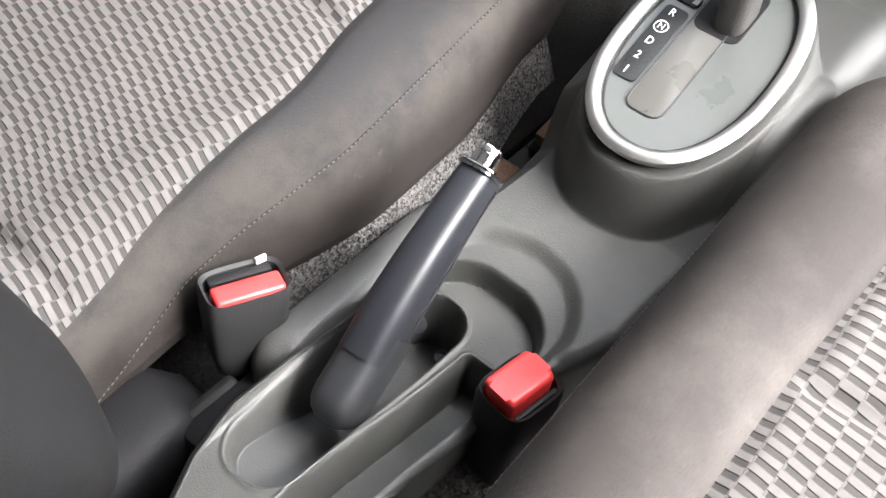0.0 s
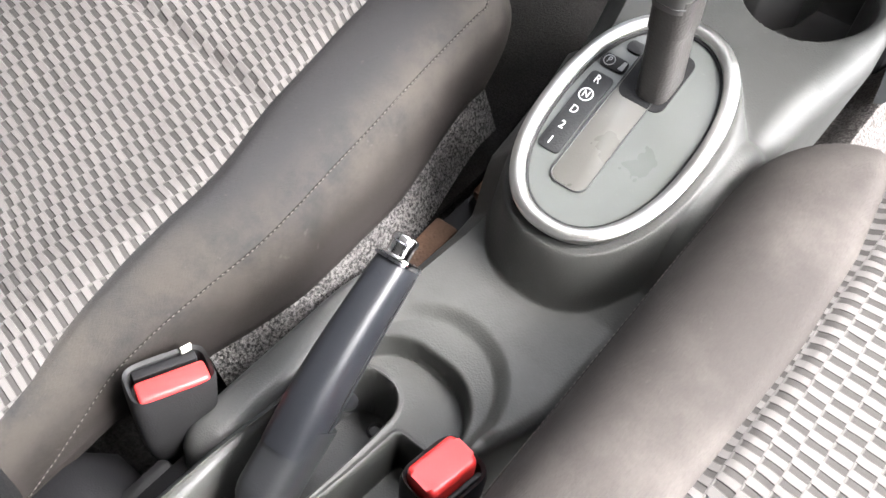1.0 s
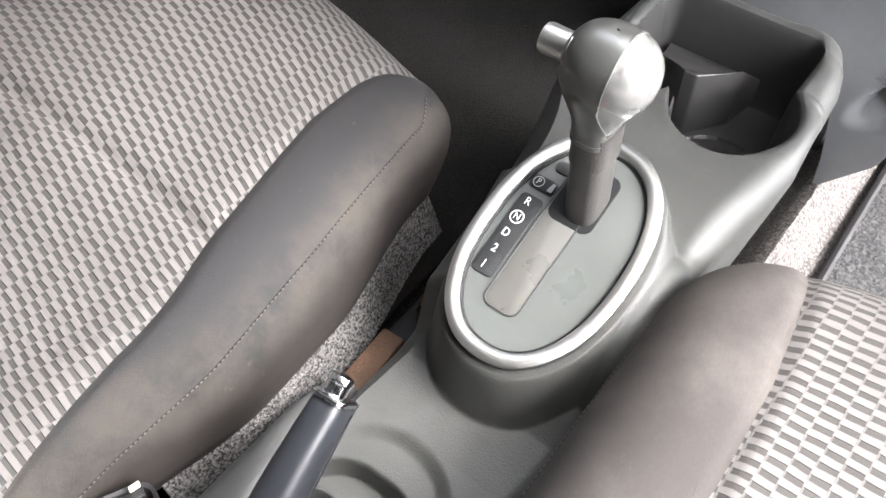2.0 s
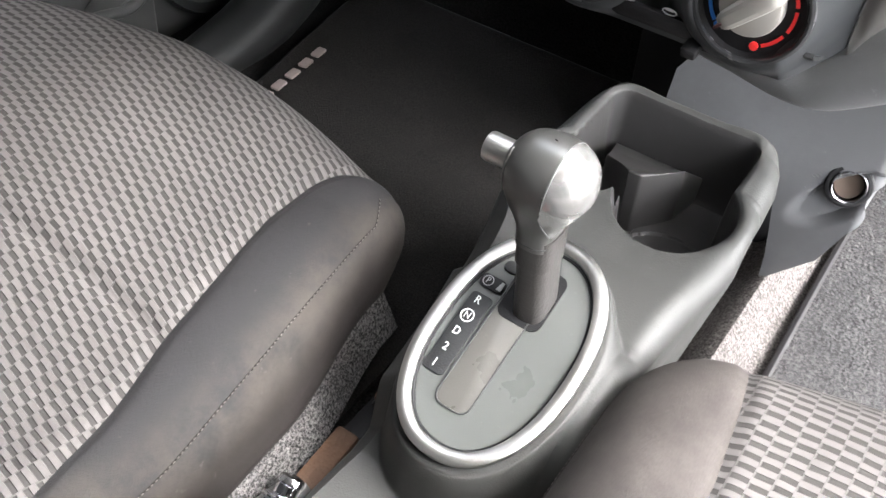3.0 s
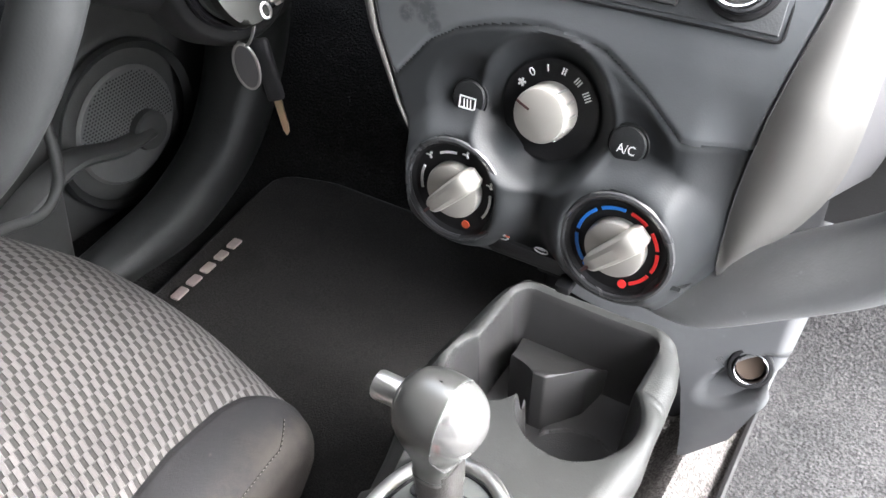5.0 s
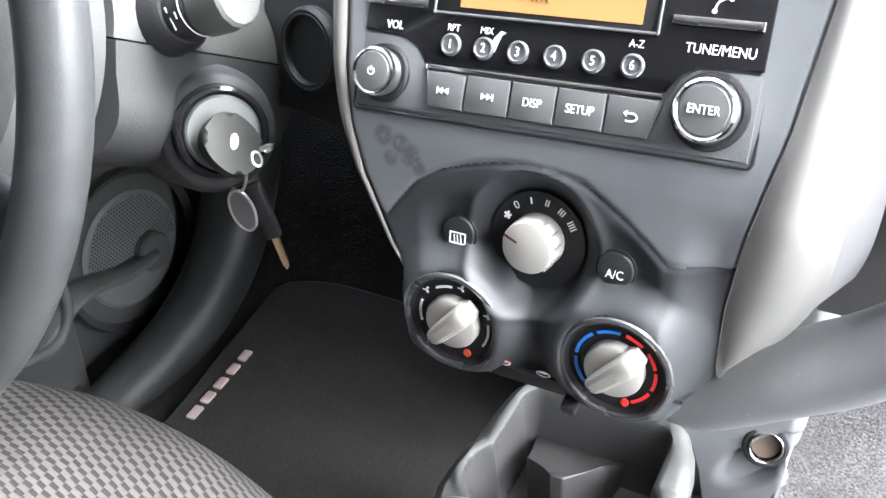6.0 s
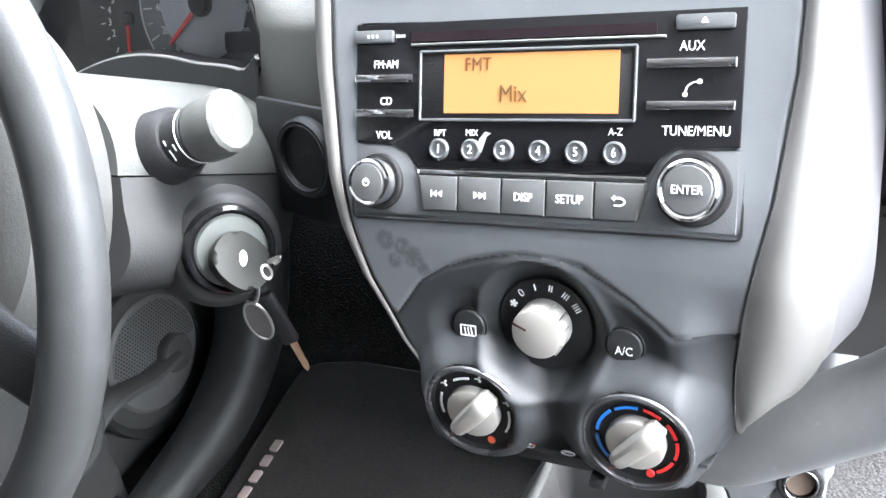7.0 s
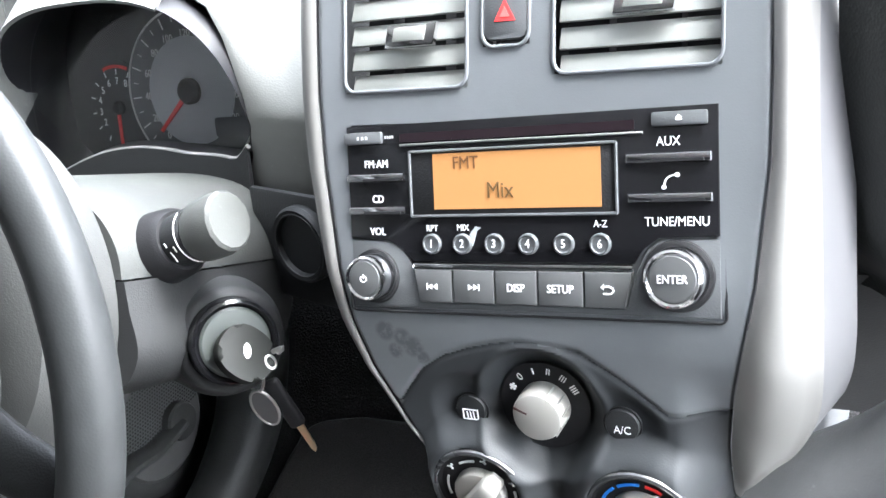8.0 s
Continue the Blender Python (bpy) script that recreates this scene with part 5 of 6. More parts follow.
def build_seat(name, cushion, label, bolster):
    c = cushion
    seat = thing(name, ((c.x0 + c.x1) / 2, 0.25, 0.15), label, "car seat", "front seats")
    arc = c.r * math.pi / 2
    t0, t1 = c.yb, c.yf + arc + 0.05
    vs = steps(t0, t1, 200)

    def edge(t):
        """The line where woven cloth meets the bolster cloth."""
        return float(np.interp(t, *c.edge))

    far = c.x0 if c.side > 0 else c.x1

    def panel(k, t):
        return far + (edge(t) - far) * k

    def near_side(k, t):
        end = c.xi + c.side * (arc + 0.013)
        return edge(t) + (end - edge(t)) * k

    def far_side(k, t):
        return far - c.side * (arc + 0.013) * k

    def clear(s, t):
        dx, dy = max(c.x0 - s, 0, s - c.x1), max(t - c.yf, 0)
        return math.hypot(dx, dy) < arc + 0.014

    for name, way, mat, n, tag in (("seat_panel", panel, CLOTH_WEAVE, 170, "pale grey woven cloth panel"), ("bolster", near_side, bolster, 70, "soiled dark grey bolster cloth"),
                                   ("bolster", far_side, bolster, 40, "soiled dark grey bolster cloth")):
        piece(name, sheet(lambda k, t: c.point(way(k, t), t), steps(0, 1, n), vs, uv=lambda k, t: (way(k, t), t), keep=lambda k, t: clear(way(k, t), t)), mat, seat, tag, sharp=80)
    # stitch line along the bolster: a thin tucked seam with short thread ends
    line = STITCH_D if c.side > 0 else STITCH_P
    ys = steps(line[0][0], line[0][-1], 260)
    seam = [c.point(float(np.interp(t, *line)), t) + Vector((c.side * 0.0001, 0, 0.0002)) for t in ys]
    piece("seam_cord", tube(seam, 0.0006, 5), bolster, seat)
    stitch = bmesh.new()
    for i in range(0, len(ys) - 1, 2):
        p, q = (seam[k] + Vector((c.side * 0.0004, 0, 0.0005)) for k in (i, i + 1))
        e = Vector((0.0003, 0, 0))
        f = Vector((0, 0, 0.0003))
        lo = [stitch.verts.new(p + d) for d in (e, f, -e, -f)]
        hi = [stitch.verts.new(q + d) for d in (e, f, -e, -f)]
        for k in range(4):
            stitch.faces.new((lo[k], lo[(k + 1) % 4], hi[(k + 1) % 4], hi[k]))
    tagged(piece("stitching", stitch, THREAD, seat), kind="stuff")
    # felt skirt under the cushion's edge
    def skirt(t, k):
        top = c.point(c.xi + c.side * (arc + 0.006), t)
        return Vector((top.x - c.side * (0.004 - 0.016 * k), top.y, top.z + 0.006 - 0.038 * k + 0.002 * noise.noise(Vector((t * 60, k * 5, 0)))))
    piece("felt_skirt", sheet(skirt, steps(0.235 if c.side > 0 else c.yb + 0.02, c.yf + 0.03, 60), steps(0, 1, 10), 0.003), CARPET_SKIRT, seat, "speckled grey felt skirt")
    return seat, c, arc


def build_backrest(seat, c, y0, lean, wide, z0):
    """Lower part of the backrest, rising out of the picture."""
    w = (c.x1 - c.x0) / 2 + 0.062 + wide / 2
    cx = (c.x0 + c.x1) / 2 + c.side * wide / 2
    rings = []
    for s in steps(0, 1, 18):
        z = z0 + 0.62 * s
        y = y0 - lean * s * 0.62
        grow = 0.45 + 0.55 * math.sin(min(1.0, s / 0.16) * math.pi / 2)
        th = 0.060 * grow
        hw = (w - 0.010 * (1 - grow) * 6) * (1 - 0.25 * max(0.0, s - 0.6))
        rings.append([Vector((cx + hw * math.copysign(abs(math.cos(a)) ** 0.42, math.cos(a)), y - 0.06 + th * math.copysign(abs(math.sin(a)) ** 0.6, math.sin(a)), z)) for a in steps(0, 2 * math.pi, 61)[:-1]])
    piece("backrest", loft(rings), CLOTH_BACK, seat, "black cloth backrest")


EDGE_D = ([0.12, 0.155, 0.172, 0.208, 0.255, 0.287, 0.338, 0.40, 0.43, 0.466, 0.49, 0.52, 0.56], [-0.113, -0.119, -0.124, -0.134, -0.149, -0.157, -0.170, -0.179, -0.182, -0.178, -0.172, -0.160, -0.150])
STITCH_D = ([0.10, 0.14, 0.185, 0.218, 0.255, 0.30, 0.35, 0.39, 0.43, 0.475, 0.495], [-0.062, -0.075, -0.092, -0.100, -0.108, -0.115, -0.119, -0.122, -0.1235, -0.126, -0.141])
STITCH_P = ([0.05, 0.30, 0.46, 0.49], [0.046, 0.046, 0.048, 0.060])
EDGE_P = ([0.20, 0.28, 0.36, 0.415, 0.45, 0.49, 0.54], [0.131, 0.132, 0.1365, 0.134, 0.1285, 0.121, 0.112])
driver_cushion = Cushion(-0.168, -0.530, 0.030, 0.466, 0.3225, 0.130, 0.064, 1, (0.336, 0.130), EDGE_D, 0.028)
driver_seat, dc, darc = build_seat("car_seat", driver_cushion, "driver's seat in pale woven cloth with dark bolsters", CLOTH_BOLSTER)
build_backrest(driver_seat, dc, 0.152, 0.36, 0.042, 0.185)
passenger_cushion = Cushion(0.124, 0.480, 0.020, 0.452, 0.3440, 0.10, 0.064, -1, (0.281,), EDGE_P)
passenger_seat, pc, parc = build_seat("car_seat", passenger_cushion, "passenger seat in pale woven cloth with worn bolsters", CLOTH_BOLSTER_WORN)
build_backrest(passenger_seat, pc, -0.06, 0.36, 0.0, 0.215)


def build_seat_rail():
    """The driver's seat runner, its rusty bracket and the plastic end cover beside the console."""
    rail = thing("seat_rail", (-0.1, 0.35, 0.16), "rusty seat rail with dark steel runner", "seat rail")
    piece("runner", box((-0.086, 0.37, 0.182), (0.022, 0.46, 0.026), pose(0, 0, 0), 0.003), BLACK_MATTE, rail)
    piece("bracket", box((0, 0, 0), (0.018, 0.112, 0.020), pose(-0.0815, 0.346, 0.2000, 3, 0, 2), 0.003), RUST, rail, "rust stained bracket")
    piece("bracket_tip", box((0, 0, 0), (0.016, 0.020, 0.012), pose(-0.0790, 0.4400, 0.2130, 12, 0, 0), 0.003), RUST, rail)
    piece("bolt", lathe([(0.008, 0), (0.008, 0.006), (0.006, 0.008), (0.0005, 0.0082)], pose(-0.0800, 0.455, 0.210, 0, 60, 0), 6), STEEL, rail)
    piece("spring", tube([Vector((-0.082 + 0.006 * math.cos(a), 0.470 + 0.0011 * a, 0.212 + 0.006 * math.sin(a))) for a in steps(0, 8 * math.pi, 70)], 0.0012, 6), STEEL, rail)
    piece("harness", tube(curve_through([(-0.086, 0.435, 0.195), (-0.080, 0.462, 0.215), (-0.078, 0.490, 0.205), (-0.085, 0.52, 0.18)], 16), 0.007, 10), BLACK_MATTE, rail)
    # long rounded plastic cover over the runner
    rings = []
    for t in steps(0, 1, 34):
        y = 0.186 + 0.164 * t
        e = math.sqrt(max(0.02, 1 - max(0.0, 0.14 - t) ** 2 / 0.0196)) * (1 - 0.25 * smooth01(0.75, 1.0, t))
        c = Vector((-0.0865 + 0.006 * t, y, 0.196 + 0.012 * t))
        rings.append([c + Vector((0.0165 * e * math.copysign(abs(math.cos(a)) ** 0.7, math.cos(a)), 0, (0.024 if math.sin(a) > 0 else 0.030) * e * math.sin(a))) for a in steps(0, 2 * math.pi, 33)[:-1]])
    piece("side_cover", loft(rings), COVER_GREY, rail, "smooth grey plastic side cover")
    # wiring and latch at the front of the runner
    for k, pts in enumerate((((-0.088, 0.44, 0.19), (-0.074, 0.458, 0.216), (-0.070, 0.474, 0.214), (-0.080, 0.50, 0.18)), ((-0.090, 0.452, 0.20), (-0.076, 0.468, 0.224), (-0.078, 0.486, 0.218), (-0.09, 0.51, 0.19)))):
        piece("cable", tube(curve_through(pts, 18), 0.0034, 8), BLACK_MATTE, rail)
    piece("connector", box((0, 0, 0), (0.014, 0.024, 0.012), pose(-0.077, 0.462, 0.219, 10, 20, 12), 0.002), BUCKLE_PLASTIC, rail)


COVER_GREY = plastic("cover_plastic", (0.062, 0.063, 0.062), 0.42, 900.0, 0.0001, 0.25)
build_seat_rail()


HINGE_BLACK = plastic("hinge_cover_plastic", (0.008, 0.008, 0.009), 0.6, 900.0, 0.0001, 0.3, 0.15)


def build_recliner():
    rec = thing("recliner_cover", (-0.11, 0.09, 0.16), "black plastic seat hinge cover", "seat cover")
    rings = []
    for t in steps(0, 1, 22):
        e = math.sin(min(1.0, (1 - t) / 0.22 + 0.05) * math.pi / 2) if t > 0.78 else 1.0
        c = Vector((-0.1230 + 0.004 * t, 0.02 + 0.150 * t, 0.160 + 0.010 * t))
        rings.append([c + Vector((0.034 * (0.5 + 0.5 * e) * math.copysign(abs(math.cos(a)) ** 0.6, math.cos(a)), 0, 0.036 * e * math.copysign(abs(math.sin(a)) ** 0.8, math.sin(a)))) for a in steps(0, 2 * math.pi, 37)[:-1]])
    piece("cover", loft(rings), HINGE_BLACK, rec)
    piece("belt_anchor", box((-0.100, 0.165, 0.165), (0.010, 0.035, 0.06), IDENT, 0.004), BLACK_MATTE, rec)


build_recliner()



# ---- dashboard round the stack ----
def build_dashboard():
    dash = thing("dashboard", (0, 0.75, 0.45), "dark grey moulded plastic dashboard", "dashboard")
    # pad between the instrument hood and the stack: it rolls back to the windscreen
    def pad(a, z):
        xl = float(np.interp(z, [0.62, 0.64, 0.662, 0.683, 0.704, 0.725, 0.746, 0.76, 0.775, 0.82], [-0.262, -0.250, -0.244, -0.242, -0.246, -0.251, -0.261, -0.285, -0.33, -0.42]))
        xr = edge_left(min(z, 0.80)) + 0.004
        x = xr + (xl - xr) * a
        back = max(0.0, z - 0.668)
        y = 0.684 + 0.017 * a + 1.25 * back * back / (back + 0.025) * (1 - 0.75 * smooth01(0.70, 1.0, a))
        return Vector((x, y, z))
    piece("pad", sheet(pad, steps(0, 1, 50), steps(0.565, 0.82, 80), 0.004), DASH_TOP, dash)
    # blank switch plug in the pad
    pm = frame_of((-0.1850, 0.6420, 0.6040), (1, -0.25, 0), (0, 0.22, 1))
    plug = piece("round_blank", lathe([(0.0265, -0.006), (0.0265, 0.0), (0.0245, 0.003), (0.0215, 0.0022), (0.0205, -0.0012), (0.0004, -0.0006)], pm, 48), DASH_DARK, dash, "round blanking cover")
    piece("blank_ring", tube([pm @ Vector((0.0218 * math.cos(a), 0.0218 * math.sin(a), 0.0024)) for a in steps(0, 2 * math.pi, 49)[:-1]], 0.0007, 6, ring=True), SHROUD, plug)
    piece("switch_panel", box((0, 0, 0), (0.130, 0.078, 0.006), pm @ Matrix.Translation((0.012, -0.006, -0.008)), 0.003), DASH_DARK, dash)
    # knee panel under it
    def knee(a, b):
        x = -0.085 - 0.50 * a
        z = 0.57 - 0.10 * b
        return Vector((x, 0.690 + 0.10 * b + 0.05 * a, z))
    piece("knee_panel", sheet(knee, steps(0, 1, 20), steps(0, 1, 12), 0.004), BLACK_MATTE, dash)
    # top of the dash beyond the stack
    def top(u, v):
        x = -0.62 + 1.24 * u
        y0 = 0.70 + 0.17 * (1 - smooth01(-0.16, -0.118, x))
        return Vector((x, y0 + (1.36 - y0) * v, 0.812 - 0.01 * math.sin(math.pi * v) + 0.006 * math.cos(x * 3)))
    piece("dash_top", sheet(top, steps(0, 1, 120), steps(0, 1, 10), 0.004), DASH_TOP, dash)
    # passenger's side panel, a dark upright block beside the silver trim
    def side(a, z):
        x = float(np.interp(z, [0.595, 0.62, 0.72, 0.86], [0.1500, 0.1478, 0.1440, 0.1420])) + 0.48 * a
        round_off = 0.018 * (1 - smooth01(0.0, 0.05, a))
        low = 0.028 * (1 - smooth01(0.595, 0.635, z))
        return Vector((x, 0.600 + round_off + low + (z - 0.60) * 0.22, z))
    piece("passenger_panel", sheet(side, steps(0, 1, 60), steps(0.592, 0.86, 40), 0.004), PASSENGER_BLACK, dash)
    # grey recess below it
    def recess(a, b):
        return Vector((0.128 + 0.50 * a, 0.640 + 0.035 * b, 0.60 - 0.12 * b))
    piece("glovebox_recess", sheet(recess, steps(0, 1, 16), steps(0, 1, 8), 0.003), SIDE_GREY_PLASTIC, dash)
    # padded roll that sweeps from under the stack up to the passenger's side
    roll = curve_through([(0.005, 0.628, 0.434), (0.037, 0.612, 0.446), (0.068, 0.606, 0.452), (0.092, 0.604, 0.461), (0.132, 0.602, 0.491), (0.160, 0.600, 0.513), (0.192, 0.597, 0.545), (0.240, 0.590, 0.582), (0.33, 0.59, 0.60)], 60)
    rad = [float(np.interp(i / 59, [0, 0.125, 0.25, 0.375, 0.5, 1.0], [0.004, 0.007, 0.011, 0.0135, 0.0145, 0.0150])) for i in range(60)]
    piece("padded_roll", tube(roll, rad, 24, flat=1.9, up=(0, 1, 0.3)), ROLL_SKIN, dash, "grained padded lower roll")
    # lower panel with the lighter socket
    def lower(u, v):
        z = 0.455 - 0.285 * v
        xl = float(np.interp(z, [0.17, 0.20, 0.225, 0.25, 0.272, 0.282, 0.288, 0.293, 0.32, 0.36, 0.40, 0.46], [0.073, 0.071, 0.067, 0.0625, 0.054, 0.028, -0.010, -0.045, -0.045, -0.020, 0.025, 0.030]))
        xr = float(np.interp(z, [0.17, 0.176, 0.217, 0.262, 0.332, 0.376, 0.46], [0.072, 0.076, 0.108, 0.123, 0.129, 0.134, 0.142]))
        x = xl + (xr - xl) * u
        y = 0.775 - 0.032 * smooth01(0.25, 0.75, v) + 0.030 * smooth01(0.120, 0.140, x)
        # scooped hollow that leads to the socket
        along, across = ((x - 0.1025) * 0.67 + (z - 0.273) * 0.74) / 0.044, ((x - 0.1025) * 0.74 - (z - 0.273) * 0.67) / 0.0185
        y += (0.003 + 0.010 * smooth01(-1.0, 0.4, along)) * (1 - smooth01(0.65, 1.0, math.hypot(along, across)))
        return Vector((x, y, z))
    piece("lower_panel", sheet(lower, steps(0, 1, 110), steps(0, 1, 170), 0.004), LOWER_GREY, dash)
    # black sheet stands in for the shade in the gap behind the tray
    piece("gap_backing", box((-0.015, 0.800, 0.372), (0.160, 0.010, 0.220), IDENT, 0.003), BLACK_MATTE, dash)
    # two unseen blocks, added to keep light out of the driver's footwell
    piece("footwell_light_block", box((-0.015, 1.08, 0.38), (0.150, 0.56, 0.50), IDENT, 0.01), BLACK_MATTE, dash)
    piece("footwell_light_lid", box((-0.32, 1.03, 0.585), (0.62, 0.66, 0.008), IDENT, 0.002), BLACK_MATTE, dash)
    sm = frame_of((0.1075, 0.748, 0.2875), (0.96, 0.28, 0), (0, 0.35, 0.94))
    sock = piece("lighter_socket", lathe([(0.0128, -0.010), (0.0128, 0.0005), (0.0122, 0.0012), (0.0115, 0.0006), (0.0113, -0.018)], sm, 36, caps=False), CHROME_DARK, dash, "metal power socket")
    piece("socket_inner", lathe([(0.0113, -0.018), (0.0111, -0.006), (0.0102, -0.0045), (0.0004, -0.0055)], sm, 32), SOCKET_BROWN, sock)
    piece("socket_collar", tube([sm @ Vector((0.0148 * math.cos(a), 0.0148 * math.sin(a), -0.003)) for a in steps(0, 2 * math.pi, 41)[:-1]], 0.0026, 8, ring=True), BLACK_MATTE, sock)
    return dash


PASSENGER_BLACK = plastic("passenger_panel_plastic", (0.018, 0.020, 0.020), 0.55, 700.0, 0.0002, 0.1)
SIDE_GREY_PLASTIC = plastic("recess_grey", (0.05, 0.05, 0.052), 0.5, 900.0, 0.0001, 0.2)
ROLL_SKIN = plastic("roll_skin", (0.19, 0.194, 0.20), 0.42, 700.0, 0.00008, 0.15, 0.35)
LOWER_GREY = plastic("lower_panel_grey", (0.11, 0.112, 0.116), 0.40, 1000.0, 0.00008, 0.25)
SOCKET_BROWN = ink("socket_brown", (0.060, 0.042, 0.030), 0.4)
build_dashboard()


# ---- instrument cluster ----
def build_cluster():
    cl = thing("instrument_cluster", (-0.36, 0.75, 0.60), "instrument cluster with white speedometer and red needles", "instrument cluster")
    fm = frame_of((-0.345, 0.768, 0.667), (1, 0, 0), (0, 0.32, 0.95))
    def hood_loop(k, y, upper=44, lower=40):
        out = []
        for t in steps(0, math.pi, upper):
            c, sn = math.cos(t), math.sin(t)
            out.append(Vector((-0.362 + 0.1195 * k * math.copysign(abs(c) ** 0.72, c), y, 0.664 + 0.1010 * k * abs(sn) ** 0.78)))
        for x in steps(-0.4815, -0.2425, lower)[1:-1]:
            dx = x + 0.354
            z = 0.630 + 0.021 * math.cos(dx * 17) + 0.008 * smooth01(0.04, 0.09, dx) + 0.020 * smooth01(0.088, 0.112, dx)
            out.append(Vector((-0.362 + (x + 0.362) * k, y, 0.664 + (z - 0.664) * k)))
        return out
    piece("hood_tunnel", loft([hood_loop(1.0, 0.700), hood_loop(1.0, 0.712), [p - Vector((0, 0, 0.050 if i > 43 else 0.0)) for i, p in enumerate(hood_loop(1.02, 0.80))]], caps=False), CLUSTER_BLACK, cl)
    lip = hood_loop(1.0, 0.6985)
    piece("hood_lip", tube(lip[44:], 0.0020, 8), HOOD_LIP, cl, "pale worn hood lip")
    # surface of the hood above and beside its mouth
    mouth = hood_loop(1.0, 0.699)

    def brow(u, v):
        p = mouth[min(int(u * 30) + 14, 43)]
        return Vector((p.x + 0.10 * v * (p.x + 0.362), p.y + 0.16 * v, p.z + 0.055 * math.sin(v * math.pi / 2)))
    piece("hood_top", sheet(brow, steps(0, 0.99, 31), steps(0, 1, 14), 0.003), DASH_TOP, cl)
    # sill below the mouth
    def sill(u, v):
        p = mouth[44 + min(37, int(u * 37))]
        return Vector((p.x, p.y - 0.020 * v, p.z - 0.060 * v))
    piece("hood_sill", sheet(sill, steps(0, 1, 38), steps(0, 1, 6), 0.003), DASH_DARK, cl)
    piece("backing", prism(ellipse(0.150, 0.120, 48, -0.010, 0.03), 0.003, fm, 0, 2, -0.004), CLUSTER_BLACK, cl)
    # speedometer
    dial = piece("speedometer", prism(ellipse(0.0650, 0.0650, 72), 0.0015, fm, 0.0005), DIAL_GREY, cl, "pale grey speedometer dial")
    piece("dial_ring", tube([fm @ Vector((0.0655 * math.cos(a), 0.0655 * math.sin(a), 0.0014)) for a in steps(0, 2 * math.pi, 81)[:-1]], 0.0010, 6, ring=True), SATIN, dial)
    piece("dial_centre", prism(ellipse(0.0435, 0.0435, 56), 0.0006, fm, 0.0002, 2, 0.0014), DIAL_PALE, dial, "paler centre of the dial, lightened further for lens haze")
    for i in range(23):
        ang = radians(230 - 11.8 * i)
        long_tick = i % 2 == 0
        tm = fm @ Matrix.Rotation(ang, 4, "Z")
        piece("tick", box((0.0580, 0, 0.0018), (0.0090 if long_tick else 0.0045, 0.0010 if long_tick else 0.0006, 0.0006), tm, 0), WHITE_INK, dial, smooth=False)
        if long_tick:
            piece("numeral", words(str(i * 10), 0.0088, fm @ Matrix.Translation((0.0455 * math.cos(ang), 0.0455 * math.sin(ang), 0.0018))), WHITE_INK, dial, smooth=False)
    piece("dial_text", words("km/h", 0.0055, fm @ Matrix.Translation((0.0, 0.034, 0.0018))), GREY_INK, dial, smooth=False)
    nm = fm @ Matrix.Rotation(radians(222), 4, "Z")
    needle = piece("needle", prism([(0.0, -0.0022), (0.046, -0.0014), (0.046, 0.0014), (0.0, 0.0022)], 0.0016, nm @ Matrix.Translation((0, 0, 0.004)), 0.0004), RED_INK, dial, "red needle")
    piece("needle_hub", lathe([(0.0105, 0.002), (0.0105, 0.006), (0.0085, 0.0085), (0.0004, 0.009)], fm, 32), BLACK_MATTE, needle)
    # rev counter
    rm = fm @ Matrix.Translation((-0.0800, -0.010, 0.0))
    rev = piece("rev_counter", prism(ellipse(0.0340, 0.0400, 48), 0.0010, rm, 0.0003), CLUSTER_BLACK, cl, "small black rev counter")
    for i in range(9):
        ang = radians(262 - 200 * i / 8)
        piece("tick", box((0.0300, 0, 0.0013), (0.0045, 0.0008, 0.0005), rm @ Matrix.Rotation(ang, 4, "Z"), 0), WHITE_INK, rev, smooth=False)
        if i > 1:
            piece("numeral", words(str(i), 0.0085, rm @ Matrix.Translation((0.0222 * math.cos(ang), 0.0222 * math.sin(ang), 0.0013))), WHITE_INK, rev, smooth=False)
    piece("red_zone", prism(arc_strip(0.0345, 0.0026, 112, 66, 10), 0.0006, rm, 0, 2, 0.001), RED_INK, rev, smooth=False)
    piece("needle", prism([(0.0, -0.0018), (0.0320, -0.0014), (0.0320, 0.0014), (0.0, 0.0018)], 0.0012, rm @ Matrix.Rotation(radians(268), 4, "Z") @ Matrix.Translation((0, 0, 0.003)), 0.0003), RED_INK, rev, "red needle")
    piece("needle_hub", lathe([(0.006, 0.001), (0.006, 0.004), (0.004, 0.006), (0.0004, 0.0062)], rm, 24), BLACK_MATTE, rev)
    # reset stalk of the trip meter
    piece("trip_stalk", tube([fm @ Vector((-0.0560, -0.050, 0.0)), fm @ Vector((-0.0520, -0.050, 0.034))], 0.0028, 12), BLACK_MATTE, cl)
    piece("trip_display", prism(rounded(0.040, 0.016, 0.003, 4, 0.040, -0.030), 0.0008, fm, 0.0003, 2, 0.0016), DIAL_GREY, cl)
    lens = piece("lens", sheet(lambda u, v: fm @ Vector((-0.150 + 0.27 * u, -0.070 + 0.20 * v, 0.040)), steps(0, 1, 12), steps(0, 1, 10), 0.002), LENS, cl, "clear curved lens")
    lens.visible_shadow = False


HOOD_LIP = plastic("hood_lip_plastic", (0.20, 0.20, 0.195), 0.35, 900.0, 0.00006, 0.2)
CLUSTER_BLACK = plastic("cluster_black", (0.012, 0.012, 0.014), 0.45, 1200.0, 0.00003, 0.1)
# pale dial centre; the haze on the lens is mixed into its colour
DIAL_PALE = paint("dial_centre_grey", (0.52, 0.535, 0.57), 0.5)
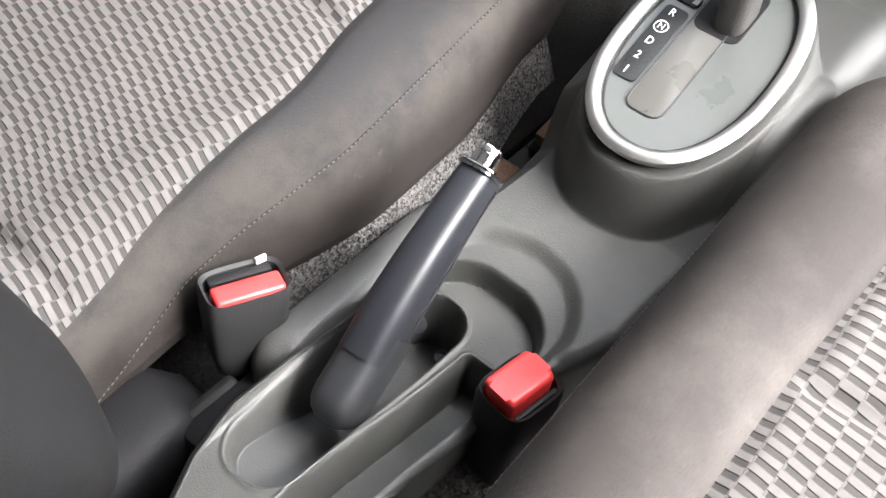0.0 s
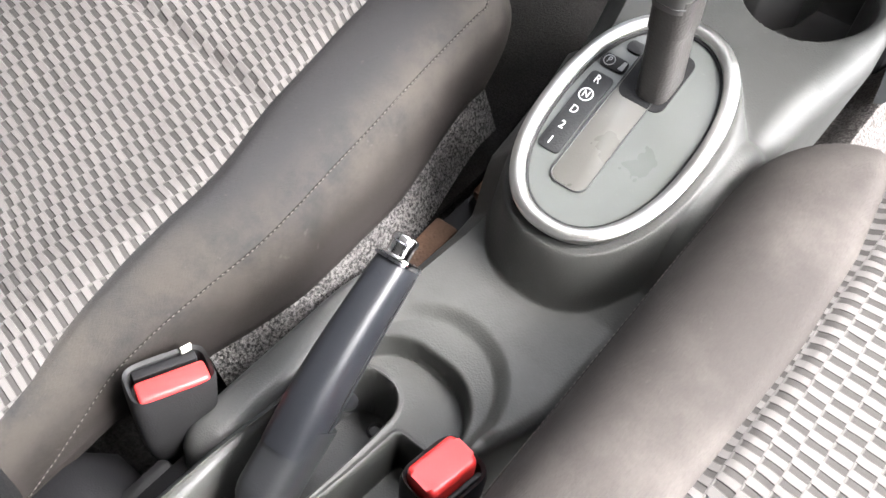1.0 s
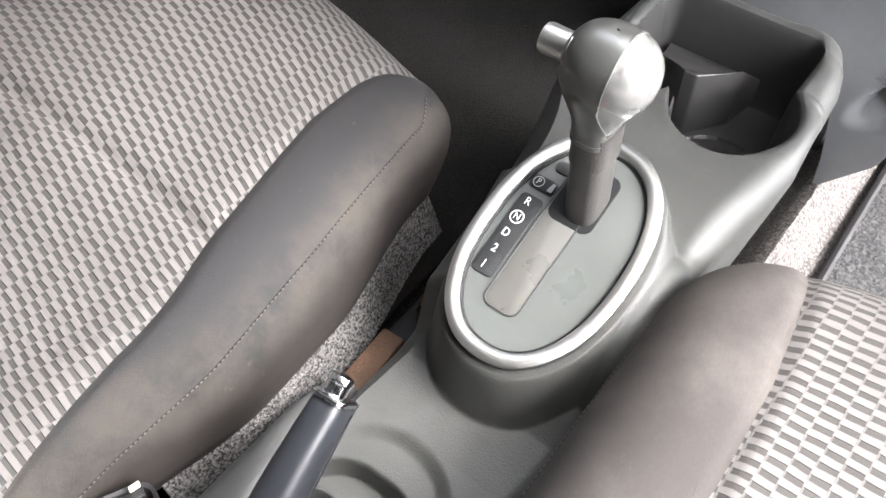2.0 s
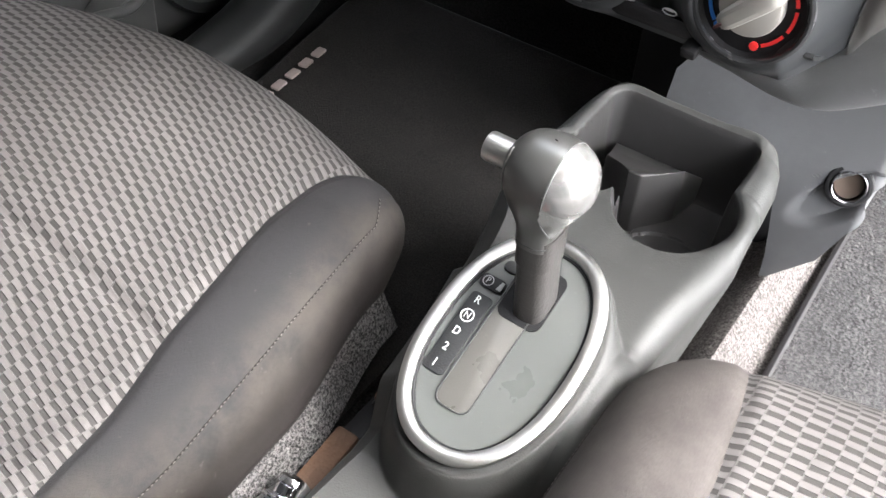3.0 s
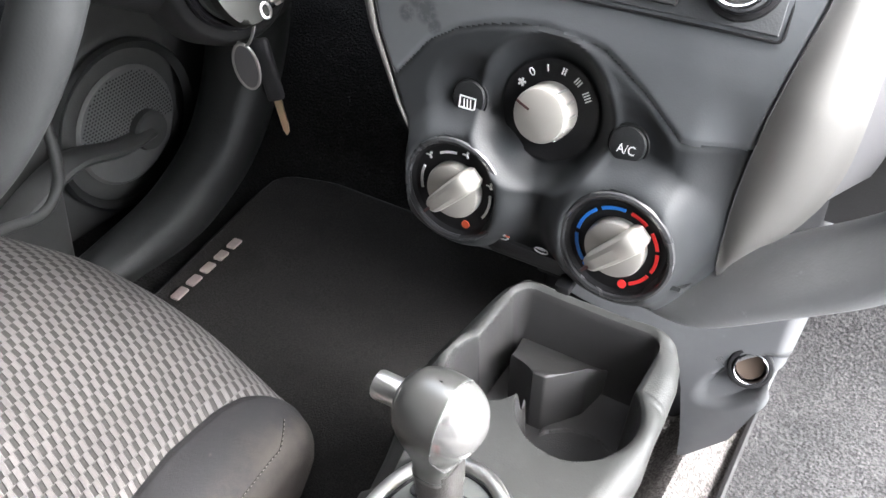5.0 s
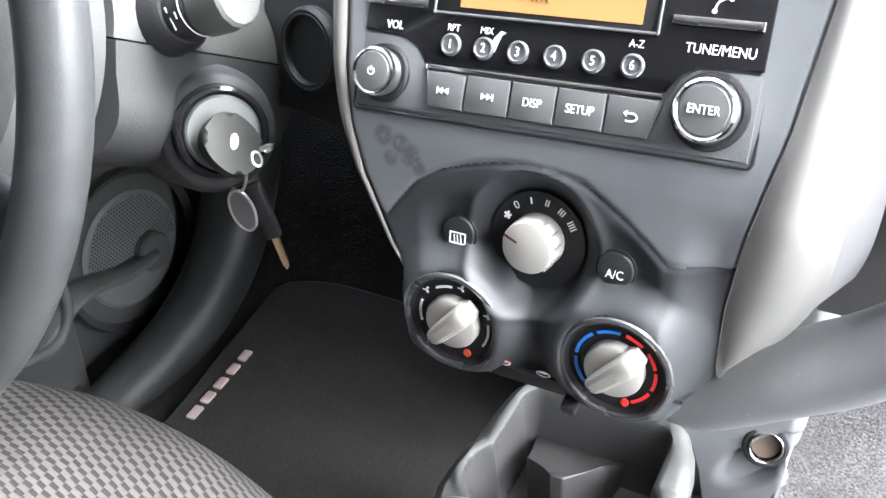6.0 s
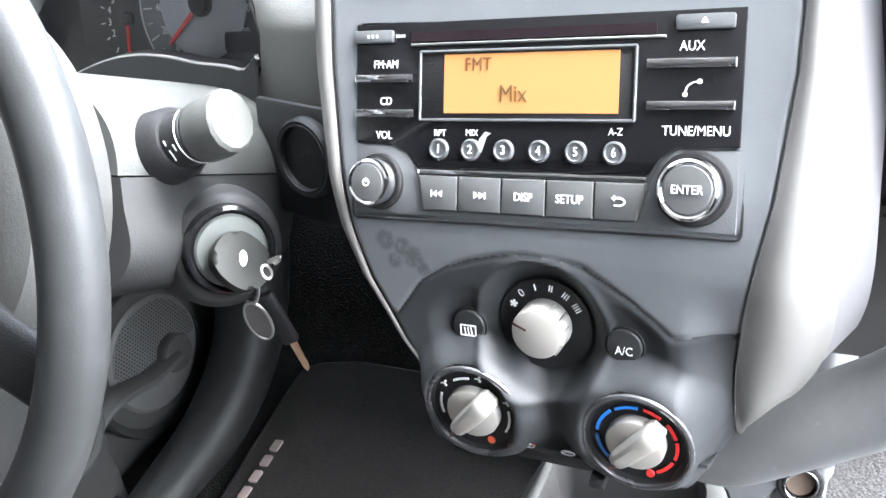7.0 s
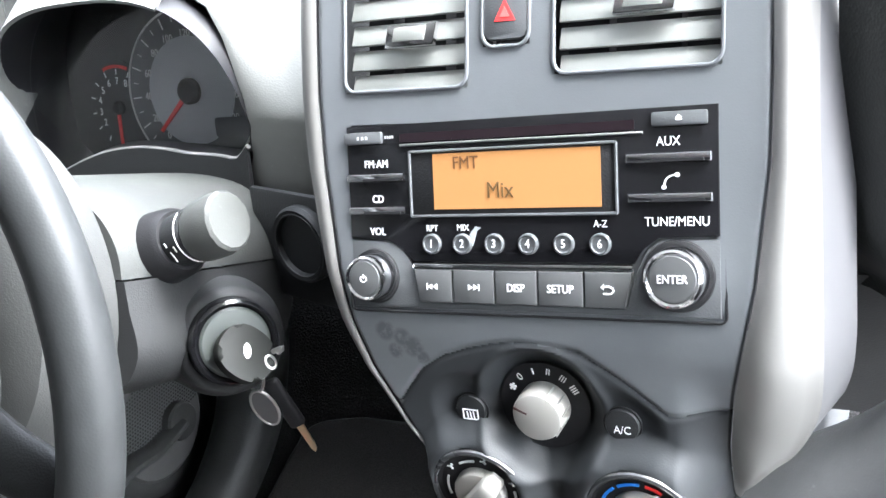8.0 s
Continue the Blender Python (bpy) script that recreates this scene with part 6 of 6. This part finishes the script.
DIAL_GREY = paint("dial_grey", (0.115, 0.119, 0.13), 0.5)
build_cluster()


# ---- steering column ----
COL_M = frame_of((-0.335, 0.530, 0.648), (1, 0, 0), (0, math.sin(radians(27)), math.cos(radians(27))))
# local x to the passenger, y up from the column, z back to the driver


def build_column():
    col = thing("steering_column", (-0.335, 0.58, 0.55), "grey two-piece steering column shroud", "steering column")
    up, low = [], []
    for s in steps(-0.155, -0.010, 16):
        e = 1 - 0.04 * smooth01(-0.03, -0.010, s)
        g = 1 + 0.08 * (1 - smooth01(-0.15, -0.03, s))
        up.append([COL_M @ Vector((0.106 * e * g * math.copysign(abs(math.cos(a)) ** 0.72, math.cos(a)), 0.060 * e * math.sin(a) ** 0.92 if 0 < a < math.pi else 0.0, s)) for a in steps(0, math.pi, 33)])
        rings = []
        for a in steps(0, math.pi, 41):
            c, sn = math.cos(a), math.sin(a)
            hw = 0.108 * e * g
            x = hw * math.copysign(abs(c) ** 0.5, c)
            y = -0.078 * e * sn ** 0.55 - 0.001
            if c > 0:
                swell = 0.012 * smooth01(-0.150, -0.090, s) * smooth01(0.004, 0.050, -y) * (1 - 0.7 * smooth01(0.062, 0.080, -y))
                x += swell
            rings.append(COL_M @ Vector((x, y, s)))
        low.append(rings)
    # the upper half's lighter grey holds the light that falls from above
    piece("upper_shroud", loft(up, closed=False), SHROUD_LIGHT, col, "upper shroud, its grey lightened for light from above")
    body = piece("lower_shroud", loft(low, closed=False), SHROUD, col)
    for part_rings, mat in ((up, SHROUD_LIGHT), (low, SHROUD)):
        bm = bmesh.new()
        bm.faces.new([bm.verts.new(p) for p in part_rings[-1]])
        piece("end_face", bm, mat, col, smooth=False)
    # ignition lock
    im = frame_of((-0.1970, 0.5670, 0.5800), (0.55, 0.83, 0.0), (-0.25, 0.18, 0.95))
    z_way = im.to_3x3() @ Vector((0, 0, 1))
    if z_way.y > 0:
        im = im @ Matrix.Rotation(math.pi, 4, "Y")
    piece("lock_housing", lathe([(0.043, -0.085), (0.039, -0.030), (0.0345, -0.012), (0.0320, -0.008), (0.0282, -0.0060)], im, 56, caps=False), SHROUD, col)
    lock = piece("ignition_lock", lathe([(0.0282, -0.030), (0.0278, -0.002), (0.0268, 0.0030), (0.0248, 0.0040), (0.0232, 0.0010), (0.0215, 0.0)], im, 48, caps=False), BLACK_GLOSS, col)
    piece("lock_face", lathe([(0.0226, -0.004), (0.0220, 0.0015), (0.0205, 0.0026), (0.0004, 0.0030)], im, 44), LOCK_GREY, lock, "pale grey-green lock face")
    # wiper stalk
    base = Vector((-0.236, 0.578, 0.640))
    way = Vector((0.93, 0.02, 0.32)).normalized()
    piece("stalk_boot", tube([base - way * 0.01, base + way * 0.016, base + way * 0.020], [0.0245, 0.0215, 0.0185], 28), BLACK_MATTE, col)
    stalk = piece("wiper_stalk", tube([base + way * 0.010, base + way * 0.022, base + way * 0.034, base + way * 0.037], [0.0162, 0.0165, 0.0168, 0.0168], 24), DASH_DARK, col, "dark stalk with pale end")
    piece("stalk_end", tube([base + way * 0.036, base + way * 0.039, base + way * 0.055, base + way * 0.062, base + way * 0.064], [0.0165, 0.0186, 0.0192, 0.0186, 0.0168], 14, flat=0.90), SHROUD_PALE, stalk, "pale grey faceted end")
    fr = frame_of(base + way * 0.024, way, Vector((0, 0, 1)))
    for dx, lo, hi in ((-0.009, 200, 330), (0.010, 190, 340)):
        band = [fr @ Vector((dx, 0.0170 * math.sin(radians(a)), -0.0170 * math.cos(radians(a)))) for a in steps(lo - 90, hi - 90, 14)]
        piece("print_band", tube(band, 0.0004, 5), WHITE_INK, stalk, smooth=False)
    for k, (dx, dy, w) in enumerate(((-0.006, 0.004, 0.006), (-0.006, -0.002, 0.004), (0.000, 0.005, 0.003), (0.001, -0.003, 0.007), (0.006, 0.001, 0.004))):
        side_m = fr @ Matrix.Translation((dx, dy, math.sqrt(max(0, 0.0168 ** 2 - dy ** 2))))
        piece("stalk_mark", box((0, 0, 0), (0.0008, w, 0.0006), side_m, 0), WHITE_INK, stalk, smooth=False)
    return im


SHROUD_LIGHT = plastic("upper_shroud_plastic", (0.050, 0.052, 0.050), 0.5, 900.0, 0.0001, 0.2, 0.3)
SHROUD_PALE = plastic("stalk_end_plastic", (0.056, 0.058, 0.055), 0.5, 900.0, 0.00008, 0.15)
LOCK_GREY = paint("lock_face_grey", (0.050, 0.057, 0.052), 0.40, 0.1)
lock_pose = build_column()


TAG_GREY = metal("fob_tag_metal", (0.22, 0.22, 0.225), 0.35)
KEY_BLACK = plastic("key_bow_plastic", (0.014, 0.0148, 0.0135), 0.45, 1500.0, 0.00002, 0.1, 0.12)


def build_keys(im):
    """The key in the lock and the spare that hangs from its ring."""
    keys = thing("car_keys", im.translation, "black car key in ignition with spare on ring", "keys")
    hm = im @ Matrix.Translation((-0.0010, -0.0070, 0.0100)) @ Matrix.Rotation(radians(-14), 4, "X") @ Matrix.Rotation(radians(16), 4, "Y")
    bow = [(0.0165 * math.cos(t) * (1 + 0.10 * math.cos(2 * t + 1.2)), 0.0185 * math.sin(t)) for t in steps(0, 2 * math.pi, 45)[:-1]]
    head = piece("key_head", prism(bow, 0.0085, hm, 0.0030, 4), KEY_BLACK, keys, "round glossy black key bow")
    piece("key_badge", prism(ellipse(0.0024, 0.0048, 28), 0.0006, hm @ Matrix.Translation((0.0005, 0.0010, 0.0084)) @ Matrix.Rotation(radians(-25), 4, "Z"), 0.0003), SATIN, head, "oval silver badge")
    piece("key_eye", tube([hm @ Vector((0.0105 + 0.0030 * math.cos(t), -0.0118 + 0.0042 * math.sin(t), 0.0086)) for t in steps(0, 2 * math.pi, 25)[:-1]], 0.0009, 6, ring=True), STEEL, head)
    a = im @ Vector((0.018, -0.014, 0.018))
    ringc = Vector((-0.1950, 0.5700, 0.5530))
    ring_pts = [ringc + Vector((0.0085 * math.cos(t), -0.002 * math.cos(t) + 0.004 * math.sin(t), 0.0115 * math.sin(t))) for t in steps(0, 2 * math.pi, 33)[:-1]]
    piece("key_ring", tube(ring_pts, 0.0010, 8, ring=True), STEEL, keys, "steel split ring")
    piece("key_loop", tube(curve_through([a, a + Vector((0.004, 0.0, 0.004)), ringc + Vector((0.004, 0, 0.011)), ringc + Vector((-0.002, 0, 0.010))], 12), 0.0016, 8), STEEL, keys)
    way = Vector((0.012, 0.004, -0.060)).normalized()
    top = ringc + Vector((0.001, 0, -0.010))
    sd = Vector((0.85, 0.5, 0.2)).normalized()
    fm = frame_of(top, sd, way)
    piece("fob_tag", prism(ellipse(0.0068, 0.0140, 32, -0.0035, 0.0130), 0.0022, fm, 0.0008, 2, -0.006), TAG_GREY, keys, "oval dark fob tag with silver rim")
    piece("tag_rim", tube([fm @ Vector((-0.0035 + 0.0068 * math.cos(t), 0.0130 + 0.0140 * math.sin(t), -0.0052)) for t in steps(0, 2 * math.pi, 41)[:-1]], 0.0011, 8, ring=True), STEEL, keys)
    spare = piece("spare_head", box((0.006, 0.020, 0.002), (0.0110, 0.0400, 0.0065), fm, 0.0028, 3), BLACK_MATTE, keys)
    blade = [(0.0040, 0.036), (0.0088, 0.036), (0.0085, 0.044), (0.0078, 0.048), (0.0085, 0.051), (0.0076, 0.054), (0.0084, 0.057), (0.0074, 0.062), (0.0055, 0.064), (0.0042, 0.060)]
    piece("spare_blade", prism(blade, 0.0022, fm, 0.0004, 1, 0.001), BRASS, spare, "worn brass key blade")


build_keys(lock_pose)


# ---- steering wheel ----
HUB_GREY = plastic("hub_cover_plastic", (0.058, 0.059, 0.058), 0.46, 900.0, 0.0001, 0.2, 0.3)


def build_wheel():
    wheel = thing("steering_wheel", (-0.345, 0.437, 0.65), "grey vinyl steering wheel with worn rim", "steering wheel")
    wm = frame_of((-0.343, 0.436, 0.6535), (1, 0, 0), (0, math.sin(radians(23)), math.cos(radians(23))))
    R = 0.1855
    rim = [wm @ Vector((R * math.cos(a), R * math.sin(a), 0)) for a in steps(0, 2 * math.pi, 121)[:-1]]
    piece("rim", tube(rim, 0.0160, 20, ring=True, flat=0.92, up=wm.to_3x3() @ Vector((0, 0, 1))), LEATHER, wheel)
    piece("rim_seam", tube([wm @ Vector(((R - 0.0158) * math.cos(a), (R - 0.0158) * math.sin(a), 0.002)) for a in steps(0, 2 * math.pi, 121)[:-1]], 0.0007, 6, ring=True), BLACK_MATTE, wheel)
    hub = [(0.088, -0.030), (0.092, -0.010), (0.088, 0.006), (0.074, 0.016), (0.045, 0.022), (0.0005, 0.024)]
    piece("airbag_cover", lathe(hub, wm, 56), SHROUD_LIGHT, wheel, "pale grey airbag cover")
    # rear cover of the hub, with its screw
    back = [(0.104, -0.086), (0.110, -0.082), (0.1135, -0.070), (0.1125, -0.050), (0.104, -0.034), (0.088, -0.026)]
    piece("hub_back", lathe(back, wm @ Matrix.Translation((0.002, 0.022, -0.010)), 64), HUB_GREY, wheel)
    sp = wm @ Matrix.Rotation(radians(-12), 4, "Z") @ Matrix.Translation((0.1125, 0, -0.062)) @ Matrix.Rotation(radians(90), 4, "Y")
    piece("screw", lathe([(0.0055, 0), (0.0050, 0.0016), (0.0030, 0.0004), (0.0004, 0.0002)], sp, 20), STEEL, wheel)
    for ang in (-18, 198, 270):
        m = wm @ Matrix.Rotation(radians(ang), 4, "Z")
        rings = []
        for s in steps(0.07, 0.180, 10):
            w = 0.030 - 0.012 * smooth01(0.07, 0.15, s)
            rings.append([m @ Vector((s, w * math.cos(a), -0.004 + 0.010 * math.sin(a))) for a in steps(0, 2 * math.pi, 21)[:-1]])
        piece("spoke", loft(rings), DASH_DARK, wheel)


build_wheel()


# ---- driver's door and footwell side ----
def build_door():
    door = thing("door_1", (-0.63, 0.5, 0.15), "dark grey driver's door with speaker grille", "car door", kind="structure")
    # door card with a sill of bright reflections at its pocket
    def card(u, v):
        y = -0.35 + 1.22 * u
        z = 0.12 + 0.62 * v
        swell = 0.030 * math.exp(-((z - 0.50) / 0.10) ** 2)
        r = math.hypot((y - 0.795) / 1.0, (z - 0.250) / 1.0)
        dish = 0.012 * (1 - smooth01(0.085, 0.11, r))
        return Vector((-0.625 + swell + dish, y, z))
    piece("door_card", sheet(card, steps(0, 1, 90), steps(0, 1, 60), 0.004), DOOR_GREY, door)
    # round speaker housing and grille
    cm = frame_of((-0.606, 0.792, 0.250), (0, 1, 0), (0, 0, 1))
    if (cm.to_3x3() @ Vector((0, 0, 1))).x < 0:
        cm = frame_of((-0.606, 0.792, 0.250), (0, -1, 0), (0, 0, 1))
    spk = piece("speaker_housing", lathe([(0.100, 0.0), (0.097, 0.006), (0.092, 0.003), (0.088, 0.0)], cm, 64, caps=False), KICK_BLACK, door)
    bm = bmesh.new()
    holes = []
    for i in range(-16, 17):
        for j in range(-18, 19):
            a, b = i * 0.0044 + (j % 2) * 0.0022, j * 0.0038
            if math.hypot(a, b) < 0.064 and b > -0.010:
                holes.append((a, b))
    for a, b in holes:
        vs = [bm.verts.new(cm @ Vector((a + 0.0015 * math.cos(t), b + 0.0013 * math.sin(t), 0.0052 - 0.25 * (a * a + b * b)))) for t in steps(0, 2 * math.pi, 7)[:-1]]
        bm.faces.new(vs)
    piece("grille", lathe([(0.070, 0.0), (0.066, 0.0030), (0.045, 0.0036), (0.02, 0.0043), (0.0005, 0.0045)], cm, 48), GRILLE_GREY, door)
    tagged(piece("grille_hole", bm, GRILLE_EDGE, door, smooth=False), kind="stuff")
    # pull arm that crosses the speaker
    arm = curve_through([(-0.612, 0.585, 0.185), (-0.596, 0.640, 0.232), (-0.590, 0.700, 0.256), (-0.592, 0.760, 0.240), (-0.594, 0.810, 0.238)], 20)
    piece("speaker_arm", tube(arm, [0.026 - 0.0006 * i for i in range(20)], 14, flat=0.45, up=(0, 0, 1)), DOOR_GREY, door)
    piece("arm_boss", lathe([(0.0235, -0.012), (0.0235, 0.002), (0.0215, 0.005), (0.0004, 0.0065)], Matrix.Translation((-0.594, 0.812, 0.238)) @ cm.to_3x3().to_4x4(), 36), DOOR_GREY, door)
    # map pocket rim
    rimc = curve_through([(-0.570, 0.10, 0.270), (-0.570, 0.40, 0.262), (-0.570, 0.58, 0.242), (-0.570, 0.637, 0.231), (-0.572, 0.665, 0.248), (-0.576, 0.676, 0.275), (-0.590, 0.684, 0.31)], 50)
    piece("pocket_rim", tube(rimc, 0.006, 12), DOOR_GREY, door)
    def pocket(u, k):
        p = rimc[min(49, int(u * 49))]
        return Vector((p.x - 0.012 * k, p.y - 0.004 * k, p.z - (p.z - 0.125) * k))
    piece("pocket_wall", sheet(pocket, steps(0, 0.98, 48), steps(0, 1, 8), 0.003), DOOR_GREY, door)
    # kick panel: the rounded duct that runs from the sill up under the dash
    kick = []
    for p, r in zip(curve_through([(-0.548, 0.600, 0.132), (-0.542, 0.690, 0.145), (-0.540, 0.790, 0.165), (-0.545, 0.880, 0.215), (-0.548, 0.940, 0.320), (-0.552, 0.965, 0.46)], 40), steps(0.028, 0.052, 40)):
        kick.append((p, r))
    piece("kick_panel", tube([k[0] for k in kick], [k[1] for k in kick], 20), KICK_BLACK, door)
    piece("sill_plate", box((-0.575, 0.35, 0.150), (0.075, 0.62, 0.030), IDENT, 0.008, 3), KICK_BLACK, door)


DOOR_GREY = plastic("door_card_plastic", (0.042, 0.043, 0.042), 0.5, 700.0, 0.00015, 0.2, 0.25)
KICK_BLACK = plastic("kick_panel_plastic", (0.021, 0.022, 0.022), 0.42, 700.0, 0.00015, 0.2, 0.25)
GRILLE_GREY = plastic("grille_plastic", (0.085, 0.086, 0.085), 0.5, 900.0, 0.0001, 0.2, 0.25)
GRILLE_EDGE = ink("grille_hole_black", (0.004, 0.004, 0.004), 0.8)
build_door()



# ---- floor and shell ----
def build_floor():
    fl = thing("floor", (0, 0.4, 0.13), "dark carpeted car floor with raised tunnel", "floor", kind="structure")
    # one carpet sheet over both footwells, the tunnel and the toe board
    def carpet_z(x, y):
        tun = smooth01(-0.115, -0.075, x) * (1 - smooth01(0.060, 0.112, x))
        z = 0.136 + 0.012 * tun + 0.030 * math.exp(-((x - 0.078) / 0.014) ** 2) * smooth01(0.45, 0.6, y)
        toe = max(0.0, y - 0.90)
        z += 0.75 * toe * smooth01(0.90, 1.02, y) - 0.012 * (1 - smooth01(-0.1, 0.1, y))
        z += 0.0012 * noise.noise(Vector((x * 40, y * 40, 0)))
        return z
    # the driver's half is the same carpet, toned down for shade
    piece("carpet", sheet(lambda x, y: Vector((x, y, carpet_z(x, y))), steps(-0.66, -0.085, 60), steps(-0.9, 1.35, 120), 0.004), CARPET_DARK, fl, "footwell carpet, darkened for the shade under the dash")
    piece("carpet", sheet(lambda x, y: Vector((x, y, carpet_z(x, y))), steps(-0.085, 0.66, 120), steps(-0.9, 1.35, 160), 0.004), CARPET_LIGHT, fl, "speckled grey tunnel carpet")
    return carpet_z


carpet_height = build_floor()


def build_driver_mat():
    mat = thing("driver_floor_mat", (-0.33, 0.75, 0.145), "pile floor mat with metal badge, darkened for footwell shade", "floor mat")
    def top(x, y):
        return 0.1475 + 0.75 * max(0.0, y - 0.90) * smooth01(0.90, 1.02, y) + 0.0006 * noise.noise(Vector((x * 30, y * 30, 3)))
    def left(y):
        return float(np.interp(y, [0.42, 0.62, 0.677, 0.782, 0.86, 0.903, 0.915, 0.924, 0.932], [-0.455, -0.460, -0.463, -0.482, -0.495, -0.499, -0.493, -0.478, -0.440]))
    def at(u, y):
        x0, x1 = left(y), -0.125
        x = x0 + (x1 - x0) * u
        return Vector((x, y, top(x, y)))
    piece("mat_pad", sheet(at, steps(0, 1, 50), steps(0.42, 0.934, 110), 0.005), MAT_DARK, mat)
    rim = [at(0, y) + Vector((0, 0, 0.001)) for y in steps(0.42, 0.932, 110)] + [at(u, 0.934) + Vector((0, 0, 0.001)) for u in steps(0.05, 1, 20)]
    piece("edge_binding", tube(rim, 0.0042, 8), BINDING, mat)
    # metal badge: the name on it is drawn as plain bars
    bm = frame_of((-0.4470, 0.7320, 0.1535), (-0.012, 0.112, 0), (-1, -0.1, 0))
    for i, w in enumerate((0.019, 0.017, 0.017, 0.016, 0.017)):
        # bars run along the mat's edge, nearest first
        piece("badge_bar", prism(rounded(w, 0.0108, 0.002, 3, -0.0470 + i * 0.0238, 0), 0.0022, bm, 0.0006), PINK_INK, mat, "worn pinkish metal bar")


build_driver_mat()


def build_passenger_mat():
    mat = thing("passenger_floor_mat", (0.33, 0.75, 0.14), "grey pile floor mat with dark bound edge", "floor mat")
    def at(u, y):
        x = 0.119 + 0.006 * math.sin(y * 5) + 0.42 * u
        return Vector((x, y, 0.144 + 0.75 * max(0.0, y - 0.90) * smooth01(0.90, 1.02, y) + 0.0010 * noise.noise(Vector((x * 25, y * 25, 7)))))
    piece("mat_pad", sheet(at, steps(0, 1, 60), steps(0.40, 1.14, 90), 0.005), MAT_GREY, mat)
    piece("edge_binding", tube([at(0, y) + Vector((0, 0, 0.0015)) for y in steps(0.40, 1.14, 70)], 0.0045, 8), BINDING, mat)


build_passenger_mat()


def build_pedals():
    ped = thing("brake_pedal", (-0.33, 0.98, 0.22), "black rubber brake pedal", "pedal")
    piece("pad", box((0, 0, 0), (0.085, 0.055, 0.012), pose(-0.30, 0.985, 0.270, 60, 0, 0), 0.005, 3), BLACK_MATTE, ped)
    piece("arm", tube([(-0.30, 0.990, 0.275), (-0.30, 1.04, 0.36), (-0.30, 1.07, 0.52)], 0.008, 10), BLACK_MATTE, ped)


build_pedals()


def build_shell():
    """Unseen body round the cabin, walled up against light; the passenger's door stands open."""
    hull = thing("car_body", (0, 0.2, 0.0), "unseen grey lined car body shell, walled up against light", "car body", kind="structure")
    piece("firewall", box((0, 1.36, 0.45), (1.36, 0.02, 0.90), IDENT, 0), BLACK_MATTE, hull)
    piece("roof_lining", box((0, -0.30, 1.27), (1.30, 1.75, 0.03), IDENT, 0.01), LINING, hull)
    piece("rear_wall", box((0, -1.15, 0.69), (1.36, 0.03, 1.18), IDENT, 0), WALL_CLOTH, hull)
    piece("side_wall", box((-0.665, 0.0, 0.69), (0.03, 2.3, 1.18), IDENT, 0), WALL_CLOTH, hull)
    piece("sill", box((0.665, 0.0, 0.12), (0.06, 2.3, 0.10), IDENT, 0.01), BLACK_MATTE, hull)
    for x in (-0.64, 0.64):
        piece("windscreen_pillar", tube([(x, 1.10, 0.80), (x * 0.95, 0.52, 1.26)], 0.035, 12), LINING, hull)
        # far wider than a pillar, to keep light off the rear of the seats
        piece("pillar_light_wall", box((x, -0.06, 0.70), (0.05, 0.43, 1.14), IDENT, 0.01), WALL_CLOTH, hull)
        piece("roof_rail", box((x * 0.98, -0.30, 1.24), (0.07, 1.75, 0.07), IDENT, 0.01), LINING, hull)
    piece("rear_light_wall", box((0.665, -0.70, 0.69), (0.03, 0.90, 1.18), IDENT, 0), WALL_CLOTH, hull)


# dark, so that the unseen walls throw little light back
WALL_CLOTH = plain_cloth("dark_wall_cloth", (0.055, 0.055, 0.055))
LINING = plain_cloth("roof_lining_cloth", (0.46, 0.455, 0.44))
build_shell()

# unseen ground, added pale to bounce light up into the cabin
GROUND = Nodes("bounce_ground")
GROUND = GROUND.finish(GROUND.mix(GROUND.noise(3, 6, 0.7), (0.15, 0.148, 0.145), (0.22, 0.216, 0.21)), 0.9)
gb = bmesh.new()
bmesh.ops.create_grid(gb, x_segments=4, y_segments=4, size=400.0, matrix=Matrix.Translation((0, 0, -0.25)))
tagged(part("ground", gb, GROUND, None, "", False), "pale ground under the car, unseen, added to bounce light", "ground", kind="structure")
